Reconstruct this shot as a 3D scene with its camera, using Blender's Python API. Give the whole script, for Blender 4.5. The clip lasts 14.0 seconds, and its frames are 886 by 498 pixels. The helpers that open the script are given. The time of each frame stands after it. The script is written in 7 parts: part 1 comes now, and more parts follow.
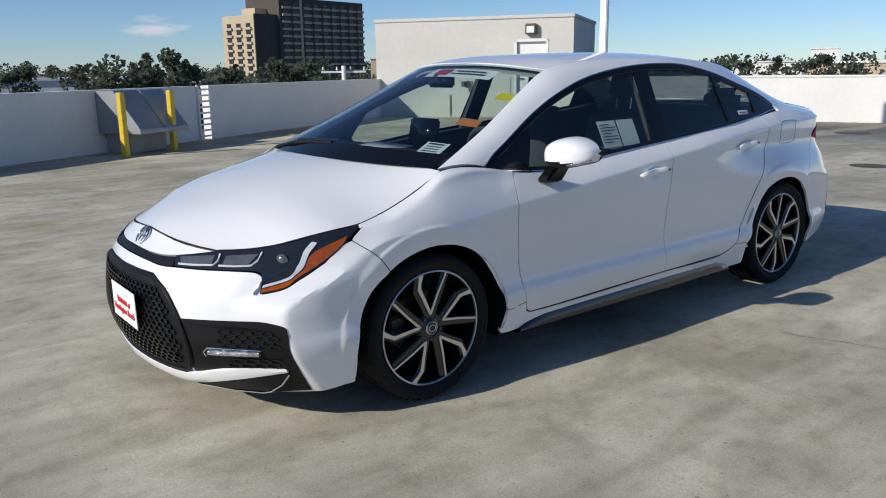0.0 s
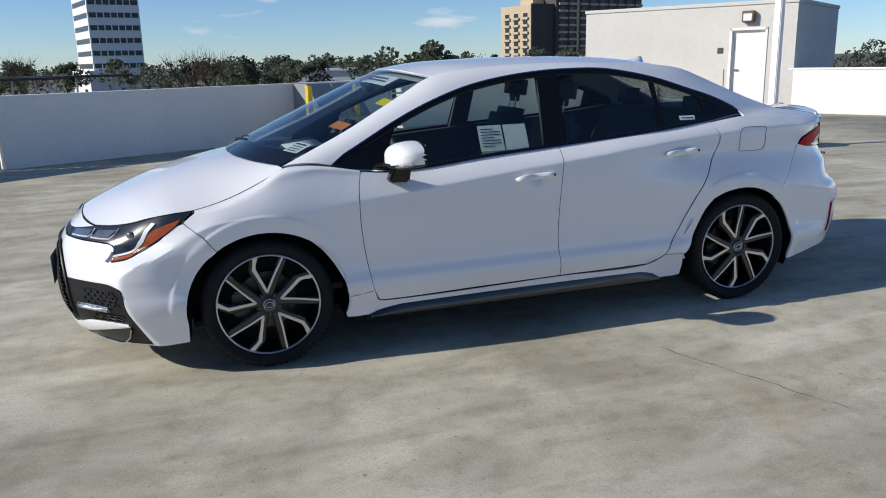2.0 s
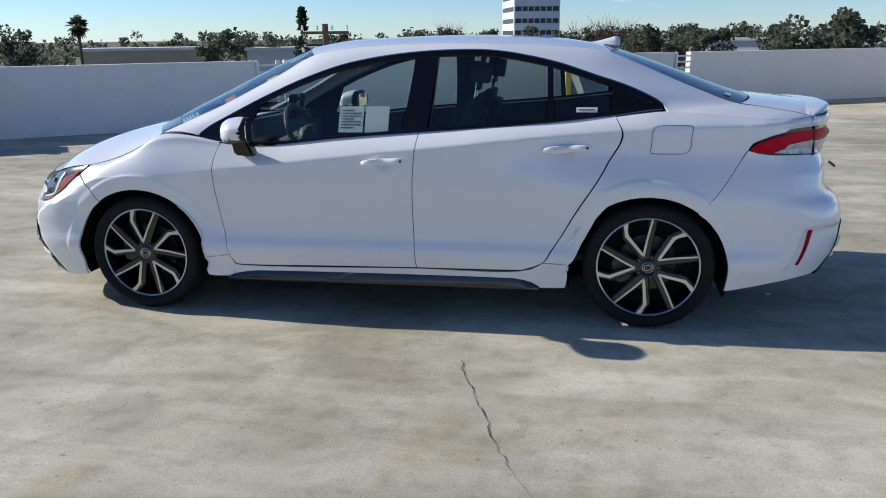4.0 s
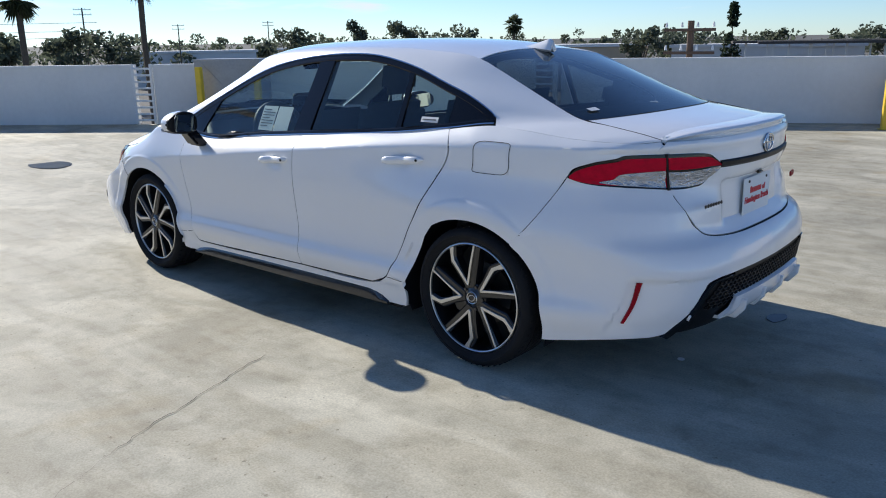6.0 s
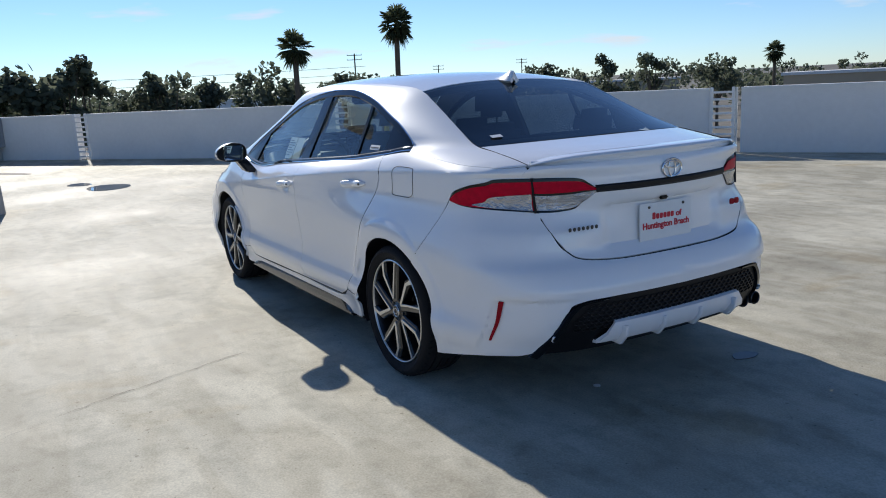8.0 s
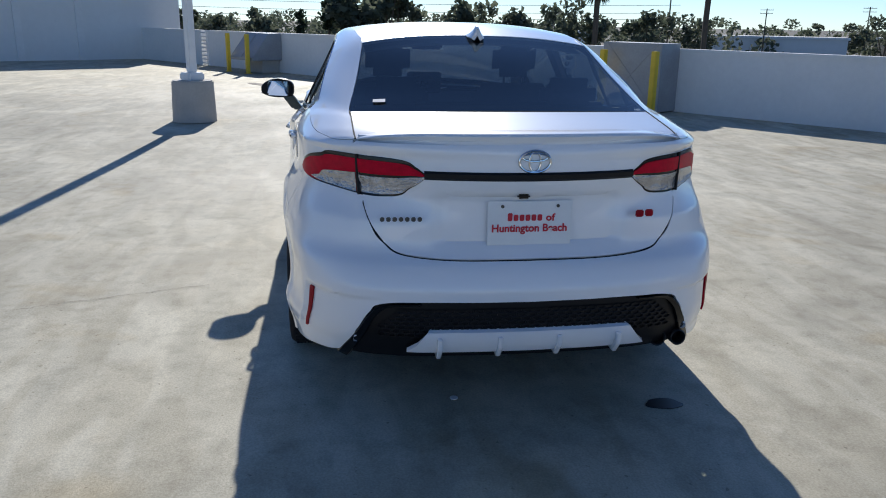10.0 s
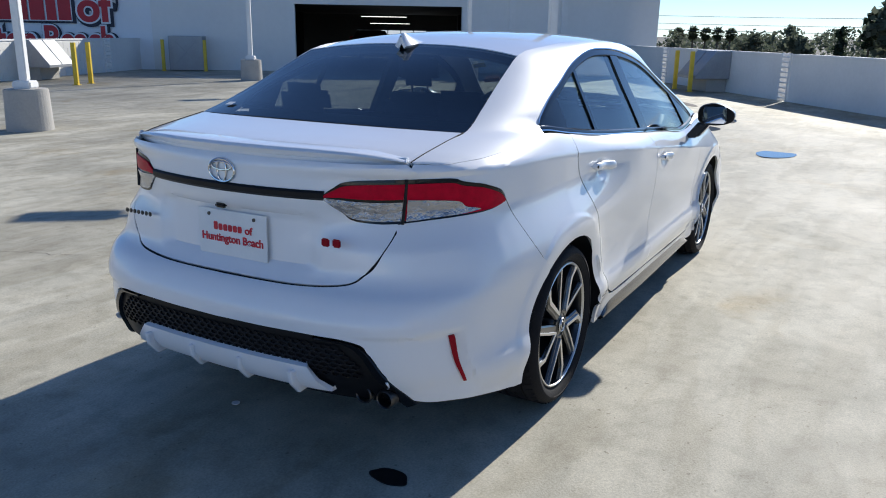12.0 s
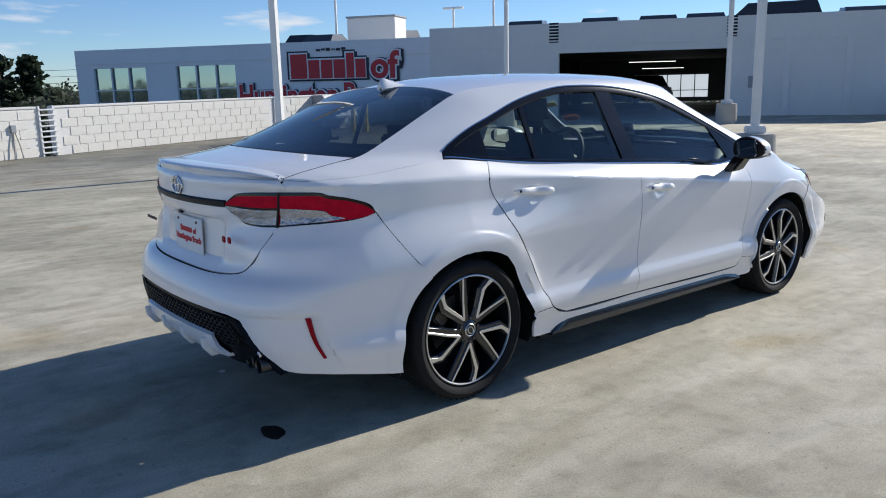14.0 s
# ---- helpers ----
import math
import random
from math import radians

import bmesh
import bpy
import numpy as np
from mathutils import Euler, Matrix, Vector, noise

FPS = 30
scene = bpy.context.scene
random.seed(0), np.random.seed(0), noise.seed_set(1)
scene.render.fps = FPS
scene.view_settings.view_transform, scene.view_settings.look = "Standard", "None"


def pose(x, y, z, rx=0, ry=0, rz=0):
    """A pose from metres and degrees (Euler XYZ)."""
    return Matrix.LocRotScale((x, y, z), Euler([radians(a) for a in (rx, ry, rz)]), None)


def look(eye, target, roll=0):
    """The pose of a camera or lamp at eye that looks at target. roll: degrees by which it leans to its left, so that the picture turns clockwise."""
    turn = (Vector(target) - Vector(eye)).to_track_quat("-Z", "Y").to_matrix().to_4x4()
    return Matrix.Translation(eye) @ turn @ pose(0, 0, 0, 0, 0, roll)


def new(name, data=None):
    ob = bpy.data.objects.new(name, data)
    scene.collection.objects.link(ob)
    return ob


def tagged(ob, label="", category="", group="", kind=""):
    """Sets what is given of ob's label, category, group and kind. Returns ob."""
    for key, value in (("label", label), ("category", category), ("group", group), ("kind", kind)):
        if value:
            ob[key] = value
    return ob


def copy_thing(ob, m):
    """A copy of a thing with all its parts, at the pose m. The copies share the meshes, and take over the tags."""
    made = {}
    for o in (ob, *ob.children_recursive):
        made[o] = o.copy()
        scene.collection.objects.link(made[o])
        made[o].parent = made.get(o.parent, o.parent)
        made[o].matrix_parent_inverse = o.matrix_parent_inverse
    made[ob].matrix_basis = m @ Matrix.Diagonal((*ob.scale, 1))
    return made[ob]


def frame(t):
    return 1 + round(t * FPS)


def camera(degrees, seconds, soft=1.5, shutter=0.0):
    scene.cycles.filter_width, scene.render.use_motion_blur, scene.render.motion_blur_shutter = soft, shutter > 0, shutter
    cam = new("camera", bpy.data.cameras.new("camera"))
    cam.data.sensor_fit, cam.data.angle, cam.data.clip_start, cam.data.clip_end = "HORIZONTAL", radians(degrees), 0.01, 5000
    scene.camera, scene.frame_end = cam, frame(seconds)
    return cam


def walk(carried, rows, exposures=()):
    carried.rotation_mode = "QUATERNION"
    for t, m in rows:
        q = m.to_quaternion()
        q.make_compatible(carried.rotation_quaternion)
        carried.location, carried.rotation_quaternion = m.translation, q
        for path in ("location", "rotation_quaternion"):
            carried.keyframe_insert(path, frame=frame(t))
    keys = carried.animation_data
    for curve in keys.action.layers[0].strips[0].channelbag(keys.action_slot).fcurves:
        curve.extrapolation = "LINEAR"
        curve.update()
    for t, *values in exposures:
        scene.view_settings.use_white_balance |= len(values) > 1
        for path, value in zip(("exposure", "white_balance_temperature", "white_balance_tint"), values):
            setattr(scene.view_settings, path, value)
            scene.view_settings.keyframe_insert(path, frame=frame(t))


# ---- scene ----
cam = camera(58.8, 14.0, soft=1.0)
PATH = [
    (0, (3.231, 3.375, 1.371), (2.044, 1.83, 0.92), -0.8),
    (0.5, (3.126, 3.555, 1.363), (2.014, 1.955, 0.912), -1.1),
    (1, (2.801, 3.956, 1.404), (1.815, 2.277, 0.947), -1.3),
    (1.5, (2.259, 4.235, 1.401), (1.452, 2.462, 0.945), -1.5),
    (2, (1.666, 4.567, 1.43), (1.069, 2.716, 0.964), -1.3),
    (2.5, (1.029, 4.679, 1.425), (0.661, 2.773, 0.946), -1.0),
    (3, (0.329, 4.788, 1.439), (0.205, 2.855, 0.941), -0.9),
    (3.2, (0.044, 4.772, 1.431), (0.027, 2.837, 0.924), -0.9),
    (5.3, (-2.662, 4.019, 1.465), (-1.71, 2.344, 0.928), -1.0),
    (5.5, (-2.88, 3.833, 1.459), (-1.829, 2.217, 0.924), -1.2),
    (6, (-3.429, 3.398, 1.44), (-2.151, 1.948, 0.923), -0.9),
    (6.5, (-3.865, 2.895, 1.414), (-2.41, 1.614, 0.921), -1.0),
    (7, (-4.278, 2.56, 1.397), (-2.705, 1.416, 0.932), -1.4),
    (7.5, (-4.538, 2.455, 1.402), (-2.887, 1.415, 0.962), -1.9),
    (8, (-4.586, 2.453, 1.39), (-2.894, 1.471, 0.975), -2.9),
    (8.5, (-4.629, 2.272, 1.418), (-2.922, 1.345, 0.943), -2.7),
    (8.7, (-4.708, 2.099, 1.447), (-2.984, 1.218, 0.945), -2.2),
    (10.8, (-4.824, -0.35, 1.442), (-2.913, -0.135, 0.895), 0.9),
    (11, (-4.766, -0.627, 1.43), (-2.872, -0.284, 0.886), 0.5),
    (11.5, (-4.463, -1.226, 1.43), (-2.65, -0.579, 0.889), 0.8),
    (12, (-4.123, -1.829, 1.439), (-2.432, -0.903, 0.906), 0.9),
    (12.5, (-3.725, -2.34, 1.444), (-2.187, -1.174, 0.92), 0.7),
    (13, (-3.437, -2.79, 1.434), (-2.054, -1.436, 0.93), 0.7),
    (13.5, (-3.43, -3.164, 1.425), (-2.149, -1.696, 0.972), -0.3),
    (14, (-3.537, -3.34, 1.411), (-2.296, -1.828, 0.993), -1.3),
]
walk(cam, [(t, look(eye, target, roll)) for t, eye, target, roll in PATH], exposures=[(0.0, 0.02, 6480, 10), (1.5, 0.16, 6450, 10), (3.0, 0.22, 6450, 10), (5.5, 0.52, 6400, 10), (7.0, 0.28, 6400, 10), (9.0, 0.24, 6350, 10), (11.5, 0.34, 6250, 10), (12.5, 0.44, 6320, 10), (13.2, 0.38, 6380, 10), (14.0, 0.28, 6400, 10)])


# ---- light ----
SUN_AZ, SUN_EL = -5.0, 28.0
world = bpy.data.worlds.new("sky_world")
scene.world = world
world.use_nodes = True
wn = world.node_tree.nodes
sky = wn.new("ShaderNodeTexSky")
sky.sky_type, sky.sun_disc = "NISHITA", False
sky.sun_elevation, sky.sun_rotation = radians(SUN_EL), radians(90 - SUN_AZ)
sky.air_density, sky.dust_density, sky.ozone_density = 0.8, 0.02, 3.0
wn["Background"].inputs["Strength"].default_value = 0.09
tint = wn.new("ShaderNodeMix")
tint.data_type, tint.blend_type = "RGBA", "MULTIPLY"
tint.inputs["Factor"].default_value, tint.inputs["B"].default_value = 1.0, (0.765, 0.915, 1.12, 1)
world.node_tree.links.new(sky.outputs["Color"], tint.inputs["A"])
# a few small fair-weather clouds low over the town
wc, wm, wz, wr, wk, wx = (wn.new(n) for n in ("ShaderNodeTexCoord", "ShaderNodeMapping", "ShaderNodeTexNoise", "ShaderNodeValToRGB", "ShaderNodeMix", "ShaderNodeSeparateXYZ"))
wlo, whi, wmul, wall = (wn.new(n) for n in ("ShaderNodeMapRange", "ShaderNodeMapRange", "ShaderNodeMath", "ShaderNodeMath"))
wm.inputs["Scale"].default_value = (7, 7, 38)
wz.inputs["Scale"].default_value, wz.inputs["Detail"].default_value = 1.0, 7
wr.color_ramp.elements[0].position, wr.color_ramp.elements[1].position = 0.60, 0.74
wlo.inputs["From Min"].default_value, wlo.inputs["From Max"].default_value = 0.015, 0.04
whi.inputs["From Min"].default_value, whi.inputs["From Max"].default_value = 0.16, 0.08
wmul.operation = wall.operation = "MULTIPLY"
wk.data_type = "RGBA"
wk.inputs["B"].default_value = (7.0, 7.3, 7.8, 1)
for p, q in ((wc.outputs["Generated"], wm.inputs["Vector"]), (wm.outputs["Vector"], wz.inputs["Vector"]), (wz.outputs["Fac"], wr.inputs["Fac"]), (wc.outputs["Generated"], wx.inputs["Vector"]),
             (wx.outputs["Z"], wlo.inputs["Value"]), (wx.outputs["Z"], whi.inputs["Value"]), (wlo.outputs["Result"], wmul.inputs[0]), (whi.outputs["Result"], wmul.inputs[1]),
             (wmul.outputs[0], wall.inputs[0]), (wr.outputs["Color"], wall.inputs[1]), (wall.outputs[0], wk.inputs["Factor"]), (tint.outputs["Result"], wk.inputs["A"]), (wk.outputs["Result"], wn["Background"].inputs["Color"])):
    world.node_tree.links.new(p, q)
lamp = bpy.data.lights.new("sun", "SUN")
lamp.energy, lamp.angle, lamp.color = 4.2, radians(0.53), (1.0, 0.95, 0.865)
sun_dir = Vector((math.cos(radians(SUN_EL)) * math.cos(radians(SUN_AZ)), math.cos(radians(SUN_EL)) * math.sin(radians(SUN_AZ)), math.sin(radians(SUN_EL))))
new("sun", lamp).matrix_world = look(sun_dir * 60, (0, 0, 0))


# ---- materials ----
def mat(name, col, rough=0.5, metal=0.0, coat=0.0, var=0.0, scale=6.0, bump=0.0, bscale=60.0, rvar=0.0, spec=0.5):
    """A surface with its colour varied at two scales and fine relief."""
    m = bpy.data.materials.new(name)
    m.use_nodes = True
    nt = m.node_tree
    b = nt.nodes["Principled BSDF"]
    b.inputs["Base Color"].default_value = (*col, 1)
    b.inputs["Roughness"].default_value, b.inputs["Metallic"].default_value = rough, metal
    b.inputs["Coat Weight"].default_value, b.inputs["Coat Roughness"].default_value = coat, 0.02
    b.inputs["Specular IOR Level"].default_value = spec
    tc = nt.nodes.new("ShaderNodeTexCoord")
    if var > 0:
        n1, n2 = nt.nodes.new("ShaderNodeTexNoise"), nt.nodes.new("ShaderNodeTexNoise")
        n1.inputs["Scale"].default_value, n2.inputs["Scale"].default_value = scale, scale * 9
        n1.inputs["Detail"].default_value = n2.inputs["Detail"].default_value = 6
        mx = nt.nodes.new("ShaderNodeMix")
        mx.data_type = "FLOAT"
        mx.inputs["Factor"].default_value = 0.4
        rp = nt.nodes.new("ShaderNodeValToRGB")
        rp.color_ramp.elements[0].position, rp.color_ramp.elements[1].position = 0.3, 0.7
        rp.color_ramp.elements[0].color = (*[c * (1 - var) for c in col], 1)
        rp.color_ramp.elements[1].color = (*[min(1, c * (1 + var)) for c in col], 1)
        for n in (n1, n2):
            nt.links.new(tc.outputs["Object"], n.inputs["Vector"])
        nt.links.new(n1.outputs["Fac"], mx.inputs["A"])
        nt.links.new(n2.outputs["Fac"], mx.inputs["B"])
        nt.links.new(mx.outputs["Result"], rp.inputs["Fac"])
        nt.links.new(rp.outputs["Color"], b.inputs["Base Color"])
        if rvar > 0:
            mr = nt.nodes.new("ShaderNodeMapRange")
            mr.inputs["To Min"].default_value, mr.inputs["To Max"].default_value = rough - rvar, rough + rvar
            nt.links.new(n1.outputs["Fac"], mr.inputs["Value"])
            nt.links.new(mr.outputs["Result"], b.inputs["Roughness"])
    if bump > 0:
        n3, bp = nt.nodes.new("ShaderNodeTexNoise"), nt.nodes.new("ShaderNodeBump")
        n3.inputs["Scale"].default_value, n3.inputs["Detail"].default_value = bscale, 4
        bp.inputs["Strength"].default_value, bp.inputs["Distance"].default_value = bump, 0.01
        nt.links.new(tc.outputs["Object"], n3.inputs["Vector"])
        nt.links.new(n3.outputs["Fac"], bp.inputs["Height"])
        nt.links.new(bp.outputs["Normal"], b.inputs["Normal"])
    return m


def glass(name, tint, gloss=0.9, rough=0.0):
    """A thin pane: it lets tinted light through and mirrors more at a slant."""
    m = bpy.data.materials.new(name)
    m.use_nodes = True
    nt = m.node_tree
    nt.nodes.remove(nt.nodes["Principled BSDF"])
    tr, gl, mx, fr, pw, ma = (nt.nodes.new(n) for n in ("ShaderNodeBsdfTransparent", "ShaderNodeBsdfGlossy", "ShaderNodeMixShader", "ShaderNodeLayerWeight", "ShaderNodeMath", "ShaderNodeMath"))
    tr.inputs["Color"].default_value = (*tint, 1)
    gl.inputs["Color"].default_value, gl.inputs["Roughness"].default_value = (gloss, gloss, gloss, 1), rough
    fr.inputs["Blend"].default_value = 0.5
    pw.operation, ma.operation = "POWER", "MULTIPLY_ADD"
    pw.inputs[1].default_value, ma.inputs[1].default_value, ma.inputs[2].default_value = 4.5, 0.90, 0.06
    nt.links.new(fr.outputs["Facing"], pw.inputs[0])
    nt.links.new(pw.outputs[0], ma.inputs[0])
    nt.links.new(ma.outputs[0], mx.inputs["Fac"])
    nt.links.new(tr.outputs["BSDF"], mx.inputs[1])
    nt.links.new(gl.outputs["BSDF"], mx.inputs[2])
    nt.links.new(mx.outputs["Shader"], nt.nodes["Material Output"].inputs["Surface"])
    return m


def deck_material():
    """Worn, sealed concrete: broad trowel stains, streaks, fine grain, half-gloss patches."""
    m = bpy.data.materials.new("deck_concrete")
    m.use_nodes = True
    nt = m.node_tree
    b = nt.nodes["Principled BSDF"]
    tc = nt.nodes.new("ShaderNodeTexCoord")

    def noise_at(scale, detail, sx=1.0, sy=1.0, dist=0.0, turn=0.0):
        mp, n = nt.nodes.new("ShaderNodeMapping"), nt.nodes.new("ShaderNodeTexNoise")
        mp.inputs["Scale"].default_value, mp.inputs["Rotation"].default_value = (sx, sy, 1), (0, 0, radians(turn))
        n.inputs["Scale"].default_value, n.inputs["Detail"].default_value, n.inputs["Distortion"].default_value = scale, detail, dist
        nt.links.new(tc.outputs["Object"], mp.inputs["Vector"])
        nt.links.new(mp.outputs["Vector"], n.inputs["Vector"])
        return n

    def ramp(n, p0, p1, c0, c1):
        r = nt.nodes.new("ShaderNodeValToRGB")
        r.color_ramp.elements[0].position, r.color_ramp.elements[1].position = p0, p1
        r.color_ramp.elements[0].color, r.color_ramp.elements[1].color = (*c0, 1), (*c1, 1)
        nt.links.new(n.outputs["Fac"], r.inputs["Fac"])
        return r

    def mul(a, c, f):
        x = nt.nodes.new("ShaderNodeMix")
        x.data_type, x.blend_type = "RGBA", "MULTIPLY"
        x.inputs["Factor"].default_value = f
        nt.links.new(a, x.inputs["A"])
        nt.links.new(c, x.inputs["B"])
        return x.outputs["Result"]
    big = noise_at(0.55, 5, 1, 1.0, 0.25, 20)
    base = ramp(big, 0.38, 0.62, (0.52, 0.48, 0.37), (0.70, 0.655, 0.52))
    mid = ramp(noise_at(1.9, 10, 0.6, 1.0, 1.1, 33), 0.40, 0.60, (0.74, 0.74, 0.73), (1.0, 1.0, 1.0))
    brush = ramp(noise_at(3.2, 9, 0.35, 1.6, 0.8, -12), 0.42, 0.56, (0.84, 0.82, 0.78), (1.0, 1.0, 1.0))
    rust = ramp(noise_at(1.1, 7, 1, 1, 0.6, 70), 0.60, 0.74, (1, 1, 1), (0.86, 0.76, 0.60))
    spots = ramp(noise_at(9.0, 8), 0.34, 0.52, (0.80, 0.795, 0.78), (1, 1, 1))
    specks = ramp(noise_at(38.0, 2), 0.24, 0.31, (0.45, 0.43, 0.40), (1, 1, 1))
    grain = ramp(noise_at(120, 3), 0.3, 0.7, (0.72, 0.72, 0.72), (1, 1, 1))
    c = mul(base.outputs["Color"], mid.outputs["Color"], 0.85)
    c = mul(c, brush.outputs["Color"], 0.7)
    c = mul(c, rust.outputs["Color"], 0.8)
    c = mul(c, spots.outputs["Color"], 0.75)
    c = mul(c, specks.outputs["Color"], 0.7)
    c = mul(c, grain.outputs["Color"], 0.9)
    nt.links.new(c, b.inputs["Base Color"])
    b.inputs["Specular IOR Level"].default_value = 0.3
    mr = nt.nodes.new("ShaderNodeMapRange")
    mr.inputs["From Min"].default_value, mr.inputs["From Max"].default_value = 0.35, 0.65
    mr.inputs["To Min"].default_value, mr.inputs["To Max"].default_value = 0.68, 0.82
    nt.links.new(big.outputs["Fac"], mr.inputs["Value"])
    nt.links.new(mr.outputs["Result"], b.inputs["Roughness"])
    bp = nt.nodes.new("ShaderNodeBump")
    bp.inputs["Strength"].default_value, bp.inputs["Distance"].default_value = 0.25, 0.004
    nt.links.new(noise_at(160, 4).outputs["Fac"], bp.inputs["Height"])
    nt.links.new(bp.outputs["Normal"], b.inputs["Normal"])
    return m


def leaf_material(name, c0, c1):
    m = bpy.data.materials.new(name)
    m.use_nodes = True
    nt = m.node_tree
    b = nt.nodes["Principled BSDF"]
    g, r = nt.nodes.new("ShaderNodeNewGeometry"), nt.nodes.new("ShaderNodeValToRGB")
    r.color_ramp.elements[0].color, r.color_ramp.elements[1].color = (*c0, 1), (*c1, 1)
    nt.links.new(g.outputs["Random Per Island"], r.inputs["Fac"])
    nt.links.new(r.outputs["Color"], b.inputs["Base Color"])
    b.inputs["Roughness"].default_value, b.inputs["Specular IOR Level"].default_value = 0.7, 0.2
    thin, both_ways = nt.nodes.new("ShaderNodeBsdfTranslucent"), nt.nodes.new("ShaderNodeMixShader")
    both_ways.inputs["Fac"].default_value = 0.5
    nt.links.new(r.outputs["Color"], thin.inputs["Color"])
    nt.links.new(b.outputs["BSDF"], both_ways.inputs[1])
    nt.links.new(thin.outputs["BSDF"], both_ways.inputs[2])
    nt.links.new(both_ways.outputs["Shader"], nt.nodes["Material Output"].inputs["Surface"])
    return m


M_DECK = deck_material()
M_WALL = mat("painted_wall", (0.78, 0.76, 0.72), 0.8, var=0.06, scale=1.2, bump=0.25, bscale=45)
M_BLOCK = mat("painted_block", (0.80, 0.77, 0.70), 0.85, var=0.05, scale=2.5, bump=0.5, bscale=60)
M_PLASTER = mat("plaster", (0.76, 0.74, 0.70), 0.85, var=0.04, scale=0.6, bump=0.15, bscale=30)
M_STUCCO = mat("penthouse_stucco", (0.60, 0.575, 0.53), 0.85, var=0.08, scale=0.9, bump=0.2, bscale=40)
M_SIGNWALL = mat("sign_wall", (0.80, 0.80, 0.80), 0.7, var=0.03, scale=0.8)
M_POST = mat("white_post", (0.80, 0.79, 0.76), 0.45, var=0.05, scale=5)
M_PEDESTAL = mat("pedestal_concrete", (0.42, 0.40, 0.36), 0.85, var=0.12, scale=4, bump=0.4, bscale=50)
M_YELLOW = mat("yellow_paint", (0.72, 0.50, 0.035), 0.5, var=0.12, scale=7, bump=0.15, bscale=30)
M_ZINC = mat("zinc_sheet", (0.33, 0.34, 0.35), 0.5, metal=0.35, var=0.15, scale=3, rvar=0.1)
# Near-black tone stands for the shade of enclosed insides.
M_DARK = mat("inside_shade", (0.025, 0.025, 0.025), 0.9, var=0.2, scale=2)
M_IRON = mat("dark_iron", (0.09, 0.075, 0.06), 0.8, var=0.25, scale=30, bump=0.4, bscale=90)
M_WATER = mat("wet_patch", (0.10, 0.10, 0.10), 0.03, var=0.1, scale=3, spec=0.9)
M_TAR = mat("oil_spot", (0.018, 0.017, 0.016), 0.35, var=0.2, scale=12)
M_CRACK = mat("crack", (0.07, 0.06, 0.05), 0.9, var=0.3, scale=40)
M_SIGNRED = mat("sign_red", (0.52, 0.02, 0.03), 0.5, var=0.05, scale=3)
M_SIGNNAVY = mat("sign_navy", (0.012, 0.014, 0.03), 0.5, var=0.05, scale=3)
M_BRONZE = mat("bronze_box", (0.16, 0.11, 0.07), 0.5, metal=0.6, var=0.1, scale=12)
M_BARK = mat("bark", (0.11, 0.085, 0.06), 0.9, var=0.25, scale=4)
M_RUST = mat("rust_pole", (0.13, 0.085, 0.06), 0.85, var=0.25, scale=5)
M_LEAF = leaf_material("broad_leaf", (0.07, 0.088, 0.058), (0.16, 0.175, 0.12))
M_PINE = leaf_material("pine_leaf", (0.022, 0.036, 0.022), (0.06, 0.08, 0.045))
M_PALM = leaf_material("palm_leaf", (0.06, 0.075, 0.04), (0.14, 0.155, 0.08))
M_DRY = leaf_material("bare_twig", (0.06, 0.045, 0.035), (0.12, 0.09, 0.07))
M_EARTH = mat("town_ground", (0.13, 0.12, 0.10), 0.95, var=0.35, scale=0.02)
M_SHOPGLASS = mat("shop_pane", (0.30, 0.37, 0.36), 0.03, metal=0.85, var=0.05, scale=1)
M_WIN = mat("far_window", (0.02, 0.023, 0.03), 0.3, var=0.2, scale=0.5)
# Tower brown darkened to hold its shaded fronts; carport roofs use it too.
M_TOWER = mat("tower_dark", (0.075, 0.064, 0.055), 0.85, var=0.1, scale=0.1)
M_TOWERTAN = mat("tower_tan", (0.50, 0.40, 0.28), 0.85, var=0.08, scale=0.1)
M_OFFICE = mat("office_white", (0.74, 0.73, 0.70), 0.75, var=0.05, scale=0.1)
M_PAINT = mat("white_paint", (0.82, 0.822, 0.824), 0.35, coat=1.0, var=0.01, scale=2)
M_SILVER = mat("silver_paint", (0.42, 0.43, 0.45), 0.3, metal=0.6, coat=1.0, var=0.02, scale=2)
M_GREYCAR = mat("grey_paint", (0.10, 0.10, 0.11), 0.3, metal=0.4, coat=1.0, var=0.02, scale=2)
M_PLASTIC = mat("black_plastic", (0.010, 0.0105, 0.012), 0.6, var=0.1, scale=30, bump=0.08, bscale=300, spec=0.2)
M_GRILLE = mat("grille_black", (0.007, 0.007, 0.008), 0.45, var=0.1, scale=30, bump=0.05, bscale=300, spec=0.22)
M_GLOSSBLACK = mat("gloss_black", (0.005, 0.005, 0.006), 0.12, coat=0.12, var=0.05, scale=8, spec=0.3)
M_SKIRT = mat("skirt_dark", (0.010, 0.011, 0.014), 0.16, coat=0.7, var=0.06, scale=8)
M_RUBBER = mat("tyre_rubber", (0.013, 0.013, 0.014), 0.8, var=0.15, scale=18, bump=0.2, bscale=120, spec=0.25)
M_ALLOY = mat("machined_alloy", (0.66, 0.655, 0.64), 0.33, metal=1.0, var=0.03, scale=20)
M_RIMBLACK = mat("rim_black", (0.010, 0.010, 0.011), 0.28, coat=0.5, var=0.1, scale=15)
M_DISC = mat("brake_steel", (0.09, 0.088, 0.085), 0.4, metal=0.9, var=0.1, scale=25)
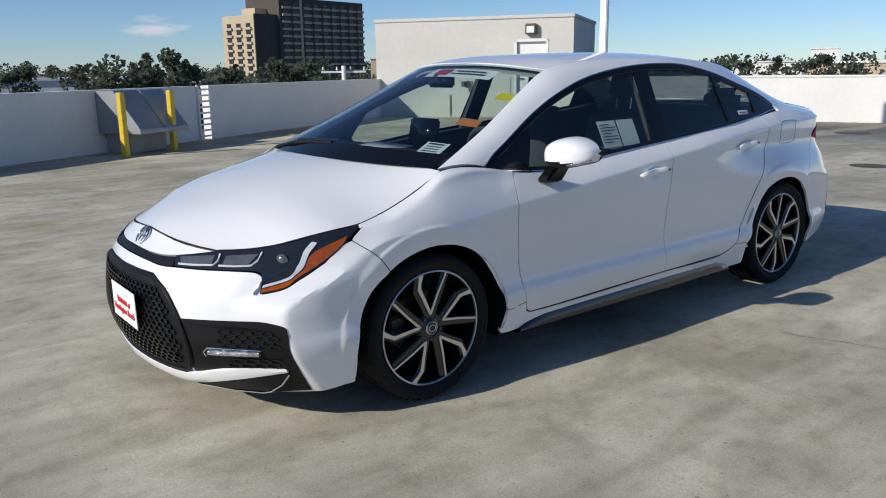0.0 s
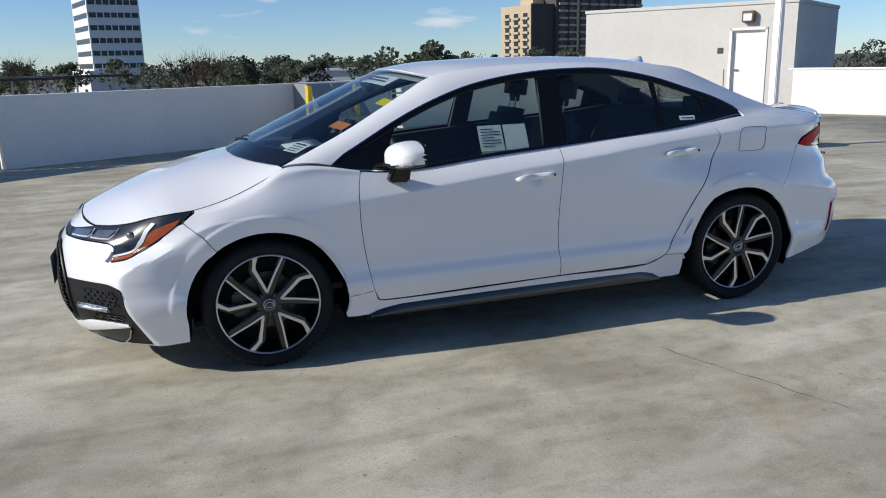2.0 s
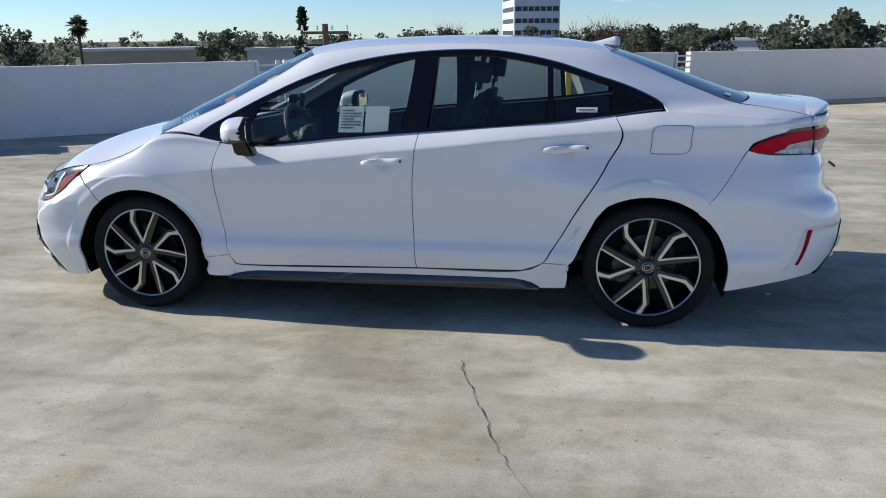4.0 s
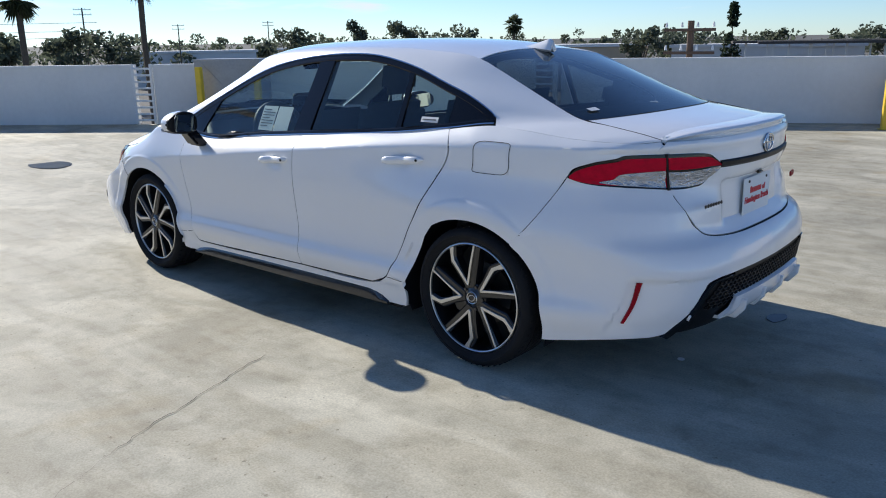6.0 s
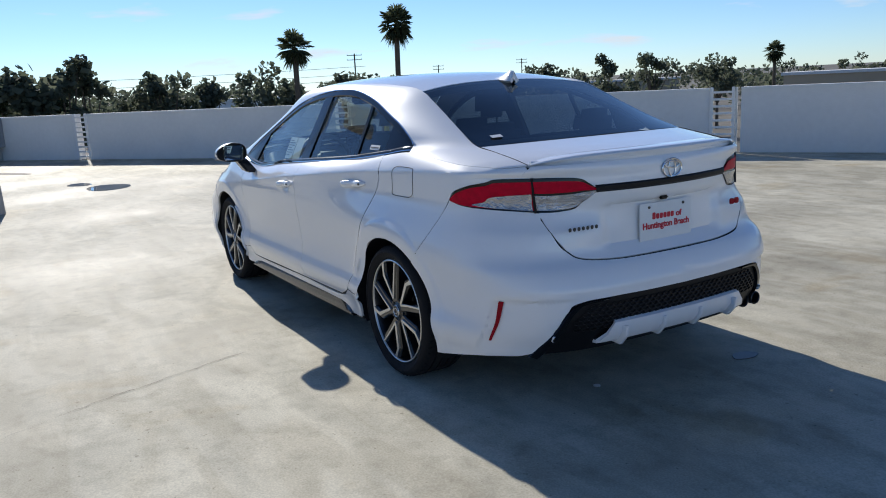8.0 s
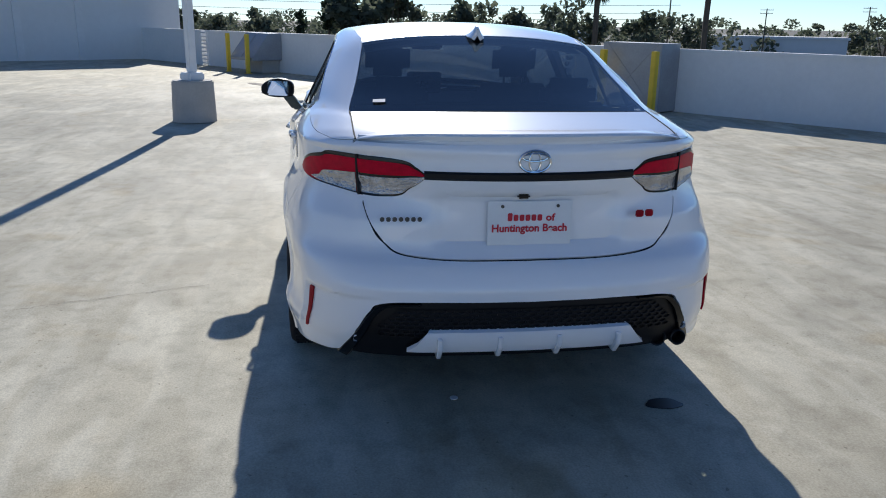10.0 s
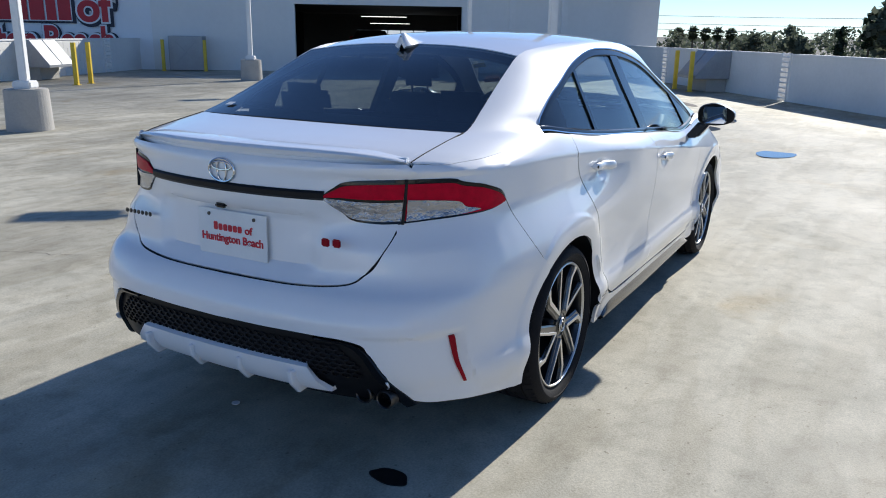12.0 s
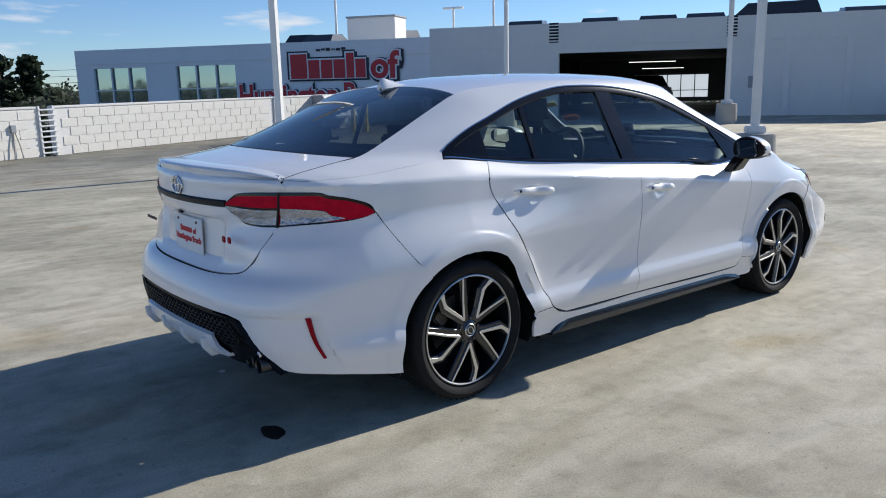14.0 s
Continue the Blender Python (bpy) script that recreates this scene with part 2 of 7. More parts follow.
M_CHROME = mat("chrome", (0.60, 0.60, 0.61), 0.08, metal=1.0, var=0.02, scale=10)
M_MIRROR = mat("mirror_glass", (0.85, 0.87, 0.88), 0.01, metal=1.0)
M_REDLAMP = mat("red_lens", (0.50, 0.001, 0.022), 0.4, coat=0.08, var=0.25, scale=40, bump=0.1, bscale=90, spec=0.06)
M_CLEARLAMP = mat("clear_lens", (0.40, 0.40, 0.41), 0.15, metal=0.8, coat=0.6, var=0.45, scale=30, bump=1.0, bscale=70)
M_AMBER = mat("amber_lens", (0.32, 0.065, 0.004), 0.2, coat=0.3, var=0.35, scale=35, bump=0.2, bscale=90)
M_LAMPBASE = mat("lamp_base", (0.014, 0.017, 0.022), 0.2, coat=0.35, var=0.15, scale=25)
M_GUIDE = mat("light_guide", (0.62, 0.65, 0.68), 0.35, coat=0.8, var=0.06, scale=30)
M_REFLECTOR = mat("red_reflector", (0.30, 0.002, 0.012), 0.35, coat=0.05, var=0.15, scale=60, bump=0.2, bscale=200, spec=0.1)
M_LAMPGREY = mat("lamp_inner", (0.16, 0.165, 0.17), 0.2, metal=0.5, coat=1.0, var=0.3, scale=30)
M_SEAT = mat("seat_cloth", (0.060, 0.063, 0.066), 0.9, var=0.12, scale=30, bump=0.3, bscale=200)
M_CABIN = mat("cabin_trim", (0.060, 0.062, 0.062), 0.6, var=0.1, scale=20)
M_HEADLINER = mat("headliner", (0.42, 0.41, 0.39), 0.9, var=0.04, scale=10)
M_PAPER = mat("paper", (0.78, 0.78, 0.76), 0.7, var=0.03, scale=20)
M_INK = mat("ink", (0.06, 0.06, 0.07), 0.7, var=0.1, scale=40)
M_INKRED = mat("red_ink", (0.55, 0.015, 0.03), 0.6, var=0.08, scale=30)
M_TAGYELLOW = mat("yellow_tag", (0.75, 0.62, 0.02), 0.6, var=0.05, scale=30)
M_TAGORANGE = mat("orange_tag", (0.62, 0.20, 0.05), 0.6, var=0.08, scale=30)
G_CLEAR = glass("windscreen_glass", (0.70, 0.79, 0.79))
G_SIDE = glass("side_glass", (0.80, 0.88, 0.83))
G_TINT = glass("privacy_glass", (0.70, 0.78, 0.74))
G_BACK = glass("rear_glass", (0.24, 0.27, 0.28))


# ---- mesh helpers ----
def mesh_of(verts, faces, smooth=True, sharp=35):
    me = bpy.data.meshes.new("mesh")
    me.from_pydata([tuple(v) for v in verts], [], faces)
    if smooth:
        me.polygons.foreach_set("use_smooth", [True] * len(me.polygons))
        me.set_sharp_from_angle(angle=radians(sharp))
    me.update()
    return me


def part(name, me, material, parent=None, label=""):
    if isinstance(me, bmesh.types.BMesh):
        b, me = me, bpy.data.meshes.new(name)
        b.to_mesh(me)
        b.free()
    if material and not me.materials:
        me.materials.append(material)
    me.name = name
    ob = new(name, me)
    ob.parent = parent
    return tagged(ob, label) if label else ob


def thing(name, label, category, group="", kind="", at=None):
    ob = new(name)
    ob.empty_display_size = 0.2
    if at is not None:
        ob.matrix_world = at
    return tagged(ob, label, category, group, kind)


def box_bm(sx, sy, sz, at=(0, 0, 0), bevel=0.0, turn=0.0, bm=None):
    """A box of full sizes, standing on its base point, turned about z."""
    bm = bm or bmesh.new()
    r = bmesh.ops.create_cube(bm, size=1.0)["verts"]
    bmesh.ops.scale(bm, vec=(sx, sy, sz), verts=r)
    bmesh.ops.translate(bm, vec=(0, 0, sz / 2), verts=r)
    if bevel > 0:
        es = list({e for v in r for e in v.link_edges})
        out = bmesh.ops.bevel(bm, geom=es, offset=bevel, segments=2, affect="EDGES")
        r = list({v for f in out["faces"] for v in f.verts} | {v for v in r if v.is_valid})
    if turn:
        bmesh.ops.rotate(bm, cent=(0, 0, 0), matrix=Matrix.Rotation(radians(turn), 3, "Z"), verts=r)
    bmesh.ops.translate(bm, vec=at, verts=r)
    return bm


def cyl_bm(r1, r2, h, at=(0, 0, 0), seg=24, bm=None, axis="Z"):
    bm = bm or bmesh.new()
    v = bmesh.ops.create_cone(bm, cap_ends=True, segments=seg, radius1=r1, radius2=r2, depth=h)["verts"]
    bmesh.ops.translate(bm, vec=(0, 0, h / 2), verts=v)
    if axis == "Y":
        bmesh.ops.rotate(bm, cent=(0, 0, 0), matrix=Matrix.Rotation(radians(-90), 3, "X"), verts=v)
    if axis == "X":
        bmesh.ops.rotate(bm, cent=(0, 0, 0), matrix=Matrix.Rotation(radians(90), 3, "Y"), verts=v)
    bmesh.ops.translate(bm, vec=at, verts=v)
    return bm


def prism(points, depth, axis="Y"):
    """A flat outline of (a, b) pairs drawn out along an axis, both ends closed."""
    bm = bmesh.new()
    if axis == "Y":
        lo, hi = [bm.verts.new((a, 0, b)) for a, b in points], [bm.verts.new((a, depth, b)) for a, b in points]
    elif axis == "X":
        lo, hi = [bm.verts.new((0, a, b)) for a, b in points], [bm.verts.new((depth, a, b)) for a, b in points]
    else:
        lo, hi = [bm.verts.new((a, b, 0)) for a, b in points], [bm.verts.new((a, b, depth)) for a, b in points]
    n = len(points)
    bm.faces.new(lo), bm.faces.new(hi[::-1])
    for i in range(n):
        bm.faces.new((lo[i], hi[i], hi[(i + 1) % n], lo[(i + 1) % n]))
    bmesh.ops.recalc_face_normals(bm, faces=bm.faces)
    return bm


def tube(points, radius, seg=8):
    """A round bar along a polyline."""
    verts, faces = [], []
    pts = [Vector(p) for p in points]
    for i, p in enumerate(pts):
        d = (pts[min(i + 1, len(pts) - 1)] - pts[max(i - 1, 0)]).normalized()
        a = d.orthogonal().normalized() if i == 0 else (a - d * a.dot(d)).normalized()
        b = d.cross(a)
        verts += [p + radius * (a * math.cos(2 * math.pi * k / seg) + b * math.sin(2 * math.pi * k / seg)) for k in range(seg)]
    for i in range(len(pts) - 1):
        for k in range(seg):
            faces.append((i * seg + k, i * seg + (k + 1) % seg, (i + 1) * seg + (k + 1) % seg, (i + 1) * seg + k))
    faces += [tuple(range(seg))[::-1], tuple((len(pts) - 1) * seg + k for k in range(seg))]
    return mesh_of(verts, faces)

def word_mesh(text, bold, place):
    """Words in the built-in font; place() turns (share of the width, height in capitals, depth) into a point."""
    cu = bpy.data.curves.new("words", "FONT")
    cu.body, cu.size, cu.extrude, cu.offset = text, 1.0, 0.001, bold
    tmp = new("words", cu)
    bpy.context.view_layer.update()
    me = bpy.data.meshes.new_from_object(tmp.evaluated_get(bpy.context.evaluated_depsgraph_get()))
    bpy.data.objects.remove(tmp)
    xs = [v.co.x for v in me.vertices]
    x0, x1 = min(xs), max(xs)
    for v in me.vertices:
        v.co = place((v.co.x - x0) / (x1 - x0), v.co.y / 0.69, v.co.z)
    me.materials.clear()
    return me


# ---- the large structure ----
TOWN_Z = -8.5
SOUTH0, SOUTH_A = Vector((4.25, -8.45)), 28.6
EAST_A = 36.5
NORTH0, NORTH_A = Vector((0.4, 15.2)), 21.5
FACE0, FACE_A = Vector((22.0, 11.5)), 123.6
WALL_H = 1.07
DECK_FALL = 0.012


def along(origin, angle, s, off=0.0):
    """A place s metres along a line, off metres to its left."""
    c, d = math.cos(radians(angle)), math.sin(radians(angle))
    return Vector((origin.x + c * s - d * off, origin.y + d * s + c * off))


def deck_z(x, y):
    """The deck falls gently along the parked car towards its nose and levels out further off."""
    r = min(1.0, max(0.0, (math.hypot(x, y) - 3.2) / 5.0))
    return -DECK_FALL * x * (1 - r * r * (3 - 2 * r))


def flat_sheet(points, z, thick):
    bm = prism(points, thick, "Z")
    bmesh.ops.translate(bm, vec=(0, 0, z - thick), verts=bm.verts)
    return bm


south_e, south_w = along(SOUTH0, EAST_A, 27.0), along(SOUTH0, SOUTH_A, -17.0)
box_right = Vector((-12.53, -11.39))
north_e, north_w = along(NORTH0, NORTH_A, 16.6), along(NORTH0, NORTH_A, -18.6)
deck_outline = [(south_w.x, south_w.y), (SOUTH0.x, SOUTH0.y), (south_e.x, south_e.y), (38.0, 14.5), (29.0, 29.5), (north_e.x, north_e.y), (north_w.x, north_w.y), (-15.8, -4.5), (box_right.x, box_right.y), (-20, -18)]
deck = flat_sheet(deck_outline, 0.0, 0.5)
for axis in (0, 1):
    for k in range(37):
        at = Vector((0, 0, 0))
        at[axis] = -9 + k * 0.5
        bmesh.ops.bisect_plane(deck, geom=deck.verts[:] + deck.edges[:] + deck.faces[:], plane_co=at, plane_no=(1 - axis, axis, 0))
for v in deck.verts:
    if v.co.z > -0.1:
        v.co.z = deck_z(v.co.x, v.co.y)
for f in deck.faces:
    f.smooth = f.normal.z > 0.9
tagged(part("floor", deck, M_DECK), "stained grey-beige sealed concrete roof deck", "floor", kind="structure")
town = bmesh.new()
bmesh.ops.create_circle(town, cap_ends=True, segments=64, radius=4500)
bmesh.ops.translate(town, vec=(0, 0, TOWN_Z), verts=town.verts)
tagged(part("ground", town, M_EARTH), "brown-grey town ground far below the deck", "ground", kind="structure")
tagged(part("trim", flat_sheet([(p[0] * 0.985, p[1] * 0.985) for p in deck_outline], -0.5, 8.0), M_PLASTER), "pale storeys of the parking structure under the deck", "building", kind="structure")


def parapet(name, origin, angle, s0, s1, gaps, side, material, label, rail_gaps=True):
    """A parapet with slatted gaps. side: +1 when its thickness lies to the left of the line."""
    m = Matrix.Translation((origin.x, origin.y, 0)) @ Matrix.Rotation(radians(angle), 4, "Z")
    bm, s, half = bmesh.new(), s0, 0.20
    for g in list(gaps) + [None]:
        e = s1 if g is None else g - half
        box_bm(e - s, 0.20, WALL_H - 0.05, ((s + e) / 2, side * 0.10, 0), bm=bm)
        box_bm(e - s, 0.24, 0.05, ((s + e) / 2, side * 0.10, WALL_H - 0.05), bevel=0.008, bm=bm)
        s = e if g is None else g + half
    ob = part(name, bm, material)
    ob.matrix_world = m
    tagged(ob, label, "wall", kind="structure")
    for g in gaps:
        for sx in (-1, 1):
            part("post", box_bm(0.05, 0.05, WALL_H + 0.01, (g + sx * (half - 0.03), -side * 0.01, 0), bevel=0.006), M_POST, ob)
        for i in range(9):
            part("slat", box_bm(0.40, 0.035, 0.035, (g, -side * 0.04, 0.06 + i * 0.115), bevel=0.008), M_POST, ob)
    return ob


parapet("wall_south", SOUTH0, SOUTH_A, -17.0, -0.03, (-8.0,), -1, M_WALL, "white painted concrete parapet with slatted drainage gaps, in shade")
parapet("wall_south_east", SOUTH0, EAST_A, 0.03, 27.0, (0.26, 7.5, 14.6, 21.5), -1, M_WALL, "white painted concrete parapet with slatted drainage gaps, in shade")
wall_n = parapet("wall_north", NORTH0, NORTH_A, -18.6, 16.5, (-8.4, 0.45, 8.0, 14.2), 1, M_WALL, "cream painted block parapet with slatted gaps, in sun")
W_A = math.degrees(math.atan2(-4.5 - box_right.y, -15.8 - box_right.x))
parapet("wall_west", box_right, W_A, -0.3, 7.5, (3.6,), 1, M_WALL, "white painted concrete parapet in full sun")
W2 = Vector((-15.8, -4.5))
parapet("wall_west_upper", W2, math.degrees(math.atan2(north_w.y + 4.5, north_w.x + 15.8)), -0.2, (north_w - W2).length, (6.0,), 1, M_WALL, "white painted concrete parapet in full sun")


# penthouse with a door, beside the west parapet
def penthouse():
    a = 124.6
    m = Matrix.Translation((-9.35, -16.0, 0)) @ Matrix.Rotation(radians(a), 4, "Z")
    root = thing("stair_penthouse", "cream plastered rooftop stair house with a white door", "building", at=m)
    w, h, dp = 5.6, 2.60, 4.4
    d0, d1, dh = 4.02, 4.94, 2.06
    for sx, sy, sz, at in ((d0, 0.2, h, (d0 / 2, 0.1, 0)), (w - d1, 0.2, h, ((w + d1) / 2, 0.1, 0)), (d1 - d0, 0.2, h - dh, ((d0 + d1) / 2, 0.1, dh)),
                           (0.2, dp - 0.4, h, (0.1, dp / 2, 0)), (0.2, dp - 0.4, h, (w - 0.1, dp / 2, 0)), (w, 0.2, h, (w / 2, dp - 0.1, 0))):
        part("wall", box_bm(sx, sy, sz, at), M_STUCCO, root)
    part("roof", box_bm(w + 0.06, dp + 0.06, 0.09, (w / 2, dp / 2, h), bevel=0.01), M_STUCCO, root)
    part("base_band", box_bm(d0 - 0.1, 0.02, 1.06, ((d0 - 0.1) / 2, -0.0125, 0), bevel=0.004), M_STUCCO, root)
    door = part("door", box_bm(d1 - d0 - 0.12, 0.05, dh - 0.07, ((d0 + d1) / 2, 0.1, 0.01), bevel=0.006), M_POST, root, "white steel door")
    part("door_handle", box_bm(0.12, 0.06, 0.03, (d0 + 0.18, 0.05, 1.02), bevel=0.01), M_CHROME, door)
    fr = bmesh.new()
    for x in (d0 + 0.03, d1 - 0.03):
        box_bm(0.06, 0.24, dh, (x, 0.1, 0), bm=fr)
    box_bm(d1 - d0, 0.24, 0.06, ((d0 + d1) / 2, 0.1, dh - 0.06), bm=fr)
    part("door_frame", fr, M_POST, root)
    lt = part("wall_light", box_bm(0.30, 0.15, 0.28, ((d0 + d1) / 2, -0.085, dh + 0.12), bevel=0.02), M_BRONZE, root, "bronze wall lantern")
    part("lens", box_bm(0.21, 0.02, 0.17, ((d0 + d1) / 2, -0.165, dh + 0.16), bevel=0.008), M_PAPER, lt)
    part("door_sign", box_bm(0.14, 0.015, 0.14, (d0 - 0.22, -0.0085, 1.45)), M_INK, root)
    part("alarm_box", box_bm(0.13, 0.06, 0.30, (d1 + 0.2, -0.03, 1.15), bevel=0.01), M_INKRED, root, "red alarm box")
    vv = part("valve", cyl_bm(0.10, 0.10, 0.05, (2.75, -0.16, 0.90), 16, axis="Y"), M_IRON, root, "twin hose valve")
    for dx in (-0.12, 0.12):
        part("outlet", cyl_bm(0.05, 0.055, 0.16, (2.75 + dx, -0.22, 0.82), 12), M_CHROME, vv)
    part("pipe", cyl_bm(0.025, 0.025, 0.55, (2.2, -0.05, 0.05), 10), M_PEDESTAL, root)


penthouse()


# dealership building along the east side
def k_box(bm, k0, k1, z0, z1, front, deep):
    return box_bm(k1 - k0, deep, z1 - z0, ((k0 + k1) / 2, -front - deep / 2, z0), bm=bm)


FACE_M = Matrix.Translation((FACE0.x, FACE0.y, 0)) @ Matrix.Rotation(radians(FACE_A), 4, "Z")
building = thing("dealership_building", "pale grey plastered dealership with a dark garage opening", "building", at=FACE_M)
for k0, k1, z0 in ((-6.9, 0.3, 0), (6.22, 11.14, 0), (0.3, 6.22, 2.3)):
    part("wall", k_box(bmesh.new(), k0, k1, z0, 3.36, 0, 0.3), M_PLASTER, building)
for k0, k1, z0, z1 in ((11.14, 19.62, -3, 3.06), (22.49, 23.99, -3, 3.06), (26.7, 27.6, -3, 3.06), (19.62, 22.49, 2.27, 3.06), (19.62, 22.49, -3, 0.8), (23.99, 26.7, 2.27, 3.06), (23.99, 26.7, -3, 0.8)):
    part("wall", k_box(bmesh.new(), k0, k1, z0, z1, 0.03, 0.3), M_SIGNWALL, building)
gb = bmesh.new()
k_box(gb, -6.9, 11.14, 2.56, 2.61, -0.03, 0.06), k_box(gb, 11.2, 27.6, 2.42, 2.46, 0.0, 0.03)
part("ledge", gb, M_PLASTER, building)
for k in (-1.5, -3.4):
    part("downpipe", k_box(bmesh.new(), k - 0.11, k + 0.11, 0, 2.56, -0.07, 0.08), M_WALL, building)
gb = bmesh.new()
k_box(gb, -6.9, 27.6, 2.35, 2.40, 0.34, 26.0), k_box(gb, 27.3, 27.6, -3, 3.06, 0.34, 26.0), k_box(gb, -6.9, -6.6, -0.5, 3.36, 0.34, 26.0)
part("roof", gb, M_PLASTER, building)
# Garage walls, pillars and an added ceiling slab get its shade as near-black colour.
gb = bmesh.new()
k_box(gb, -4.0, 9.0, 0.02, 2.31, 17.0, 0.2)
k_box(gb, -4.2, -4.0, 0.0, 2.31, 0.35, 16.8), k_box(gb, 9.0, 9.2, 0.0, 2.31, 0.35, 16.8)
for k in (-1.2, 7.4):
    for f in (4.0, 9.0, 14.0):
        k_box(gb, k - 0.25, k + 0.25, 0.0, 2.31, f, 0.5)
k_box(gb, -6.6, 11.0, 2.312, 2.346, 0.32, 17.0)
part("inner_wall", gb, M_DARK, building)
gb = bmesh.new()
k_box(gb, 0.53, 3.45, 0.25, 1.46, 16.96, 0.02)
# The pane glows by itself in place of the daylight beyond it.
far_pane = bpy.data.materials.new("daylight_glow")
far_pane.use_nodes = True
far_pane.node_tree.nodes["Principled BSDF"].inputs["Emission Color"].default_value = (0.80, 0.88, 0.95, 1)
far_pane.node_tree.nodes["Principled BSDF"].inputs["Emission Strength"].default_value = 0.55
part("far_window", gb, far_pane, building, "glazed far opening, its daylight given as a glow")
gb = bmesh.new()
for i in range(5):
    k_box(gb, 0.53 + i * 0.73 - 0.025, 0.53 + i * 0.73 + 0.025, 0.25, 1.46, 16.9, 0.05)
k_box(gb, 0.53, 3.45, 0.60, 0.64, 16.9, 0.05)
part("window_frame", gb, M_DARK, building)
tube_mat = bpy.data.materials.new("lit_tube")
tube_mat.use_nodes = True
tube_mat.node_tree.nodes["Principled BSDF"].inputs["Emission Color"].default_value = (1, 0.97, 0.9, 1)
tube_mat.node_tree.nodes["Principled BSDF"].inputs["Emission Strength"].default_value = 1.2
for k, f in ((3.05, 3.6), (2.75, 8.0)):
    part("tube_light", k_box(bmesh.new(), k - 0.9, k + 0.9, 1.96 - 0.05 * (f - 3.6), 1.985 - 0.05 * (f - 3.6), f, 0.06), tube_mat, building, "lit fluorescent tube")
for k in (6.4, 0.3):
    lv = part("louvre", k_box(bmesh.new(), k - 0.17, k + 0.17, 2.68, 3.38, -0.005, 0.01), M_DARK, building)
    for i in range(6):
        part("slat", k_box(bmesh.new(), k - 0.17, k + 0.17, 2.72 + i * 0.11, 2.76 + i * 0.11, -0.04, 0.03), M_POST, lv)
for k0, k1 in ((19.62, 22.49), (23.99, 26.7)):
    wd = part("window", k_box(bmesh.new(), k0, k1, 0.8, 2.27, 0.16, 0.02), M_SHOPGLASS, building, "green-grey mirroring shop window")
    n = 3
    for i in range(n + 1):
        x = k0 + (k1 - k0) * i / n
        part("mullion", k_box(bmesh.new(), x - 0.03, x + 0.03, 0.8, 2.27, 0.06, 0.08), M_POST, wd)
    part("mullion", k_box(bmesh.new(), k0, k1, 1.30, 1.35, 0.07, 0.07), M_POST, wd)
part("switch_box", k_box(bmesh.new(), -0.55, -0.3, 0.95, 1.35, -0.08, 0.08), M_ZINC, building)


# painted wall sign: red blocks and words with white and navy edges in two rows
def wall_sign():
    root = thing("wall_sign", "large red painted sign with white and navy edges", "sign", at=FACE_M)
    back, k = bmesh.new(), 17.05
    for i, w in enumerate((0.72, 0.48, 0.48, 0.48, 0.32, 0.42)):
        h = 0.96 if i in (0, 4) else 0.72
        k_box(back, k - w - 0.14, k + 0.08, 1.52, 1.66 + h, -0.02, 0.03)
        k_box(back, k - w - 0.05, k + 0.16, 1.60, 1.74 + h, -0.014, 0.025)
        part("white_edge", k_box(bmesh.new(), k - w - 0.03, k + 0.07, 1.59, 1.68 + h, -0.03, 0.05), M_SIGNWALL, root)
        part("red_block", k_box(bmesh.new(), k - w, k, 1.62, 1.62 + h, -0.04, 0.06), M_SIGNRED, root)
        k -= w + 0.07
    part("navy_edge", back, M_SIGNNAVY, root)
    for text, k0, k1, z, h in (("of", 13.58, 12.38, 1.62, 0.96), ("Huntington", 19.45, 15.05, 0.56, 0.86), ("Beach", 14.75, 12.42, 0.56, 0.86)):
        for name, material, bold, more, out, dk, dz in (("navy_edge", M_SIGNNAVY, 0.115, 0.13, 0.024, -0.05, -0.04), ("white_edge", M_SIGNWALL, 0.07, 0.07, 0.036, 0, 0), ("red_word", M_SIGNRED, 0.03, 0.0, 0.048, 0, 0)):
            me = word_mesh(text, bold, lambda f, up, deep: (k0 + more + dk - f * (k0 - k1 + 2 * more), out + deep * 5, z + dz + up * h))
            part(name, me, material, root)
    for i in range(6):
        part("ink_bar", k_box(bmesh.new(), 15.9 - i * 0.22 - 0.16, 15.9 - i * 0.22, 2.68 + 0.03 * (i % 2), 2.76 + 0.02 * (i % 3), -0.03, 0.04), M_SIGNNAVY, root)


wall_sign()


# ---- things on the deck ----
def light_pole(x, y, turn, height=5.1):
    root = thing("lamp_post", "white square lamp post on a round concrete footing", "lamp post", "lamp posts on the deck", at=pose(x, y, 0, 0, 0, turn))
    bm = cyl_bm(0.31, 0.29, 0.58, seg=40)
    bmesh.ops.bevel(bm, geom=[e for e in bm.edges if e.calc_length() < 0.06 and abs(e.verts[0].co.z - 0.58) < 0.01 and abs(e.verts[1].co.z - 0.58) < 0.01], offset=0.015, segments=2, affect="EDGES")
    part("footing", bm, M_PEDESTAL, root, "grey round concrete footing")
    part("base_cover", box_bm(0.26, 0.26, 0.11, (0, 0, 0.58), bevel=0.02), M_POST, root)
    part("pole", box_bm(0.115, 0.115, height - 0.69, (0, 0, 0.69), bevel=0.012), M_POST, root)
    part("arm", box_bm(0.30, 0.06, 0.06, (0.15, 0, height - 0.08), bevel=0.01), M_POST, root)
    hd = part("lamp_head", box_bm(0.72, 0.32, 0.10, (0.60, 0, height - 0.12), bevel=0.03), M_POST, root)
    part("lens", box_bm(0.44, 0.24, 0.012, (0.55, 0, height - 0.13)), M_PAPER, hd)


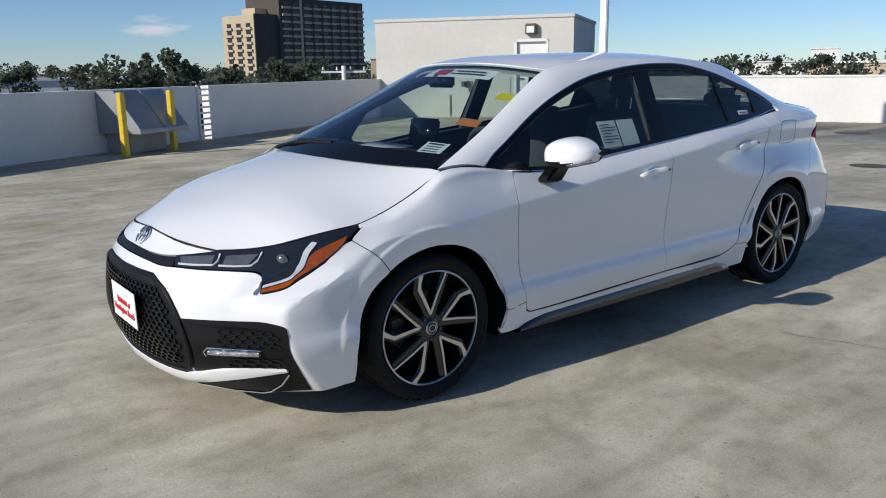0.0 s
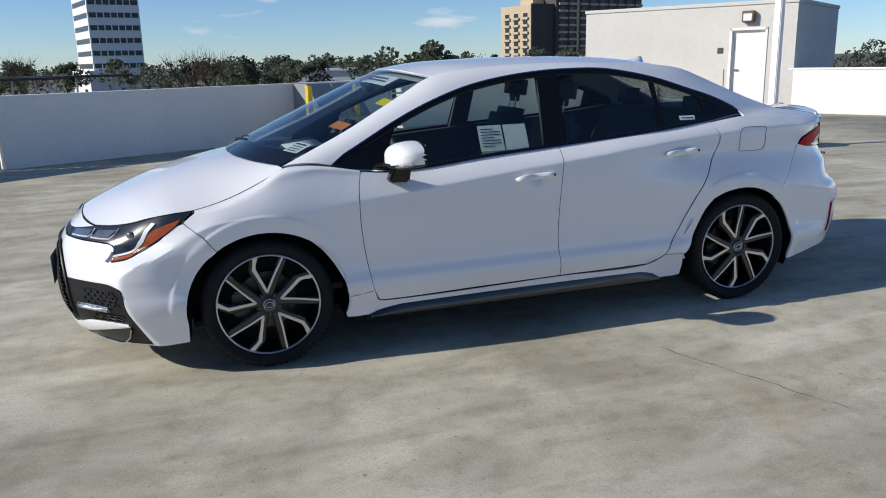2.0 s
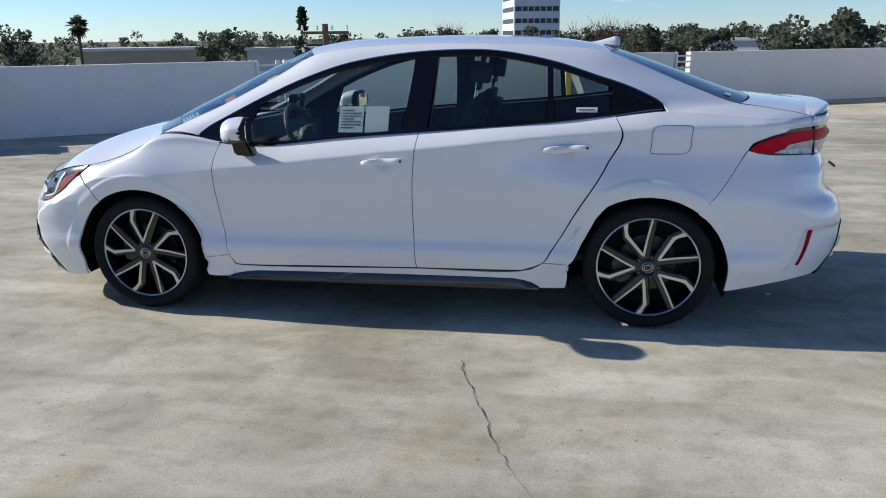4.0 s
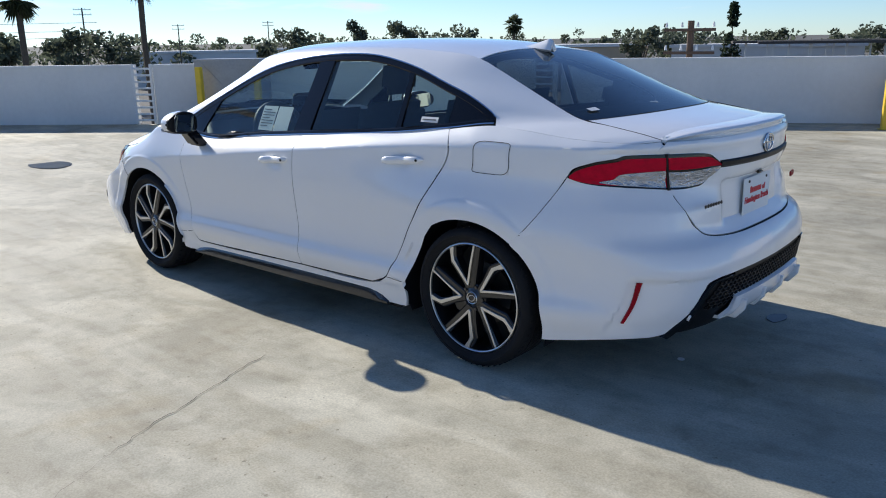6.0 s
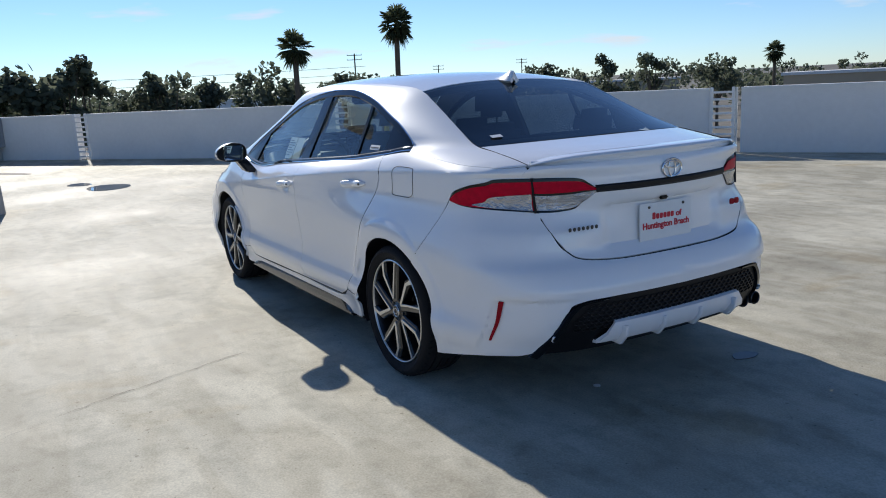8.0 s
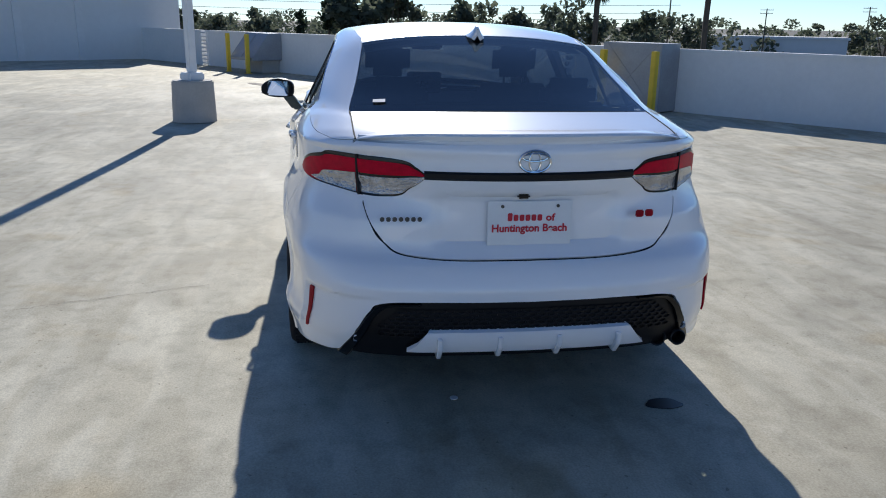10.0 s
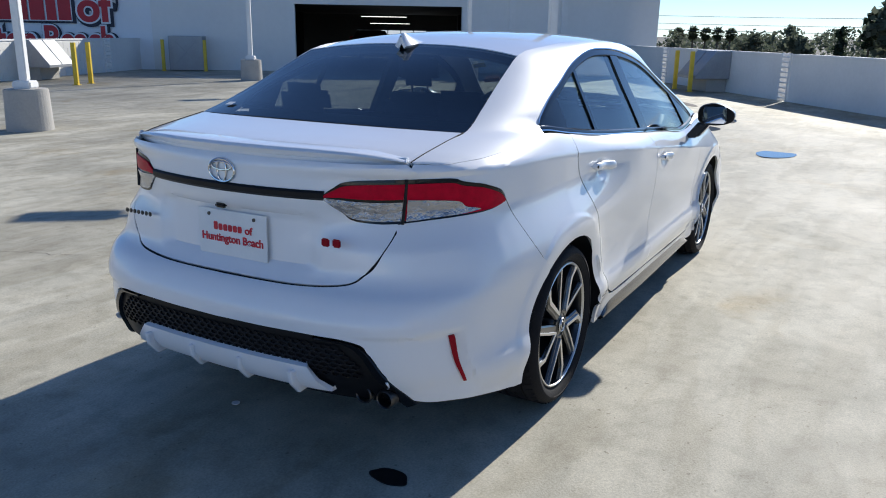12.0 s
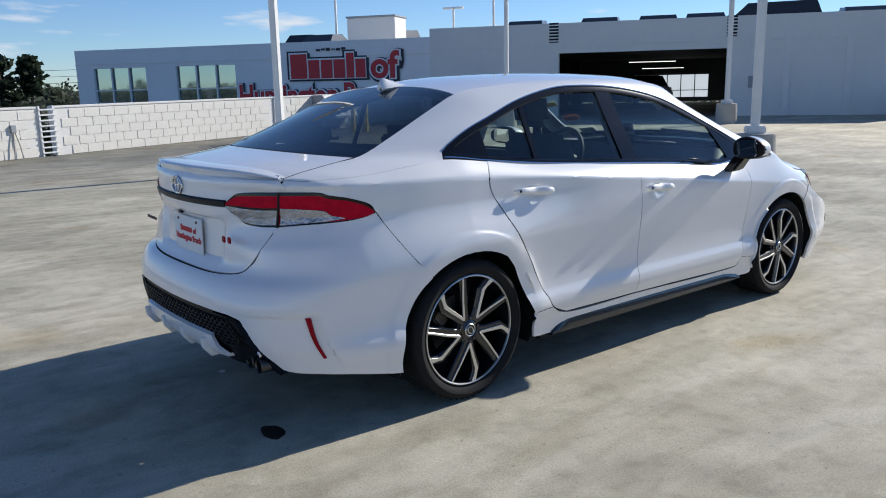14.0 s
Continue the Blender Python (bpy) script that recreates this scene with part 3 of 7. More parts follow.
for x, y, turn, tall in ((2.9, 8.75, 120, 5.1), (7.1, 2.55, 131, 3.8), (17.8, 9.4, 150, 5.1), (-6.95, -5.5, 20, 5.1), (13.5, 14.2, 300, 5.1)):
    light_pole(x, y, turn, tall)


def bollard(x, y, turn=SOUTH_A):
    root = thing("bollard", "yellow painted square steel bollard", "bollard", "yellow bollards", at=pose(x, y, 0, 0, 0, turn))
    part("post", box_bm(0.10, 0.10, 1.04, bevel=0.008), M_YELLOW, root)
    part("foot_plate", box_bm(0.16, 0.16, 0.012, bevel=0.003), M_YELLOW, root)


for x, y in ((-0.55, -10.06), (-1.54, -10.6), (8.65, -4.13), (7.85, -4.73), (17.6, 2.7), (18.5, 3.3), (9.1, 16.0), (9.75, 16.3)):
    bollard(x, y)
for k in (9.2, 10.6):
    p = along(FACE0, FACE_A, k, 0.9)
    bollard(p.x, p.y, FACE_A)


def vent_hood(origin, angle, s, side, tall=False):
    """A sheet-metal ventilation hood against a parapet; side: +1 when the deck lies to the left of the line."""
    m = Matrix.Translation((along(origin, angle, s).x, along(origin, angle, s).y, 0)) @ Matrix.Rotation(radians(angle if side > 0 else angle + 180), 4, "Z")
    root = thing("vent_hood", "galvanised sheet-metal vent hood against the parapet", "vent", "vent hoods", at=m)
    w = 1.15
    if tall:
        profile = [(0.01, 0.02), (0.62, 0.02), (0.62, 1.16), (0.50, 1.16), (0.01, 1.16)]
    else:
        profile = [(0.01, 0.34), (0.95, 0.34), (0.95, 0.42), (0.42, 1.06), (0.01, 1.06)]
    bm = prism(profile, w, "X")
    bmesh.ops.bevel(bm, geom=list(bm.edges), offset=0.006, segments=1, affect="EDGES")
    bmesh.ops.translate(bm, vec=(-w / 2, 0, 0), verts=bm.verts)
    hood = part("hood", bm, M_ZINC, root)
    if not tall:
        part("curb", box_bm(0.85, 0.55, 0.335, (0, 0.285, 0), bevel=0.01), M_PEDESTAL, root, "grey concrete curb")
        part("rib", box_bm(0.02, 0.02, 0.82, (0, 0, 0), bevel=0.003), M_ZINC, hood).matrix_local = pose(0, 0.955, 0.42, 39.5, 0, 0)
    else:
        for sx in (-1, 1):
            part("seam", box_bm(0.012, 0.012, 1.45, (0, 0, 0)), M_ZINC, hood).matrix_local = pose(-sx * 0.5, 0.623, 0.08, 0, sx * 43, 0)


vent_hood(SOUTH0, SOUTH_A, -5.86, 1)
vent_hood(SOUTH0, EAST_A, 5.7, 1, tall=True)
vent_hood(SOUTH0, EAST_A, 17.8, 1)
vent_hood(NORTH0, NORTH_A, 10.2, -1)
vent_hood(FACE0, FACE_A, 9.9, 1, tall=True)


def floor_disc(name, x, y, r, material, label, cat, squash=1.0, z=0.004, wobble=0.0, turn=0.0):
    verts, n = [], 40
    rnd = random.Random(int(abs(x * 97 + y * 31)))
    ph = [rnd.uniform(0, 6.28) for _ in range(3)]
    for zz in (z - 0.003, z):
        for i in range(n):
            a = 2 * math.pi * i / n
            q = r * (1 + wobble * (math.sin(2 * a + ph[0]) * 0.6 + math.sin(3 * a + ph[1]) * 0.5 + math.sin(5 * a + ph[2]) * 0.3))
            verts.append((q * math.cos(a), q * squash * math.sin(a), zz))
    faces = [tuple(range(n, 2 * n))] + [(i, (i + 1) % n, n + (i + 1) % n, n + i) for i in range(n)]
    ob = part(name, mesh_of(verts, faces, False), material)
    ob.matrix_world = pose(x, y, deck_z(x, y), 0, math.degrees(DECK_FALL) if math.hypot(x, y) < 3.2 else 0, turn)
    return tagged(ob, label, cat)


for x, y, r in ((-12.6, -4.0, 0.33), (-7.7, -1.45, 0.25), (3.7, 5.24, 0.20), (5.8, 6.5, 0.20)):
    floor_disc("drain_cover", x, y, r, M_IRON, "rusty round iron drain cover set in the deck", "drain")
floor_disc("drain_cover", 13.7, 2.0, 0.75, M_IRON, "long dark drain strip in the deck", "drain", 0.22, turn=33)
floor_disc("puddle", 6.75, -0.72, 0.33, M_WATER, "small shallow puddle mirroring the sky", "puddle", 0.75, wobble=0.08)
floor_disc("puddle", 9.0, 0.72, 0.46, M_WATER, "shallow puddle mirroring the sky", "puddle", 0.7, wobble=0.07)
floor_disc("puddle", 9.9, 1.05, 0.26, M_WATER, "small shallow puddle mirroring the sky", "puddle", 0.7, wobble=0.1)
floor_disc("oil_spot", -2.196, -0.587, 0.075, M_TAR, "black oil spot on the concrete", "stain", 0.55, wobble=0.12, turn=80)
floor_disc("bottle_cap", -2.05, 0.22, 0.016, M_PAPER, "tiny white paper scrap on the concrete", "litter")


def crack(pts, width, seed):
    """A thin wandering crack along the given way."""
    rnd, verts, faces = random.Random(seed), [], []
    line = []
    for (x0, y0), (x1, y1) in zip(pts, pts[1:]):
        n = max(4, int(math.hypot(x1 - x0, y1 - y0) / 0.035))
        for i in range(n):
            f = i / n
            line.append((x0 + (x1 - x0) * f + rnd.gauss(0, 0.006), y0 + (y1 - y0) * f + rnd.gauss(0, 0.006)))
    for i, (x, y) in enumerate(line):
        w = width * rnd.uniform(0.2, 1.0) * (0.3 if (i // 9) % 4 == 3 else 1)
        z = deck_z(x, y) + 0.0035
        verts += [(x - w, y + w * 0.3, z), (x + w, y - w * 0.3, z)]
    for i in range(len(line) - 1):
        faces.append((2 * i, 2 * i + 1, 2 * i + 3, 2 * i + 2))
    ob = part("crack", mesh_of(verts, faces, False), M_CRACK)
    tagged(ob, "thin dark crack in the concrete deck", "crack")


crack([(-0.50, 1.35), (-0.576, 1.614), (-0.70, 1.95), (-0.768, 2.163), (-1.0, 2.6), (-1.2, 3.1), (-1.5, 3.9)], 0.0032, 3)

import functools

# ---- the white sedan: nose towards +x, wheels at x = +-1.35 ----
def spline(pts):
    """A smooth curve through points of any dimension, by chord length; called with 0..1."""
    p = np.array(pts, float)
    d = np.concatenate([[0], np.cumsum(np.maximum(np.linalg.norm(np.diff(p, axis=0), axis=1), 1e-6))])
    d /= d[-1]
    n = len(p)
    m = np.zeros_like(p)
    for i in range(n):
        if 0 < i < n - 1:
            h0, h1 = d[i] - d[i - 1], d[i + 1] - d[i]
            m[i] = ((p[i] - p[i - 1]) / h0 * h1 + (p[i + 1] - p[i]) / h1 * h0) / (h0 + h1)
    m[0], m[-1] = (p[1] - p[0]) / (d[1] - d[0]), (p[-1] - p[-2]) / (d[-1] - d[-2])

    def at(s):
        s = min(max(s, 0.0), 1.0)
        i = min(int(np.searchsorted(d, s, "right")) - 1, n - 2)
        h = d[i + 1] - d[i]
        t = (s - d[i]) / h
        return (2 * t**3 - 3 * t**2 + 1) * p[i] + (t**3 - 2 * t**2 + t) * h * m[i] + (3 * t**2 - 2 * t**3) * p[i + 1] + (t**3 - t**2) * h * m[i + 1]
    return at


def keyed(*pairs):
    """A smooth function of one number through (x, y) keys."""
    xs, ys = np.array([a for a, _ in pairs], float), np.array([b for _, b in pairs], float)
    o = np.argsort(xs)
    xs, ys = xs[o], ys[o]
    sl = np.diff(ys) / np.diff(xs)
    m = np.concatenate([[sl[0]], np.where(sl[:-1] * sl[1:] > 0, (sl[:-1] + sl[1:]) / 2, 0), [sl[-1]]])

    def at(x):
        if x <= xs[0]:
            return float(ys[0])
        if x >= xs[-1]:
            return float(ys[-1])
        i = int(np.searchsorted(xs, x, "right")) - 1
        h = xs[i + 1] - xs[i]
        t = (x - xs[i]) / h
        return float((2 * t**3 - 3 * t**2 + 1) * ys[i] + (t**3 - 2 * t**2 + t) * h * m[i] + (3 * t**2 - 2 * t**3) * ys[i + 1] + (t**3 - t**2) * h * m[i + 1])
    return at


outline = spline([(2.315, 0), (2.30, 0.2), (2.255, 0.4), (2.16, 0.57), (2.02, 0.715), (1.86, 0.80), (1.65, 0.855), (1.35, 0.882), (0.9, 0.884), (0.3, 0.886), (-0.3, 0.887),
                  (-0.9, 0.887), (-1.35, 0.889), (-1.7, 0.875), (-1.95, 0.84), (-2.13, 0.785), (-2.27, 0.67), (-2.345, 0.48), (-2.372, 0.25), (-2.38, 0)])
nose = keyed((0.15, -0.09), (0.22, -0.04), (0.3, 0.0), (0.4, 0.015), (0.5, 0.008), (0.6, -0.01), (0.66, -0.05), (0.72, -0.115), (0.78, -0.17))
tail = keyed((0.2, 0.14), (0.3, 0.06), (0.4, 0.01), (0.48, 0.0), (0.55, 0.0), (0.60, 0.012), (0.64, 0.035), (0.675, 0.075), (0.72, 0.088), (0.86, 0.085), (0.93, 0.065), (1.0, 0.066), (1.04, 0.08), (1.08, 0.10))
belt = keyed((2.3, 0.72), (1.98, 0.755), (1.64, 0.80), (1.44, 0.86), (1.25, 0.93), (1.05, 0.945), (0.86, 0.925), (0.62, 0.906), (0.2, 0.942), (-0.21, 0.972), (-0.88, 1.021), (-1.2, 1.058), (-1.42, 1.085), (-1.6, 1.082), (-1.85, 1.062), (-2.1, 1.045), (-2.4, 1.035))
crease = keyed((2.1, 0.64), (1.9, 0.66), (1.66, 0.70), (1.565, 0.733), (1.45, 0.748), (1.13, 0.757), (0.91, 0.785), (0.6, 0.815), (0.3, 0.848), (-0.2, 0.898), (-0.7, 0.946), (-1.2, 0.986), (-1.6, 1.012), (-2.0, 1.018), (-2.4, 1.015))
shoulder_k = keyed((2.3, 0.5), (1.5, 0.9), (1.0, 1.0), (-0.4, 1.0), (-0.8, 0.85), (-1.2, 0.70), (-1.5, 0.8), (-1.9, 0.8), (-2.3, 0.5))
lower = keyed((0.15, -0.045), (0.2, -0.036), (0.28, -0.022), (0.33, -0.006), (0.36, -0.001), (0.385, -0.003), (0.43, -0.018), (0.5, -0.023), (0.6, -0.015), (0.72, -0.002), (0.80, 0.002), (0.9, 0.0))


corner_x = keyed((0.15, 1.88), (0.19, 1.897), (0.30, 1.935), (0.42, 1.972), (0.50, 1.984), (0.535, 1.972), (0.575, 1.905), (0.61, 1.82), (0.65, 1.74), (0.70, 1.65), (0.76, 1.55))
corner_a = keyed((0.15, 0.025), (0.19, 0.033), (0.35, 0.060), (0.46, 0.078), (0.52, 0.076), (0.58, 0.050), (0.64, 0.022), (0.70, 0.006), (0.75, 0.0))


def shoulder(x, z):
    """How far the side leans in above its crease, 0.074 at the window line."""
    s = (z - crease(x)) / max(0.03, belt(x) - crease(x))
    return 0.0 if s <= 0 else 0.074 * (0.66 * s + 0.34 * s * s) if s < 1 else 0.074 + 0.85 * (z - belt(x))


def corner(x, z):
    """The bumper's upright crease, standing out at its corner, and the lamp's hollow ahead of it."""
    s = corner_x(z) - x
    tent = max(0.0, 1 - s / 0.42) ** 1.15 if s > 0 else max(0.0, 1 + s / 0.13) ** 1.5
    hollow = min(1, max(0, -s / 0.15)) * math.exp(-((z - 0.63) / 0.085) ** 2)
    return corner_a(z) * tent - 0.035 * hollow


def body(u, z):
    """A point of the body side: u runs round the plan from nose to tail, z is the height."""
    x, y = outline(u)
    ef = min(1, max(0, (x - 1.62) / 0.55))
    er = min(1, max(0, (-1.80 - x) / 0.45))
    ef, er = ef * ef * (3 - 2 * ef), er * er * (3 - 2 * er)
    side = 1 - 0.75 * max(ef, er)
    dy = lower(z) * side - shoulder(x, z) * shoulder_k(x) + (corner(x, z) if x > 1.4 else 0.0)
    for wx, r0 in ((1.35, 0.40), (-1.36, 0.41)):
        r = math.hypot(x - wx, z - 0.318)
        lip_in = min(1, max(0, (r0 + 0.048 - r) / 0.016))
        dy += (0.004 * math.exp(-((r - r0) / 0.07) ** 2) + 0.005 * lip_in * lip_in * (3 - 2 * lip_in)) * (1 if z > 0.2 else 0.6) * side
    aft, far = min(1, max(0, (-0.45 - x) / 0.85)), min(1, max(0, (-1.35 - x) / 0.5))
    up = min(1, max(0, (z - 0.70 + 0.08 * far) / (0.20 + 0.08 * far)))
    dy -= (0.060 * aft * aft * (3 - 2 * aft) + 0.014 * far) * up * up * (3 - 2 * up)
    for hx, hz in ((-0.045, 0.828), (-0.965, 0.896)):
        dy -= 0.017 * math.exp(-((x - hx) / 0.050) ** 2 - ((z - hz) / 0.034) ** 2)
    y2 = max(0.0, y + dy * min(1, y / 0.4))
    pocket = 0.0
    if er > 0 and z < 0.56:
        ahead = -2.107 + (0.53 - z) * 0.29 - x
        pocket = min(1, max(0, ahead / 0.012)) * min(1, max(0, (0.536 - z) / 0.010)) * min(1, max(0, (y2 - 0.50) / 0.22)) * min(1, max(0, (z - 0.29) / 0.05))
        y2 -= 0.007 * pocket
    over = min(1, max(0, (z - 0.78) / 0.12)) * min(1, max(0, (1.055 - z) / 0.055))
    return Vector((x + ef * nose(z) + 0.012 * pocket + er * (tail(z) + over * 0.085 * (min(y2, 0.75) / 0.72) ** 2), y2, z))


U_TAB = np.linspace(0, 1, 401)
O_TAB = np.array([outline(u) for u in U_TAB])


@functools.lru_cache(None)
def level_x(z):
    return -np.array([body(u, z).x for u in U_TAB[40:361:4]])


@functools.lru_cache(None)
def level_y(z):
    return np.maximum.accumulate(np.array([body(u, z).y for u in U_TAB[:123:3]]))


@functools.lru_cache(None)
def level_yr(z):
    return np.maximum.accumulate(np.array([body(u, z).y for u in U_TAB[:270:-3]]))


def at_x(x, z):
    return (float(np.interp(-x, level_x(round(z, 3)), U_TAB[40:361:4])), z)


def at_front(y, z):
    return (float(np.interp(y, level_y(round(z, 3)), U_TAB[:123:3])), z)


def at_rear(y, z):
    return (float(np.interp(y, level_yr(round(z, 3)), U_TAB[:270:-3])), z)


def coons(b, t, l, r, nu, nv):
    """The inner points between four edges (b and t run left to right, l and r upwards)."""
    fb, ft, fl, fr = spline(b), spline(t), spline(l), spline(r)
    c00, c10, c01, c11 = fb(0), fb(1), ft(0), ft(1)
    g = []
    for j in range(nv + 1):
        v = j / nv
        g.append([(1 - v) * fb(i / nu) + v * ft(i / nu) + (1 - i / nu) * fl(v) + (i / nu) * fr(v)
                  - ((1 - i / nu) * (1 - v) * c00 + (i / nu) * (1 - v) * c10 + (1 - i / nu) * v * c01 + (i / nu) * v * c11) for i in range(nu + 1)])
    return g


def skin(grid, gap=0.002, fold=0.014, flip=False, thick=None):
    """A pressed sheet from a grid of points: its edge stands back by a gap and folds inwards."""
    nv, nu = len(grid), len(grid[0])
    p = [[Vector(q) for q in row] for row in grid]
    nrm = [[None] * nu for _ in range(nv)]
    for j in range(nv):
        for i in range(nu):
            a = p[j][min(i + 1, nu - 1)] - p[j][max(i - 1, 0)]
            b = p[min(j + 1, nv - 1)][i] - p[max(j - 1, 0)][i]
            n = a.cross(b)
            nrm[j][i] = (n.normalized() if n.length > 1e-12 else Vector((0, 0, 1))) * (-1 if flip else 1)
    ring = [(0, i) for i in range(nu)] + [(j, nu - 1) for j in range(1, nv)] + [(nv - 1, i) for i in range(nu - 2, -1, -1)] + [(j, 0) for j in range(nv - 2, 0, -1)]
    q = [[v.copy() for v in row] for row in p]
    if gap:
        for j in range(nv):
            for i in range(nu):
                if j in (0, nv - 1):
                    d = p[1 if j == 0 else nv - 2][i] - p[j][i]
                    q[j][i] += d.normalized() * min(gap, d.length * 0.4) if d.length > 1e-9 else Vector()
                if i in (0, nu - 1):
                    d = p[j][1 if i == 0 else nu - 2] - p[j][i]
                    q[j][i] += d.normalized() * min(gap, d.length * 0.4) if d.length > 1e-9 else Vector()
    verts = [v for row in q for v in row]
    faces = []
    for j in range(nv - 1):
        for i in range(nu - 1):
            f = (j * nu + i, j * nu + i + 1, (j + 1) * nu + i + 1, (j + 1) * nu + i)
            faces.append(f[::-1] if flip else f)
    if fold:
        base = len(verts)
        for j, i in ring:
            verts.append(q[j][i] - nrm[j][i] * fold)
        n = len(ring)
        for k in range(n):
            a, b = ring[k], ring[(k + 1) % n]
            f = (a[0] * nu + a[1], base + k, base + (k + 1) % n, b[0] * nu + b[1])
            faces.append(f[::-1] if flip else f)
        if thick:
            back = {}
            for k, (j, i) in enumerate(ring):
                back[(j, i)] = base + k
            for j in range(nv):
                for i in range(nu):
                    if (j, i) not in back:
                        back[(j, i)] = len(verts)
                        verts.append(q[j][i] - nrm[j][i] * fold)
            for j in range(nv - 1):
                for i in range(nu - 1):
                    f = (back[(j, i)], back[(j + 1, i)], back[(j + 1, i + 1)], back[(j, i + 1)])
                    faces.append(f[::-1] if flip else f)
    return verts, faces


def both(name, vf, material, parent, label="", sharp=35, smooth=True):
    """The same sheet on the left and mirrored on the right side. Returns both objects."""
    v, f = vf
    return [part(name, mesh_of(v, f, smooth, sharp), material, parent[0] if isinstance(parent, list) else parent, label),
            part(name, mesh_of([(a[0], -a[1], a[2]) for a in v], [g[::-1] for g in f], smooth, sharp), material, parent[1] if isinstance(parent, list) else parent, label)]


def lay(grid, out=0.0):
    """Grid of (u, z) onto the body, standing out from it by a little."""
    res = []
    for row in grid:
        line = []
        for u, z in row:
            q = body(u, z)
            if out:
                a, b = body(min(u + 0.002, 1), z) - body(max(u - 0.002, 0), z), body(u, z + 0.004) - body(u, z - 0.004)
                q = q + a.cross(b).normalized() * out
            line.append(q)
        res.append(line)
    return res


def full(grid):
    """A grid whose last column lies in the middle of the car, completed by its mirror image."""
    return [[Vector(q) for q in row[:-1]] + [Vector((row[-1][0], 0, row[-1][2]))] + [Vector((q[0], -q[1], q[2])) for q in row[-2::-1]] for row in grid]


before_car = set(bpy.data.objects)
car = thing("white_sedan", "glossy white four-door sedan parked on the concrete deck", "car")

# edges shared by the panels, as (x, z)
X = lambda pts: [at_x(x, z) for x, z in pts]
ARC_F = [(1.345 + 0.378 * math.cos(a), 0.315 + 0.362 * math.sin(a)) for a in np.linspace(radians(-17), radians(197), 25)]
ARC_R = [(-1.360 + 0.386 * math.cos(a), 0.318 + 0.366 * math.sin(a)) for a in np.linspace(radians(-17), radians(197), 25)]
i_fs, i_rs = 8, 16
door_front = [(0.815, 0.285), (0.835, 0.33), (0.852, 0.42), (0.877, 0.588), (0.888, 0.74), (0.882, 0.846), (0.862, 0.922)]
b_gap = [(-0.192, 0.287), (-0.182, 0.50), (-0.187, 0.72), (-0.213, 0.972)]
door_rear = [(-0.748, 0.293), (-0.835, 0.327), (-0.898, 0.404), (-1.013, 0.598), (-1.155, 0.832), (-1.222, 0.985), (-1.192, 1.056)]
seam_f = [ARC_F[i_fs], (1.63, 0.690), (1.695, 0.745)]
seam_r = [ARC_R[i_rs], (-1.655, 0.68), (-1.70, 0.735), (-1.738, 0.79), (-1.776, 0.848), (-1.812, 0.905)]


def roll_over(grid, target, n=6, bulge=0.045):
    """Lengthens a grid upwards: each column turns over to a target curve (0..1 along the row)."""
    nu = len(grid[0]) - 1
    for k in range(1, n + 1):
        t = k / n
        row = []
        for i in range(nu + 1):
            p0, p3 = grid[-1 - (k - 1)][i], Vector(target(i / nu))
            d = (grid[-1 - (k - 1)][i] - grid[-2 - (k - 1)][i]).normalized()
            L = (p3 - p0).length
            p1 = p0 + d * L * 0.45
            p2 = p3 + Vector((0, L * 0.45, -0.10 * L))
            row.append((1 - t)**3 * p0 + 3 * (1 - t)**2 * t * p1 + 3 * (1 - t) * t * t * p2 + t**3 * p3)
        grid.append(row)
    return grid


# front wing
hood_edge = spline([(2.081, 0.481, 0.717), (2.019, 0.558, 0.723), (1.94, 0.637, 0.738), (1.836, 0.713, 0.768), (1.742, 0.757, 0.786), (1.646, 0.776, 0.796), (1.53, 0.768, 0.822), (1.44, 0.765, 0.853), (1.335, 0.764, 0.90), (1.222, 0.766, 0.960)])
wing_top = spline([(1.646, 0.779, 0.796), (1.53, 0.771, 0.822), (1.44, 0.768, 0.853), (1.335, 0.767, 0.90), (1.222, 0.769, 0.960), (1.13, 0.776, 0.966), (1.02, 0.788, 0.955), (0.862, 0.808, 0.926)])
g = lay(coons(X([ARC_F[i] for i in range(i_fs, 24)] + [(0.982, 0.214), (0.978, 0.206), (0.970, 0.204), (0.90, 0.20), (0.835, 0.20)]),
              X([(1.648, 0.784), (1.53, 0.797), (1.44, 0.82), (1.335, 0.858), (1.235, 0.893), (1.13, 0.913), (1.02, 0.915), (0.866, 0.905)]),
              X(seam_f + [(1.672, 0.768), (1.648, 0.784)]), X([(0.835, 0.20), (0.82, 0.285)] + door_front[1:-1] + [(0.866, 0.905)]), 72, 64))
both("front_wing", skin(roll_over(g, wing_top)), M_PAINT, car, sharp=40)

# doors
bottom_f = [(0.815, 0.285), (0.79, 0.273), (0.74, 0.272), (0.30, 0.279), (-0.192, 0.287)]
top_f = [(0.862, 0.922), (0.75, 0.909), (0.62, 0.906), (0.40, 0.923), (0.2, 0.942), (-0.213, 0.972)]
fd = both("front_door", skin(lay(coons(X(bottom_f), X(top_f), X(door_front), X(b_gap), 46, 96))), M_PAINT, car)
bottom_r = [(-0.192, 0.287), (-0.45, 0.289), (-0.748, 0.293)]
top_r = [(-0.213, 0.972), (-0.55, 0.996), (-0.876, 1.021), (-1.192, 1.056)]
rd = both("rear_door", skin(lay(coons(X(bottom_r), X(top_r), X(b_gap), X(door_rear), 46, 96))), M_PAINT, car)

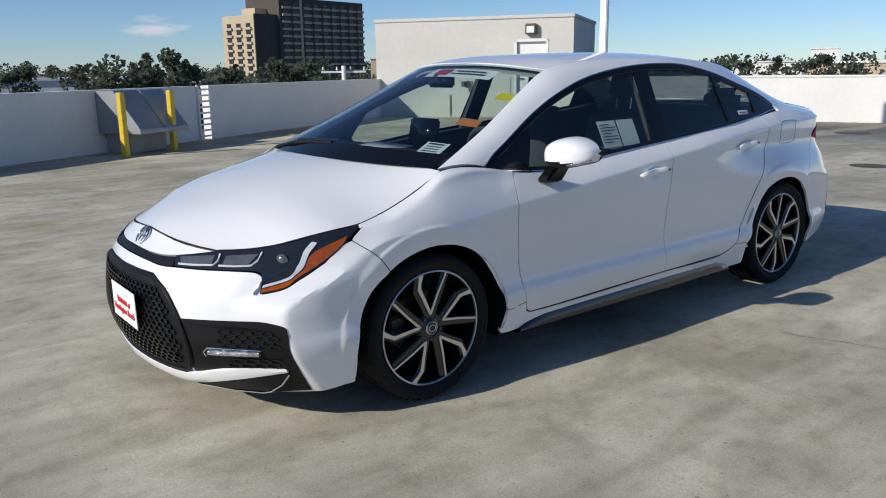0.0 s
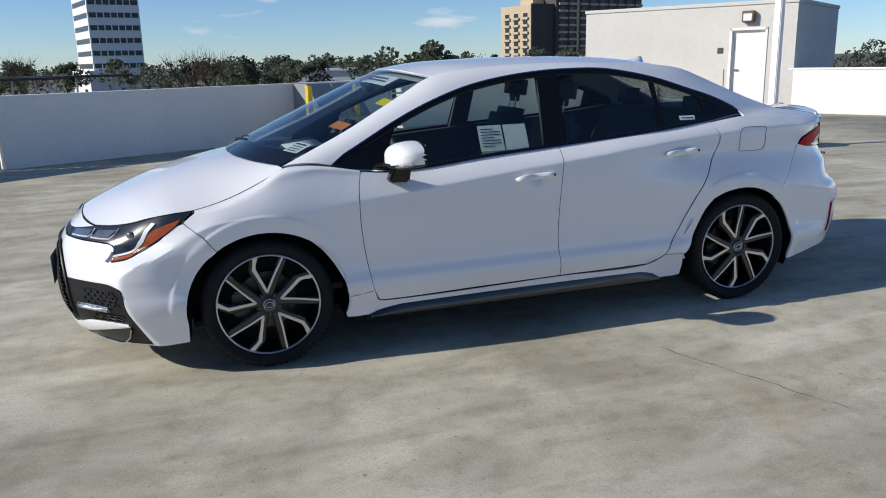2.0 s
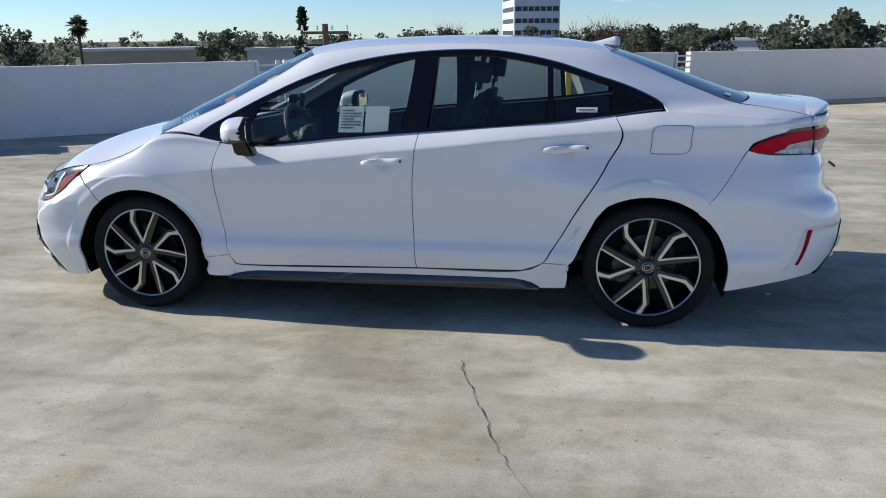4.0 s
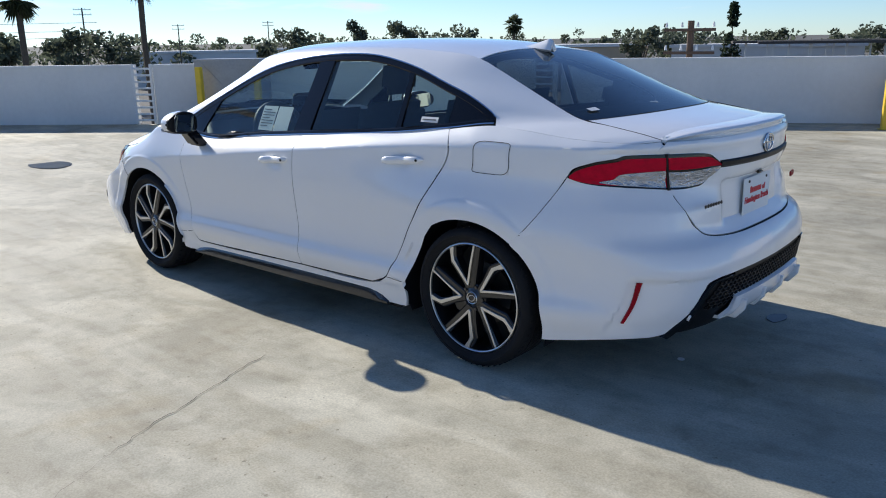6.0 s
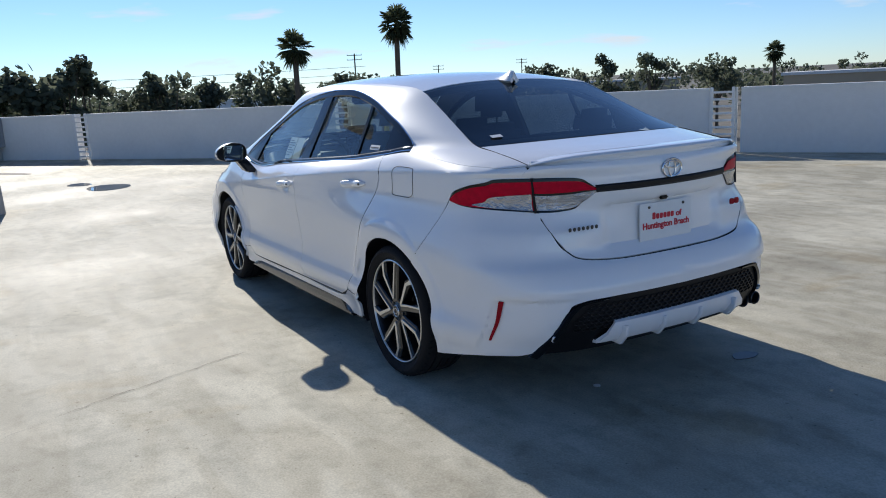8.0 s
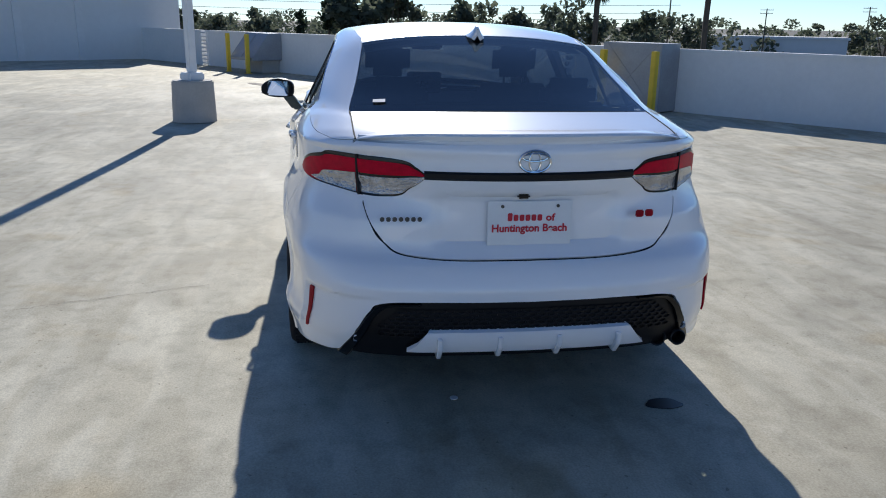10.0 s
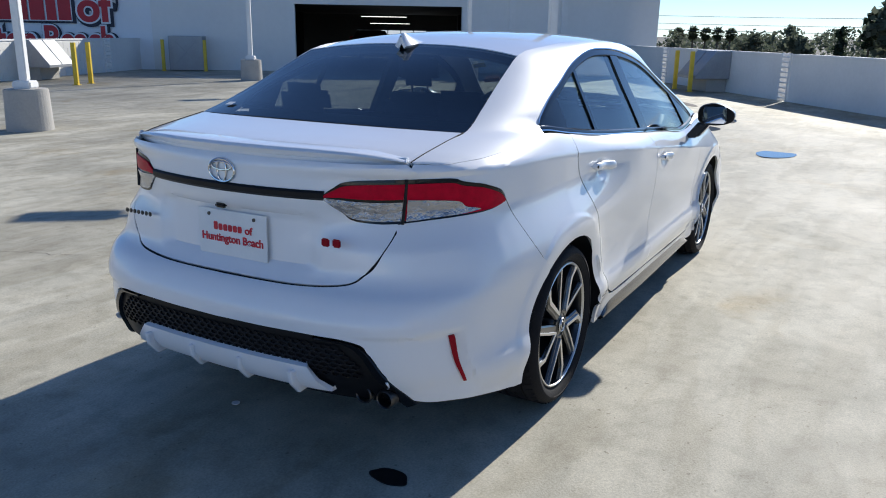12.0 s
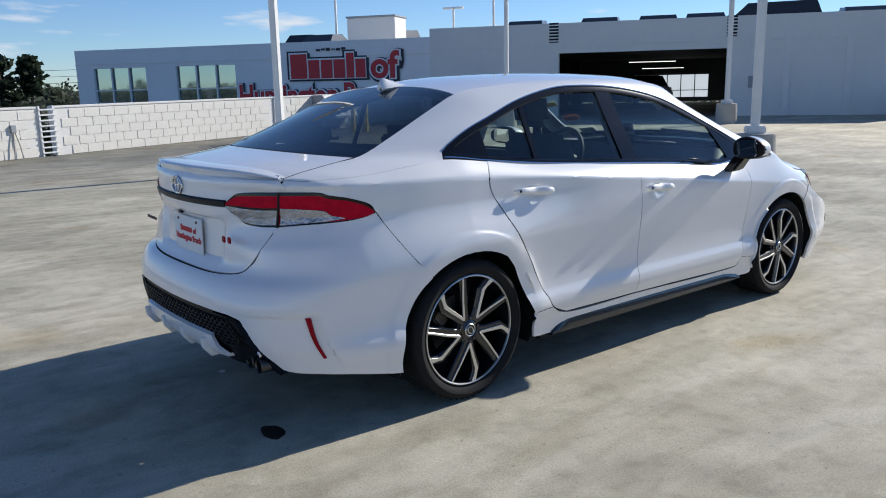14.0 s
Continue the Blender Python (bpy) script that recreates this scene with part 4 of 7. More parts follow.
# sill and its dark skirt
sill_top = [(0.82, 0.280), (0.79, 0.268), (0.74, 0.267), (-0.192, 0.282), (-0.748, 0.288), (-0.80, 0.300)]
both("sill", skin(lay(coons(X([(0.835, 0.195), (-0.2, 0.195), (-0.81, 0.195)]), X(sill_top), X([(0.835, 0.195), (0.82, 0.280)]), X([(-0.81, 0.195), (-0.80, 0.300)]), 40, 5)), gap=0.001), M_PAINT, car)
sk = [[], [], [], [], []]
for i in range(41):
    f = i / 40
    x = 0.86 - 1.70 * f
    top = 0.200 + (0.036 + 0.022 * f) * min(1, f / 0.10) ** 0.6 * min(1, (1 - f) / 0.07) ** 0.6
    for j, (dy, z) in enumerate(((-0.05, 0.180), (-0.006, 0.183), (0.008, 0.192), (0.006, (top + 0.195) / 2), (-0.006, top + 0.004))):
        sk[j].append(Vector((x, 0.858 + dy + 0.004 * (1 - (2 * f - 1) ** 2), z)))
both("side_skirt", skin(sk, gap=0, fold=0.02), M_SKIRT, car, "dark satin side skirt")

# rear quarter: from the door's edge over the arch to the lamp, then over the shoulder to glass and boot lid
quarter_l = [(-0.81, 0.195), (-0.80, 0.300)] + [(-0.845, 0.327), (-0.902, 0.404), (-1.017, 0.598), (-1.159, 0.832), (-1.226, 0.985), (-1.192, 1.053)]
lamp_top_side = [(-1.812, 0.905), (-1.85, 0.945), (-1.92, 0.968), (-2.00, 0.985)]
q_b = X([(-0.81, 0.195), (-0.90, 0.20), (-0.960, 0.203), (-0.967, 0.206), (-0.969, 0.213)] + ARC_R[1:i_rs + 1])
q_r = X(seam_r[:-1] + lamp_top_side) + [at_rear(0.70, 0.993), at_rear(0.65, 0.997), at_rear(0.612, 0.999), at_rear(0.607, 1.003), at_rear(0.609, 1.02)]
q_t = X([(-1.192, 1.053), (-1.30, 1.068), (-1.42, 1.08), (-1.6, 1.070), (-1.80, 1.052), (-1.98, 1.042)]) + [at_rear(0.66, 1.040), at_rear(0.612, 1.046)]
shoulder_line = spline(q_t[2:])
g = lay(coons(q_b, q_t, X(quarter_l), q_r + [at_rear(0.612, 1.046)], 60, 72))
both("rear_quarter", skin(g), M_PAINT, car)

# bumpers
lamp_low_f = X([(1.695, 0.745), (1.719, 0.737), (1.811, 0.668), (1.893, 0.619)]) + [at_front(y, z) for y, z in ((0.725, 0.582), (0.684, 0.572), (0.674, 0.602), (0.666, 0.638), (0.645, 0.649), (0.595, 0.652), (0.481, 0.652), (0.364, 0.651), (0.299, 0.648), (0.170, 0.653))] + [(0.0, 0.656)]
bum_b = X([(1.722, 0.178), (1.85, 0.166), (1.95, 0.164)]) + [at_front(0.62, 0.170), at_front(0.4, 0.178), at_front(0.2, 0.180), (0.0, 0.180)]
g = lay(coons(bum_b[::-1], lamp_low_f[::-1], [(0.0, 0.180), (0.0, 0.40), (0.0, 0.656)], X([(1.722, 0.178)] + [ARC_F[i] for i in range(1, i_fs + 1)] + seam_f[1:]), 110, 56))
part("front_bumper", mesh_of(*skin(full([r[::-1] for r in g]), gap=0.0015, flip=True)), M_PAINT, car)
lamp_low_r = X([(-1.812, 0.900), (-1.90, 0.880), (-1.99, 0.872)]) + [at_rear(0.70, 0.868), at_rear(0.64, 0.863), at_rear(0.590, 0.858)]
lid_edge = [at_rear(0.582, 0.83), at_rear(0.560, 0.77), at_rear(0.515, 0.706), at_rear(0.45, 0.670), at_rear(0.30, 0.657), at_rear(0.15, 0.655), (1.0, 0.655)]
rb_b = X([(-1.735, 0.235), (-1.90, 0.262), (-2.03, 0.284)]) + [at_rear(0.76, 0.293), at_rear(0.705, 0.300), at_rear(0.678, 0.310), at_rear(0.612, 0.415), at_rear(0.568, 0.485), at_rear(0.535, 0.514), at_rear(0.48, 0.524), at_rear(0.40, 0.526), at_rear(0.2, 0.524), (1.0, 0.522)]
g = lay(coons(rb_b, lamp_low_r + lid_edge, X([(-1.735, 0.225)] + [ARC_R[i] for i in range(23, i_rs - 1, -1)] + seam_r[1:]), [(1.0, 0.522), (1.0, 0.58), (1.0, 0.655)], 120, 48))
part("rear_bumper", mesh_of(*skin(full(g), gap=0.0015)), M_PAINT, car)

def gap_strip(path, out=-0.003, half=0.006, sides=2):
    """A dark strip under or on the skin along a shut line, rubber seal and painted gap shade in one, on both sides."""
    c = spline(path)
    mid = lay([[c(f) for f in np.linspace(0, 1, 60)]], out)[0]
    rows = [[], []]
    for i, q in enumerate(mid):
        t = (mid[min(i + 1, 59)] - mid[max(i - 1, 0)]).normalized()
        u, z = c(i / 59)
        n = (body(min(u + 0.003, 1), z) - body(max(u - 0.003, 0), z)).cross(body(u, z + 0.005) - body(u, z - 0.005)).normalized()
        w = t.cross(n) * half
        rows[0].append(q - w), rows[1].append(q + w)
    if sides == 2:
        both("door_seal", skin(rows, gap=0, fold=0.001, thick=True), M_RUBBER, car)
    else:
        part("flap_seal", mesh_of(*skin(rows, gap=0, fold=0.001, thick=True)), M_RUBBER, car)


for line in (door_front, b_gap, door_rear[:-1], bottom_f[:3], seam_r):
    gap_strip(X(line), half=0.005)
# These dark lines lie on the skin and paint the seams' shade.
gap_strip(X(seam_f), 0.0012, 0.0013)
gap_strip(X([(0.962, 0.318), (0.90, 0.322), (0.842, 0.330)]), 0.0010, 0.0011), gap_strip(X([(-0.862, 0.338), (-0.92, 0.338), (-0.972, 0.336)]), 0.0010, 0.0011)
gap_strip(X([(0.74, 0.270), (0.3, 0.276), (-0.192, 0.285)])), gap_strip(X([(-0.192, 0.285), (-0.45, 0.287), (-0.748, 0.291)]))
gap_strip(lid_edge, -0.004), gap_strip([at_rear(0.607, 1.04), at_rear(0.590, 0.90), at_rear(0.580, 0.83)], -0.004)
loop = [(-1.4525 + 0.0915 * math.copysign(abs(math.cos(a)) ** 0.28, math.cos(a)) - 0.02 * math.sin(a), 0.9515 + 0.067 * math.copysign(abs(math.sin(a)) ** 0.28, math.sin(a))) for a in np.linspace(0, 2 * math.pi, 49)]
fuel = coons(X([(-1.382, 0.889), (-1.545, 0.889)]), X([(-1.362, 1.012), (-1.523, 1.012)]), X([(-1.382, 0.889), (-1.362, 1.012)]), X([(-1.545, 0.889), (-1.523, 1.012)]), 8, 8)
part("fuel_door", mesh_of(*skin(lay(fuel, 0.0006), gap=0.0, fold=0.004)), M_PAINT, car)
# Dark loop on the skin draws the shaded gap round the flap.
gap_strip(X(loop), 0.0010, 0.0012, 1)

# dark core behind the gaps, with the wheel arches left open
core_v, core_f, idx = [], [], {}
cu, cz = np.linspace(0, 1, 121), np.linspace(0.19, 1.0, 28)
for j, z in enumerate(cz):
    for i, u in enumerate(cu):
        zz = min(z, belt(outline(u)[0]) - 0.05)
        q = body(u, zz)
        q.y = max(0, q.y - 0.045)
        q.x *= 0.985 if abs(q.x) > 1.9 else 1.0
        idx[(j, i)] = len(core_v)
        core_v.append(q)
for j in range(len(cz) - 1):
    for i in range(len(cu) - 1):
        c = (core_v[idx[(j, i)]] + core_v[idx[(j + 1, i + 1)]]) / 2
        if (abs(c.x) < 1.75 or c.z > 0.42) and min(math.hypot(c.x - 1.345, c.z - 0.318), math.hypot(c.x + 1.36, c.z - 0.318)) > 0.52:
            core_f.append((idx[(j, i)], idx[(j, i + 1)], idx[(j + 1, i + 1)], idx[(j + 1, i)]))
both("inner_shell", (core_v, core_f), M_PLASTIC, car)
fl = bmesh.new()
box_bm(3.3, 1.30, 0.03, (0.05, 0, 0.19), bm=fl), box_bm(1.75, 1.62, 0.05, (0.0, 0, 0.165), bm=fl)
part("underbody", fl, M_PLASTIC, car)
for wx, arc in ((1.345, 0.378), (-1.36, 0.386)):
    v, f = [], []
    for i, a in enumerate(np.linspace(radians(-20), radians(200), 25)):
        r = arc + 0.012
        ax, az = wx + r * math.cos(a), 0.316 + (r - 0.014) * math.sin(a)
        v += [(ax, body(*at_x(ax, az)).y - 0.012, az), (ax, 0.50, az)]
        if i:
            f.append((2 * i - 2, 2 * i - 1, 2 * i + 1, 2 * i))
    v.append((wx, 0.50, 0.316))
    f += [(2 * i + 1, len(v) - 1, 2 * i + 3) for i in range(24)]
    both("arch_liner", (v, f), M_PLASTIC, car)

# bonnet, roof, boot lid and panes as crowned sheets
def crowned(left, centre, ny=24, power=2.2, flip=False, round_x=None):
    """Sheet across the car: left(s) its left edge, centre(s) the line in the middle."""
    rows = []
    for s in np.linspace(0, 1, 31):
        e, c = left(s), centre(s)
        row = []
        for k in range(ny + 1):
            t = 1 - 2 * k / ny
            w = abs(t) ** power
            row.append(Vector((c[0] + (e[0] - c[0]) * w, e[1] * t, c[2] + (e[2] - c[2]) * w)))
        rows.append(row)
    return rows


hood_mid = spline([(2.173, 0, 0.751), (2.10, 0, 0.790), (2.02, 0, 0.826), (1.92, 0, 0.863), (1.80, 0, 0.905), (1.64, 0, 0.948), (1.48, 0, 0.980), (1.37, 0, 0.996), (1.325, 0, 1.002)])
hood_rows = []
for k in range(45):
    f = k / 44
    e, c = hood_edge(f), hood_mid(f)
    pz = 1.15 + 1.45 * min(1, f / 0.3) ** 0.8
    hood_rows.append([Vector((c[0] + (e[0] - c[0]) * abs(t) ** 2.6, e[1] * t, c[2] + (e[2] - c[2]) * abs(t) ** pz)) for t in np.linspace(1, -1, 49)])
bonnet = skin(hood_rows, gap=0.003, flip=True)
part("bonnet", mesh_of(*bonnet, sharp=40), M_PAINT, car)
pillar_w = spline([(1.225, 0.742, 0.964), (1.06, 0.704, 1.035), (0.886, 0.663, 1.110), (0.72, 0.622, 1.192), (0.581, 0.585, 1.262), (0.40, 0.560, 1.352)])
screen = skin(crowned(pillar_w, spline([(1.44, 0, 0.985), (1.24, 0, 1.085), (1.03, 0, 1.18), (0.85, 0, 1.262), (0.70, 0, 1.325), (0.52, 0, 1.393)]), power=2.4), gap=0.0, fold=0.004, flip=True)
part("windscreen", mesh_of(*screen), G_CLEAR, car, "clear greenish windscreen")
rail_e = spline([(0.40, 0.562, 1.354), (0.25, 0.563, 1.380), (0.0, 0.565, 1.398), (-0.30, 0.566, 1.405), (-0.60, 0.562, 1.400), (-0.90, 0.553, 1.382), (-1.17, 0.540, 1.345)])
roof = skin(crowned(rail_e, spline([(0.52, 0, 1.396), (0.35, 0, 1.422), (0.05, 0, 1.437), (-0.28, 0, 1.442), (-0.60, 0, 1.438), (-0.90, 0, 1.418), (-1.13, 0, 1.383)]), power=2.6), gap=0.0005, flip=True)
part("roof", mesh_of(*roof, sharp=40), M_PAINT, car)
back_e = spline([(-1.175, 0.538, 1.343), (-1.30, 0.553, 1.292), (-1.45, 0.573, 1.228), (-1.60, 0.595, 1.168), (-1.78, 0.620, 1.108)])
back = skin(crowned(back_e, spline([(-1.135, 0, 1.381), (-1.32, 0, 1.322), (-1.52, 0, 1.252), (-1.70, 0, 1.188), (-1.90, 0, 1.122)]), power=2.4), gap=0.0, fold=0.004, flip=True)
part("rear_window", mesh_of(*back), G_BACK, car, "dark tinted rear window")
lid_e = spline([(-1.785, 0.615, 1.108), (-1.88, 0.612, 1.094), (-1.98, 0.610, 1.078), (-2.06, 0.608, 1.064), (-2.125, 0.604, 1.049)])
lid = skin(crowned(lid_e, spline([(-1.905, 0, 1.119), (-2.0, 0, 1.108), (-2.12, 0, 1.096), (-2.22, 0, 1.084), (-2.302, 0, 1.062)]), power=2.8), flip=True)
boot = part("boot_lid", mesh_of(*lid, sharp=40), M_PAINT, car)
# Dark tubes put the shade into the lid, bonnet and nose gaps.
for sy in (1, -1):
    for edge, s0, s1 in ((lid_e, 0.0, 1.0), (hood_edge, 0.0, 1.0)):
        part("edge_seal", tube([(q[0], sy * (q[1] + 0.002), q[2]) for q in (edge(s) for s in np.linspace(s0, s1, 40))], 0.0028, 6), M_RUBBER, car)
nose_seam = [hood_rows[0][k] for k in range(49)]
part("edge_seal", tube([(q.x + 0.001, q.y, q.z - 0.002) for q in nose_seam], 0.0028, 6), M_RUBBER, car)

# rear face of the boot lid, pinched in round the plate
g2 = coons([at_rear(0.511, 0.708), at_rear(0.45, 0.674), at_rear(0.30, 0.661), at_rear(0.15, 0.659), (1.0, 0.659)],
           [at_rear(0.603, 1.046), at_rear(0.40, 1.050), at_rear(0.2, 1.053), (1.0, 1.054)],
           [at_rear(0.511, 0.708), at_rear(0.556, 0.77), at_rear(0.578, 0.83), at_rear(0.587, 0.90), at_rear(0.603, 1.046)], [(1.0, 0.659), (1.0, 0.85), (1.0, 1.054)], 36, 30)
rear_face = lay(g2)
for row in rear_face:
    for q in row:
        m = min(1, max(0, (0.36 - abs(q.y)) / 0.06)) * min(1, max(0, (0.885 - q.z) / 0.02)) * min(1, max(0, (q.z - 0.685) / 0.03))
        q.x += 0.018 * m * m * (3 - 2 * m)
        fin = math.exp(-((q.z - 1.035) / 0.022) ** 2)
        q.x -= 0.012 * fin
part("boot_face", mesh_of(*skin(full(rear_face))), M_PAINT, boot)
# lip spoiler on the lid
sp_rows = [[], [], [], [], [], []]
for k in range(61):
    y = 0.60 * (1 - 2 * k / 60)
    f = abs(y) / 0.60
    w = 1 - f ** 5
    xr, ze = -2.312 + 0.150 * f ** 2.3, 1.055 - 0.006 * f ** 2
    for j, (dx, dz) in enumerate(((0.17, 0.030), (0.09, 0.0335), (0.018, 0.034), (0.002, 0.031), (-0.002, 0.024), (0.014, 0.002))):
        sp_rows[j].append(Vector((xr + dx + 0.02 * (1 - w), y, ze + dz * (0.30 + 0.70 * w) - 0.006 * (1 - w))))
part("lip_spoiler", mesh_of(*skin(sp_rows, gap=0, fold=0.02, flip=True), sharp=50), M_PAINT, boot, "white lip spoiler")


# ---- glasshouse sides ----
def pane(x, z, out=0.0):
    """The leaning plane of the side windows."""
    wb = keyed((1.2, 0.758), (0.86, 0.797), (0.5, 0.808), (0.0, 0.810), (-0.6, 0.803), (-1.2, 0.772), (-1.43, 0.742), (-1.9, 0.69))(x)
    h = z - belt(x)
    return Vector((x, wb - 0.40 * h - 0.16 * h * h + out, z))


dlo_top = spline([(1.00, 0.958), (0.93, 1.008), (0.876, 1.035), (0.656, 1.144), (0.437, 1.237), (0.233, 1.303), (0.0, 1.346), (-0.206, 1.366), (-0.40, 1.372), (-0.592, 1.366), (-0.744, 1.344), (-0.906, 1.308), (-1.10, 1.245), (-1.242, 1.198), (-1.34, 1.155), (-1.405, 1.118), (-1.428, 1.094)])
upper_line = spline([(1.225, 0.744, 0.966), (1.06, 0.706, 1.036), (0.886, 0.665, 1.111), (0.72, 0.624, 1.193), (0.581, 0.587, 1.263), (0.40, 0.563, 1.354), (0.25, 0.564, 1.380), (0.0, 0.566, 1.398), (-0.30, 0.567, 1.405), (-0.60, 0.563, 1.400), (-0.90, 0.554, 1.382), (-1.17, 0.541, 1.346),
                     (-1.30, 0.556, 1.293), (-1.45, 0.576, 1.229), (-1.60, 0.598, 1.169), (-1.782, 0.620, 1.108), (-1.88, 0.616, 1.095), (-1.98, 0.614, 1.079), (-2.06, 0.612, 1.065), (-2.125, 0.608, 1.050)])


def frame_sheet():
    """Pillar, roof rail and rear shoulder in one sweep between windows and panes."""
    n, rows = 90, []
    low, up = [], []
    for i in range(n + 1):
        f = i / n
        if f < 0.74:
            x, z = dlo_top(f / 0.74)
            low.append(pane(x, z, 0.006))
        else:
            low.append(body(*shoulder_line((f - 0.74) / 0.26)))
        up.append(Vector(upper_line(min(1, f * 1.0))))
    # match the two edges by their place along the car
    xs = [q.x for q in low]
    ups = [Vector(upper_line(s)) for s in np.linspace(0, 1, 400)]
    for i, q in enumerate(low):
        want = q.x + 0.14 * max(0, min(1, (q.x + 0.1) / 0.9)) - 0.34 * max(0, min(1, (-0.9 - q.x) / 0.55)) + 0.34 * max(0, min(1, (-1.43 - q.x) / 0.80))
        if i == 0:
            want = 1.225
        want = max(-2.125, min(1.225, want))
        up[i] = min(ups, key=lambda a: abs(a.x - want))
    for k in range(9):
        t = k / 8
        row = []
        for i in range(n + 1):
            a, b = low[i], up[i]
            q = a.lerp(b, t)
            L = (b - a).length
            q = q + Vector((0, 0.10, 0.16)) * L * 4 * t * (1 - t) * (0.42 if a.x > -0.5 else 0.42 - 0.28 * min(1, (-0.5 - a.x) / 0.7))
            row.append(q)
        rows.append(row)
    return rows


both("side_frame", skin(frame_sheet(), gap=0.0, fold=0.012), M_PAINT, car, sharp=50)


def side_patch(b, t, l, r, nu, nv, out):
    g = coons(b, t, l, r, nu, nv)
    return [[pane(x, z, out) for x, z in row] for row in g]


def top_at(x):
    ss = np.linspace(0, 1, 200)
    pts = np.array([dlo_top(s) for s in ss])
    return float(np.interp(-x, -pts[:, 0], pts[:, 1]))


def low_at(x):
    return belt(x) + 0.006


def window_patch(x0b, x0t, x1b, x1t, inset, out, nu=24, nv=10):
    """Pane between two slanting edges; the b ends lie on the sill, the t ends under the roof rail."""
    bot = [(x0b + (x1b - x0b) * f, low_at(x0b + (x1b - x0b) * f) + inset) for f in np.linspace(0, 1, 9)]
    top = [(x0t + (x1t - x0t) * f, top_at(x0t + (x1t - x0t) * f) - inset) for f in np.linspace(0, 1, 9)]
    return side_patch(bot, top, [bot[0], top[0]], [bot[-1], top[-1]], nu, nv, out)


front_w, rear_w, small_w = (0.745, 0.620, -0.118, -0.168), (-0.262, -0.300, -0.862, -0.850), (-0.905, -0.893, -1.165, -1.165)
bars = [("mirror_corner", (0.985, 0.975, 0.752, 0.627)), ("door_pillar", (-0.125, -0.175, -0.255, -0.293)), ("rear_divider", (-0.868, -0.856, -0.900, -0.888)), ("rear_corner", (-1.172, -1.172, -1.42, -1.412))]
for nm, (a, b, c, d) in bars:
    both(nm, skin(window_patch(a, b, c, d, 0.0, 0.004, 10, 8), gap=0.001, fold=0.01), M_GLOSSBLACK, car, "gloss black window trim")
xs = np.linspace(0.985, -1.41, 70)
strip = [[pane(x, low_at(x) + z, 0.010 if 0 < k < 3 else 0.003) for x in xs] for k, z in enumerate((-0.004, 0.001, 0.009, 0.014))]
bright = [[pane(x, low_at(x) + z, 0.011) for x in xs] for z in (-0.006, -0.001)]
both("bright_line", skin(bright, gap=0, fold=0.008), M_CHROME, car, "thin bright line under the windows")
both("sill_moulding", skin(strip, gap=0, fold=0.006), M_GLOSSBLACK, car, "black window sill moulding")
xs = np.linspace(0.985, -1.41, 90)
head = [[pane(x, max(low_at(x) + 0.018, top_at(x) - z), 0.006 if 0 < k < 3 else 0.002) for x in xs] for k, z in enumerate((0.036, 0.030, 0.008, -0.002))]
crown_line = [[pane(x, max(low_at(x) + 0.004, top_at(x) + z), 0.010) for x in xs] for z in (-0.003, 0.002)]
both("bright_line", skin(crown_line, gap=0, fold=0.004), M_CHROME, car, "thin bright line over the windows")
both("window_surround", skin(head, gap=0, fold=0.006), M_GLOSSBLACK, car, "gloss black window surround")
for (a, b, c, d), gm, dr, nm in ((front_w, G_SIDE, fd, "front_side_window"), (rear_w, G_TINT, rd, "rear_side_window"), (small_w, G_TINT, rd, "rear_vent_window")):
    both(nm, skin(window_patch(a, b, c, d, 0.012, -0.004, 20, 10), gap=0, fold=0.003), gm, dr, "tinted side window" if gm is G_TINT else "clear greenish side window")
inner = [[pane(x, low_at(x) - 0.25 * (1 - k / 3), -0.03 - 0.02 * (3 - k)) for x in np.linspace(0.95, -1.40, 40)] for k in range(4)]
both("door_lining", skin(inner, gap=0, fold=0.03), M_CABIN, car)


# ---- door handles, mirrors, fin ----
def handle_mesh(x0, x1, z0, z1):
    """A pull grip between two ends, its middle standing off the door."""
    rows = []
    n = 18
    for k in range(13):
        a = 2 * math.pi * k / 12
        row = []
        for i in range(n + 1):
            f = i / n
            x, z = x0 + (x1 - x0) * f, z0 + (z1 - z0) * f
            b = body(*at_x(x, z))
            taper = (1 - abs(2 * f - 1) ** 5) ** 0.5
            rr = 0.0185 * max(0.12, taper)
            row.append(Vector((x, b.y + 0.020 * taper + 0.011 * max(0.1, taper) * math.cos(a), z + rr * math.sin(a) * (1.0 if f < 0.6 else 0.9))))
        rows.append(row)
    return skin(rows, gap=0, fold=0)


for pr, x0, x1, z0, z1 in ((fd, 0.075, -0.160, 0.830, 0.846), (rd, -0.845, -1.085, 0.897, 0.914)):
    grips = both("door_handle", handle_mesh(x0, x1, z0, z1), M_PAINT, pr, "body-coloured door handle")
    q = body(*at_x(x1 + 0.022, z1))
    for sy, grip in zip((1, -1), grips):
        part("keyhole", cyl_bm(0.006, 0.006, 0.004, (q.x, sy * (q.y + 0.026), q.z - 0.002), 10, axis="Y"), M_GRILLE, grip)


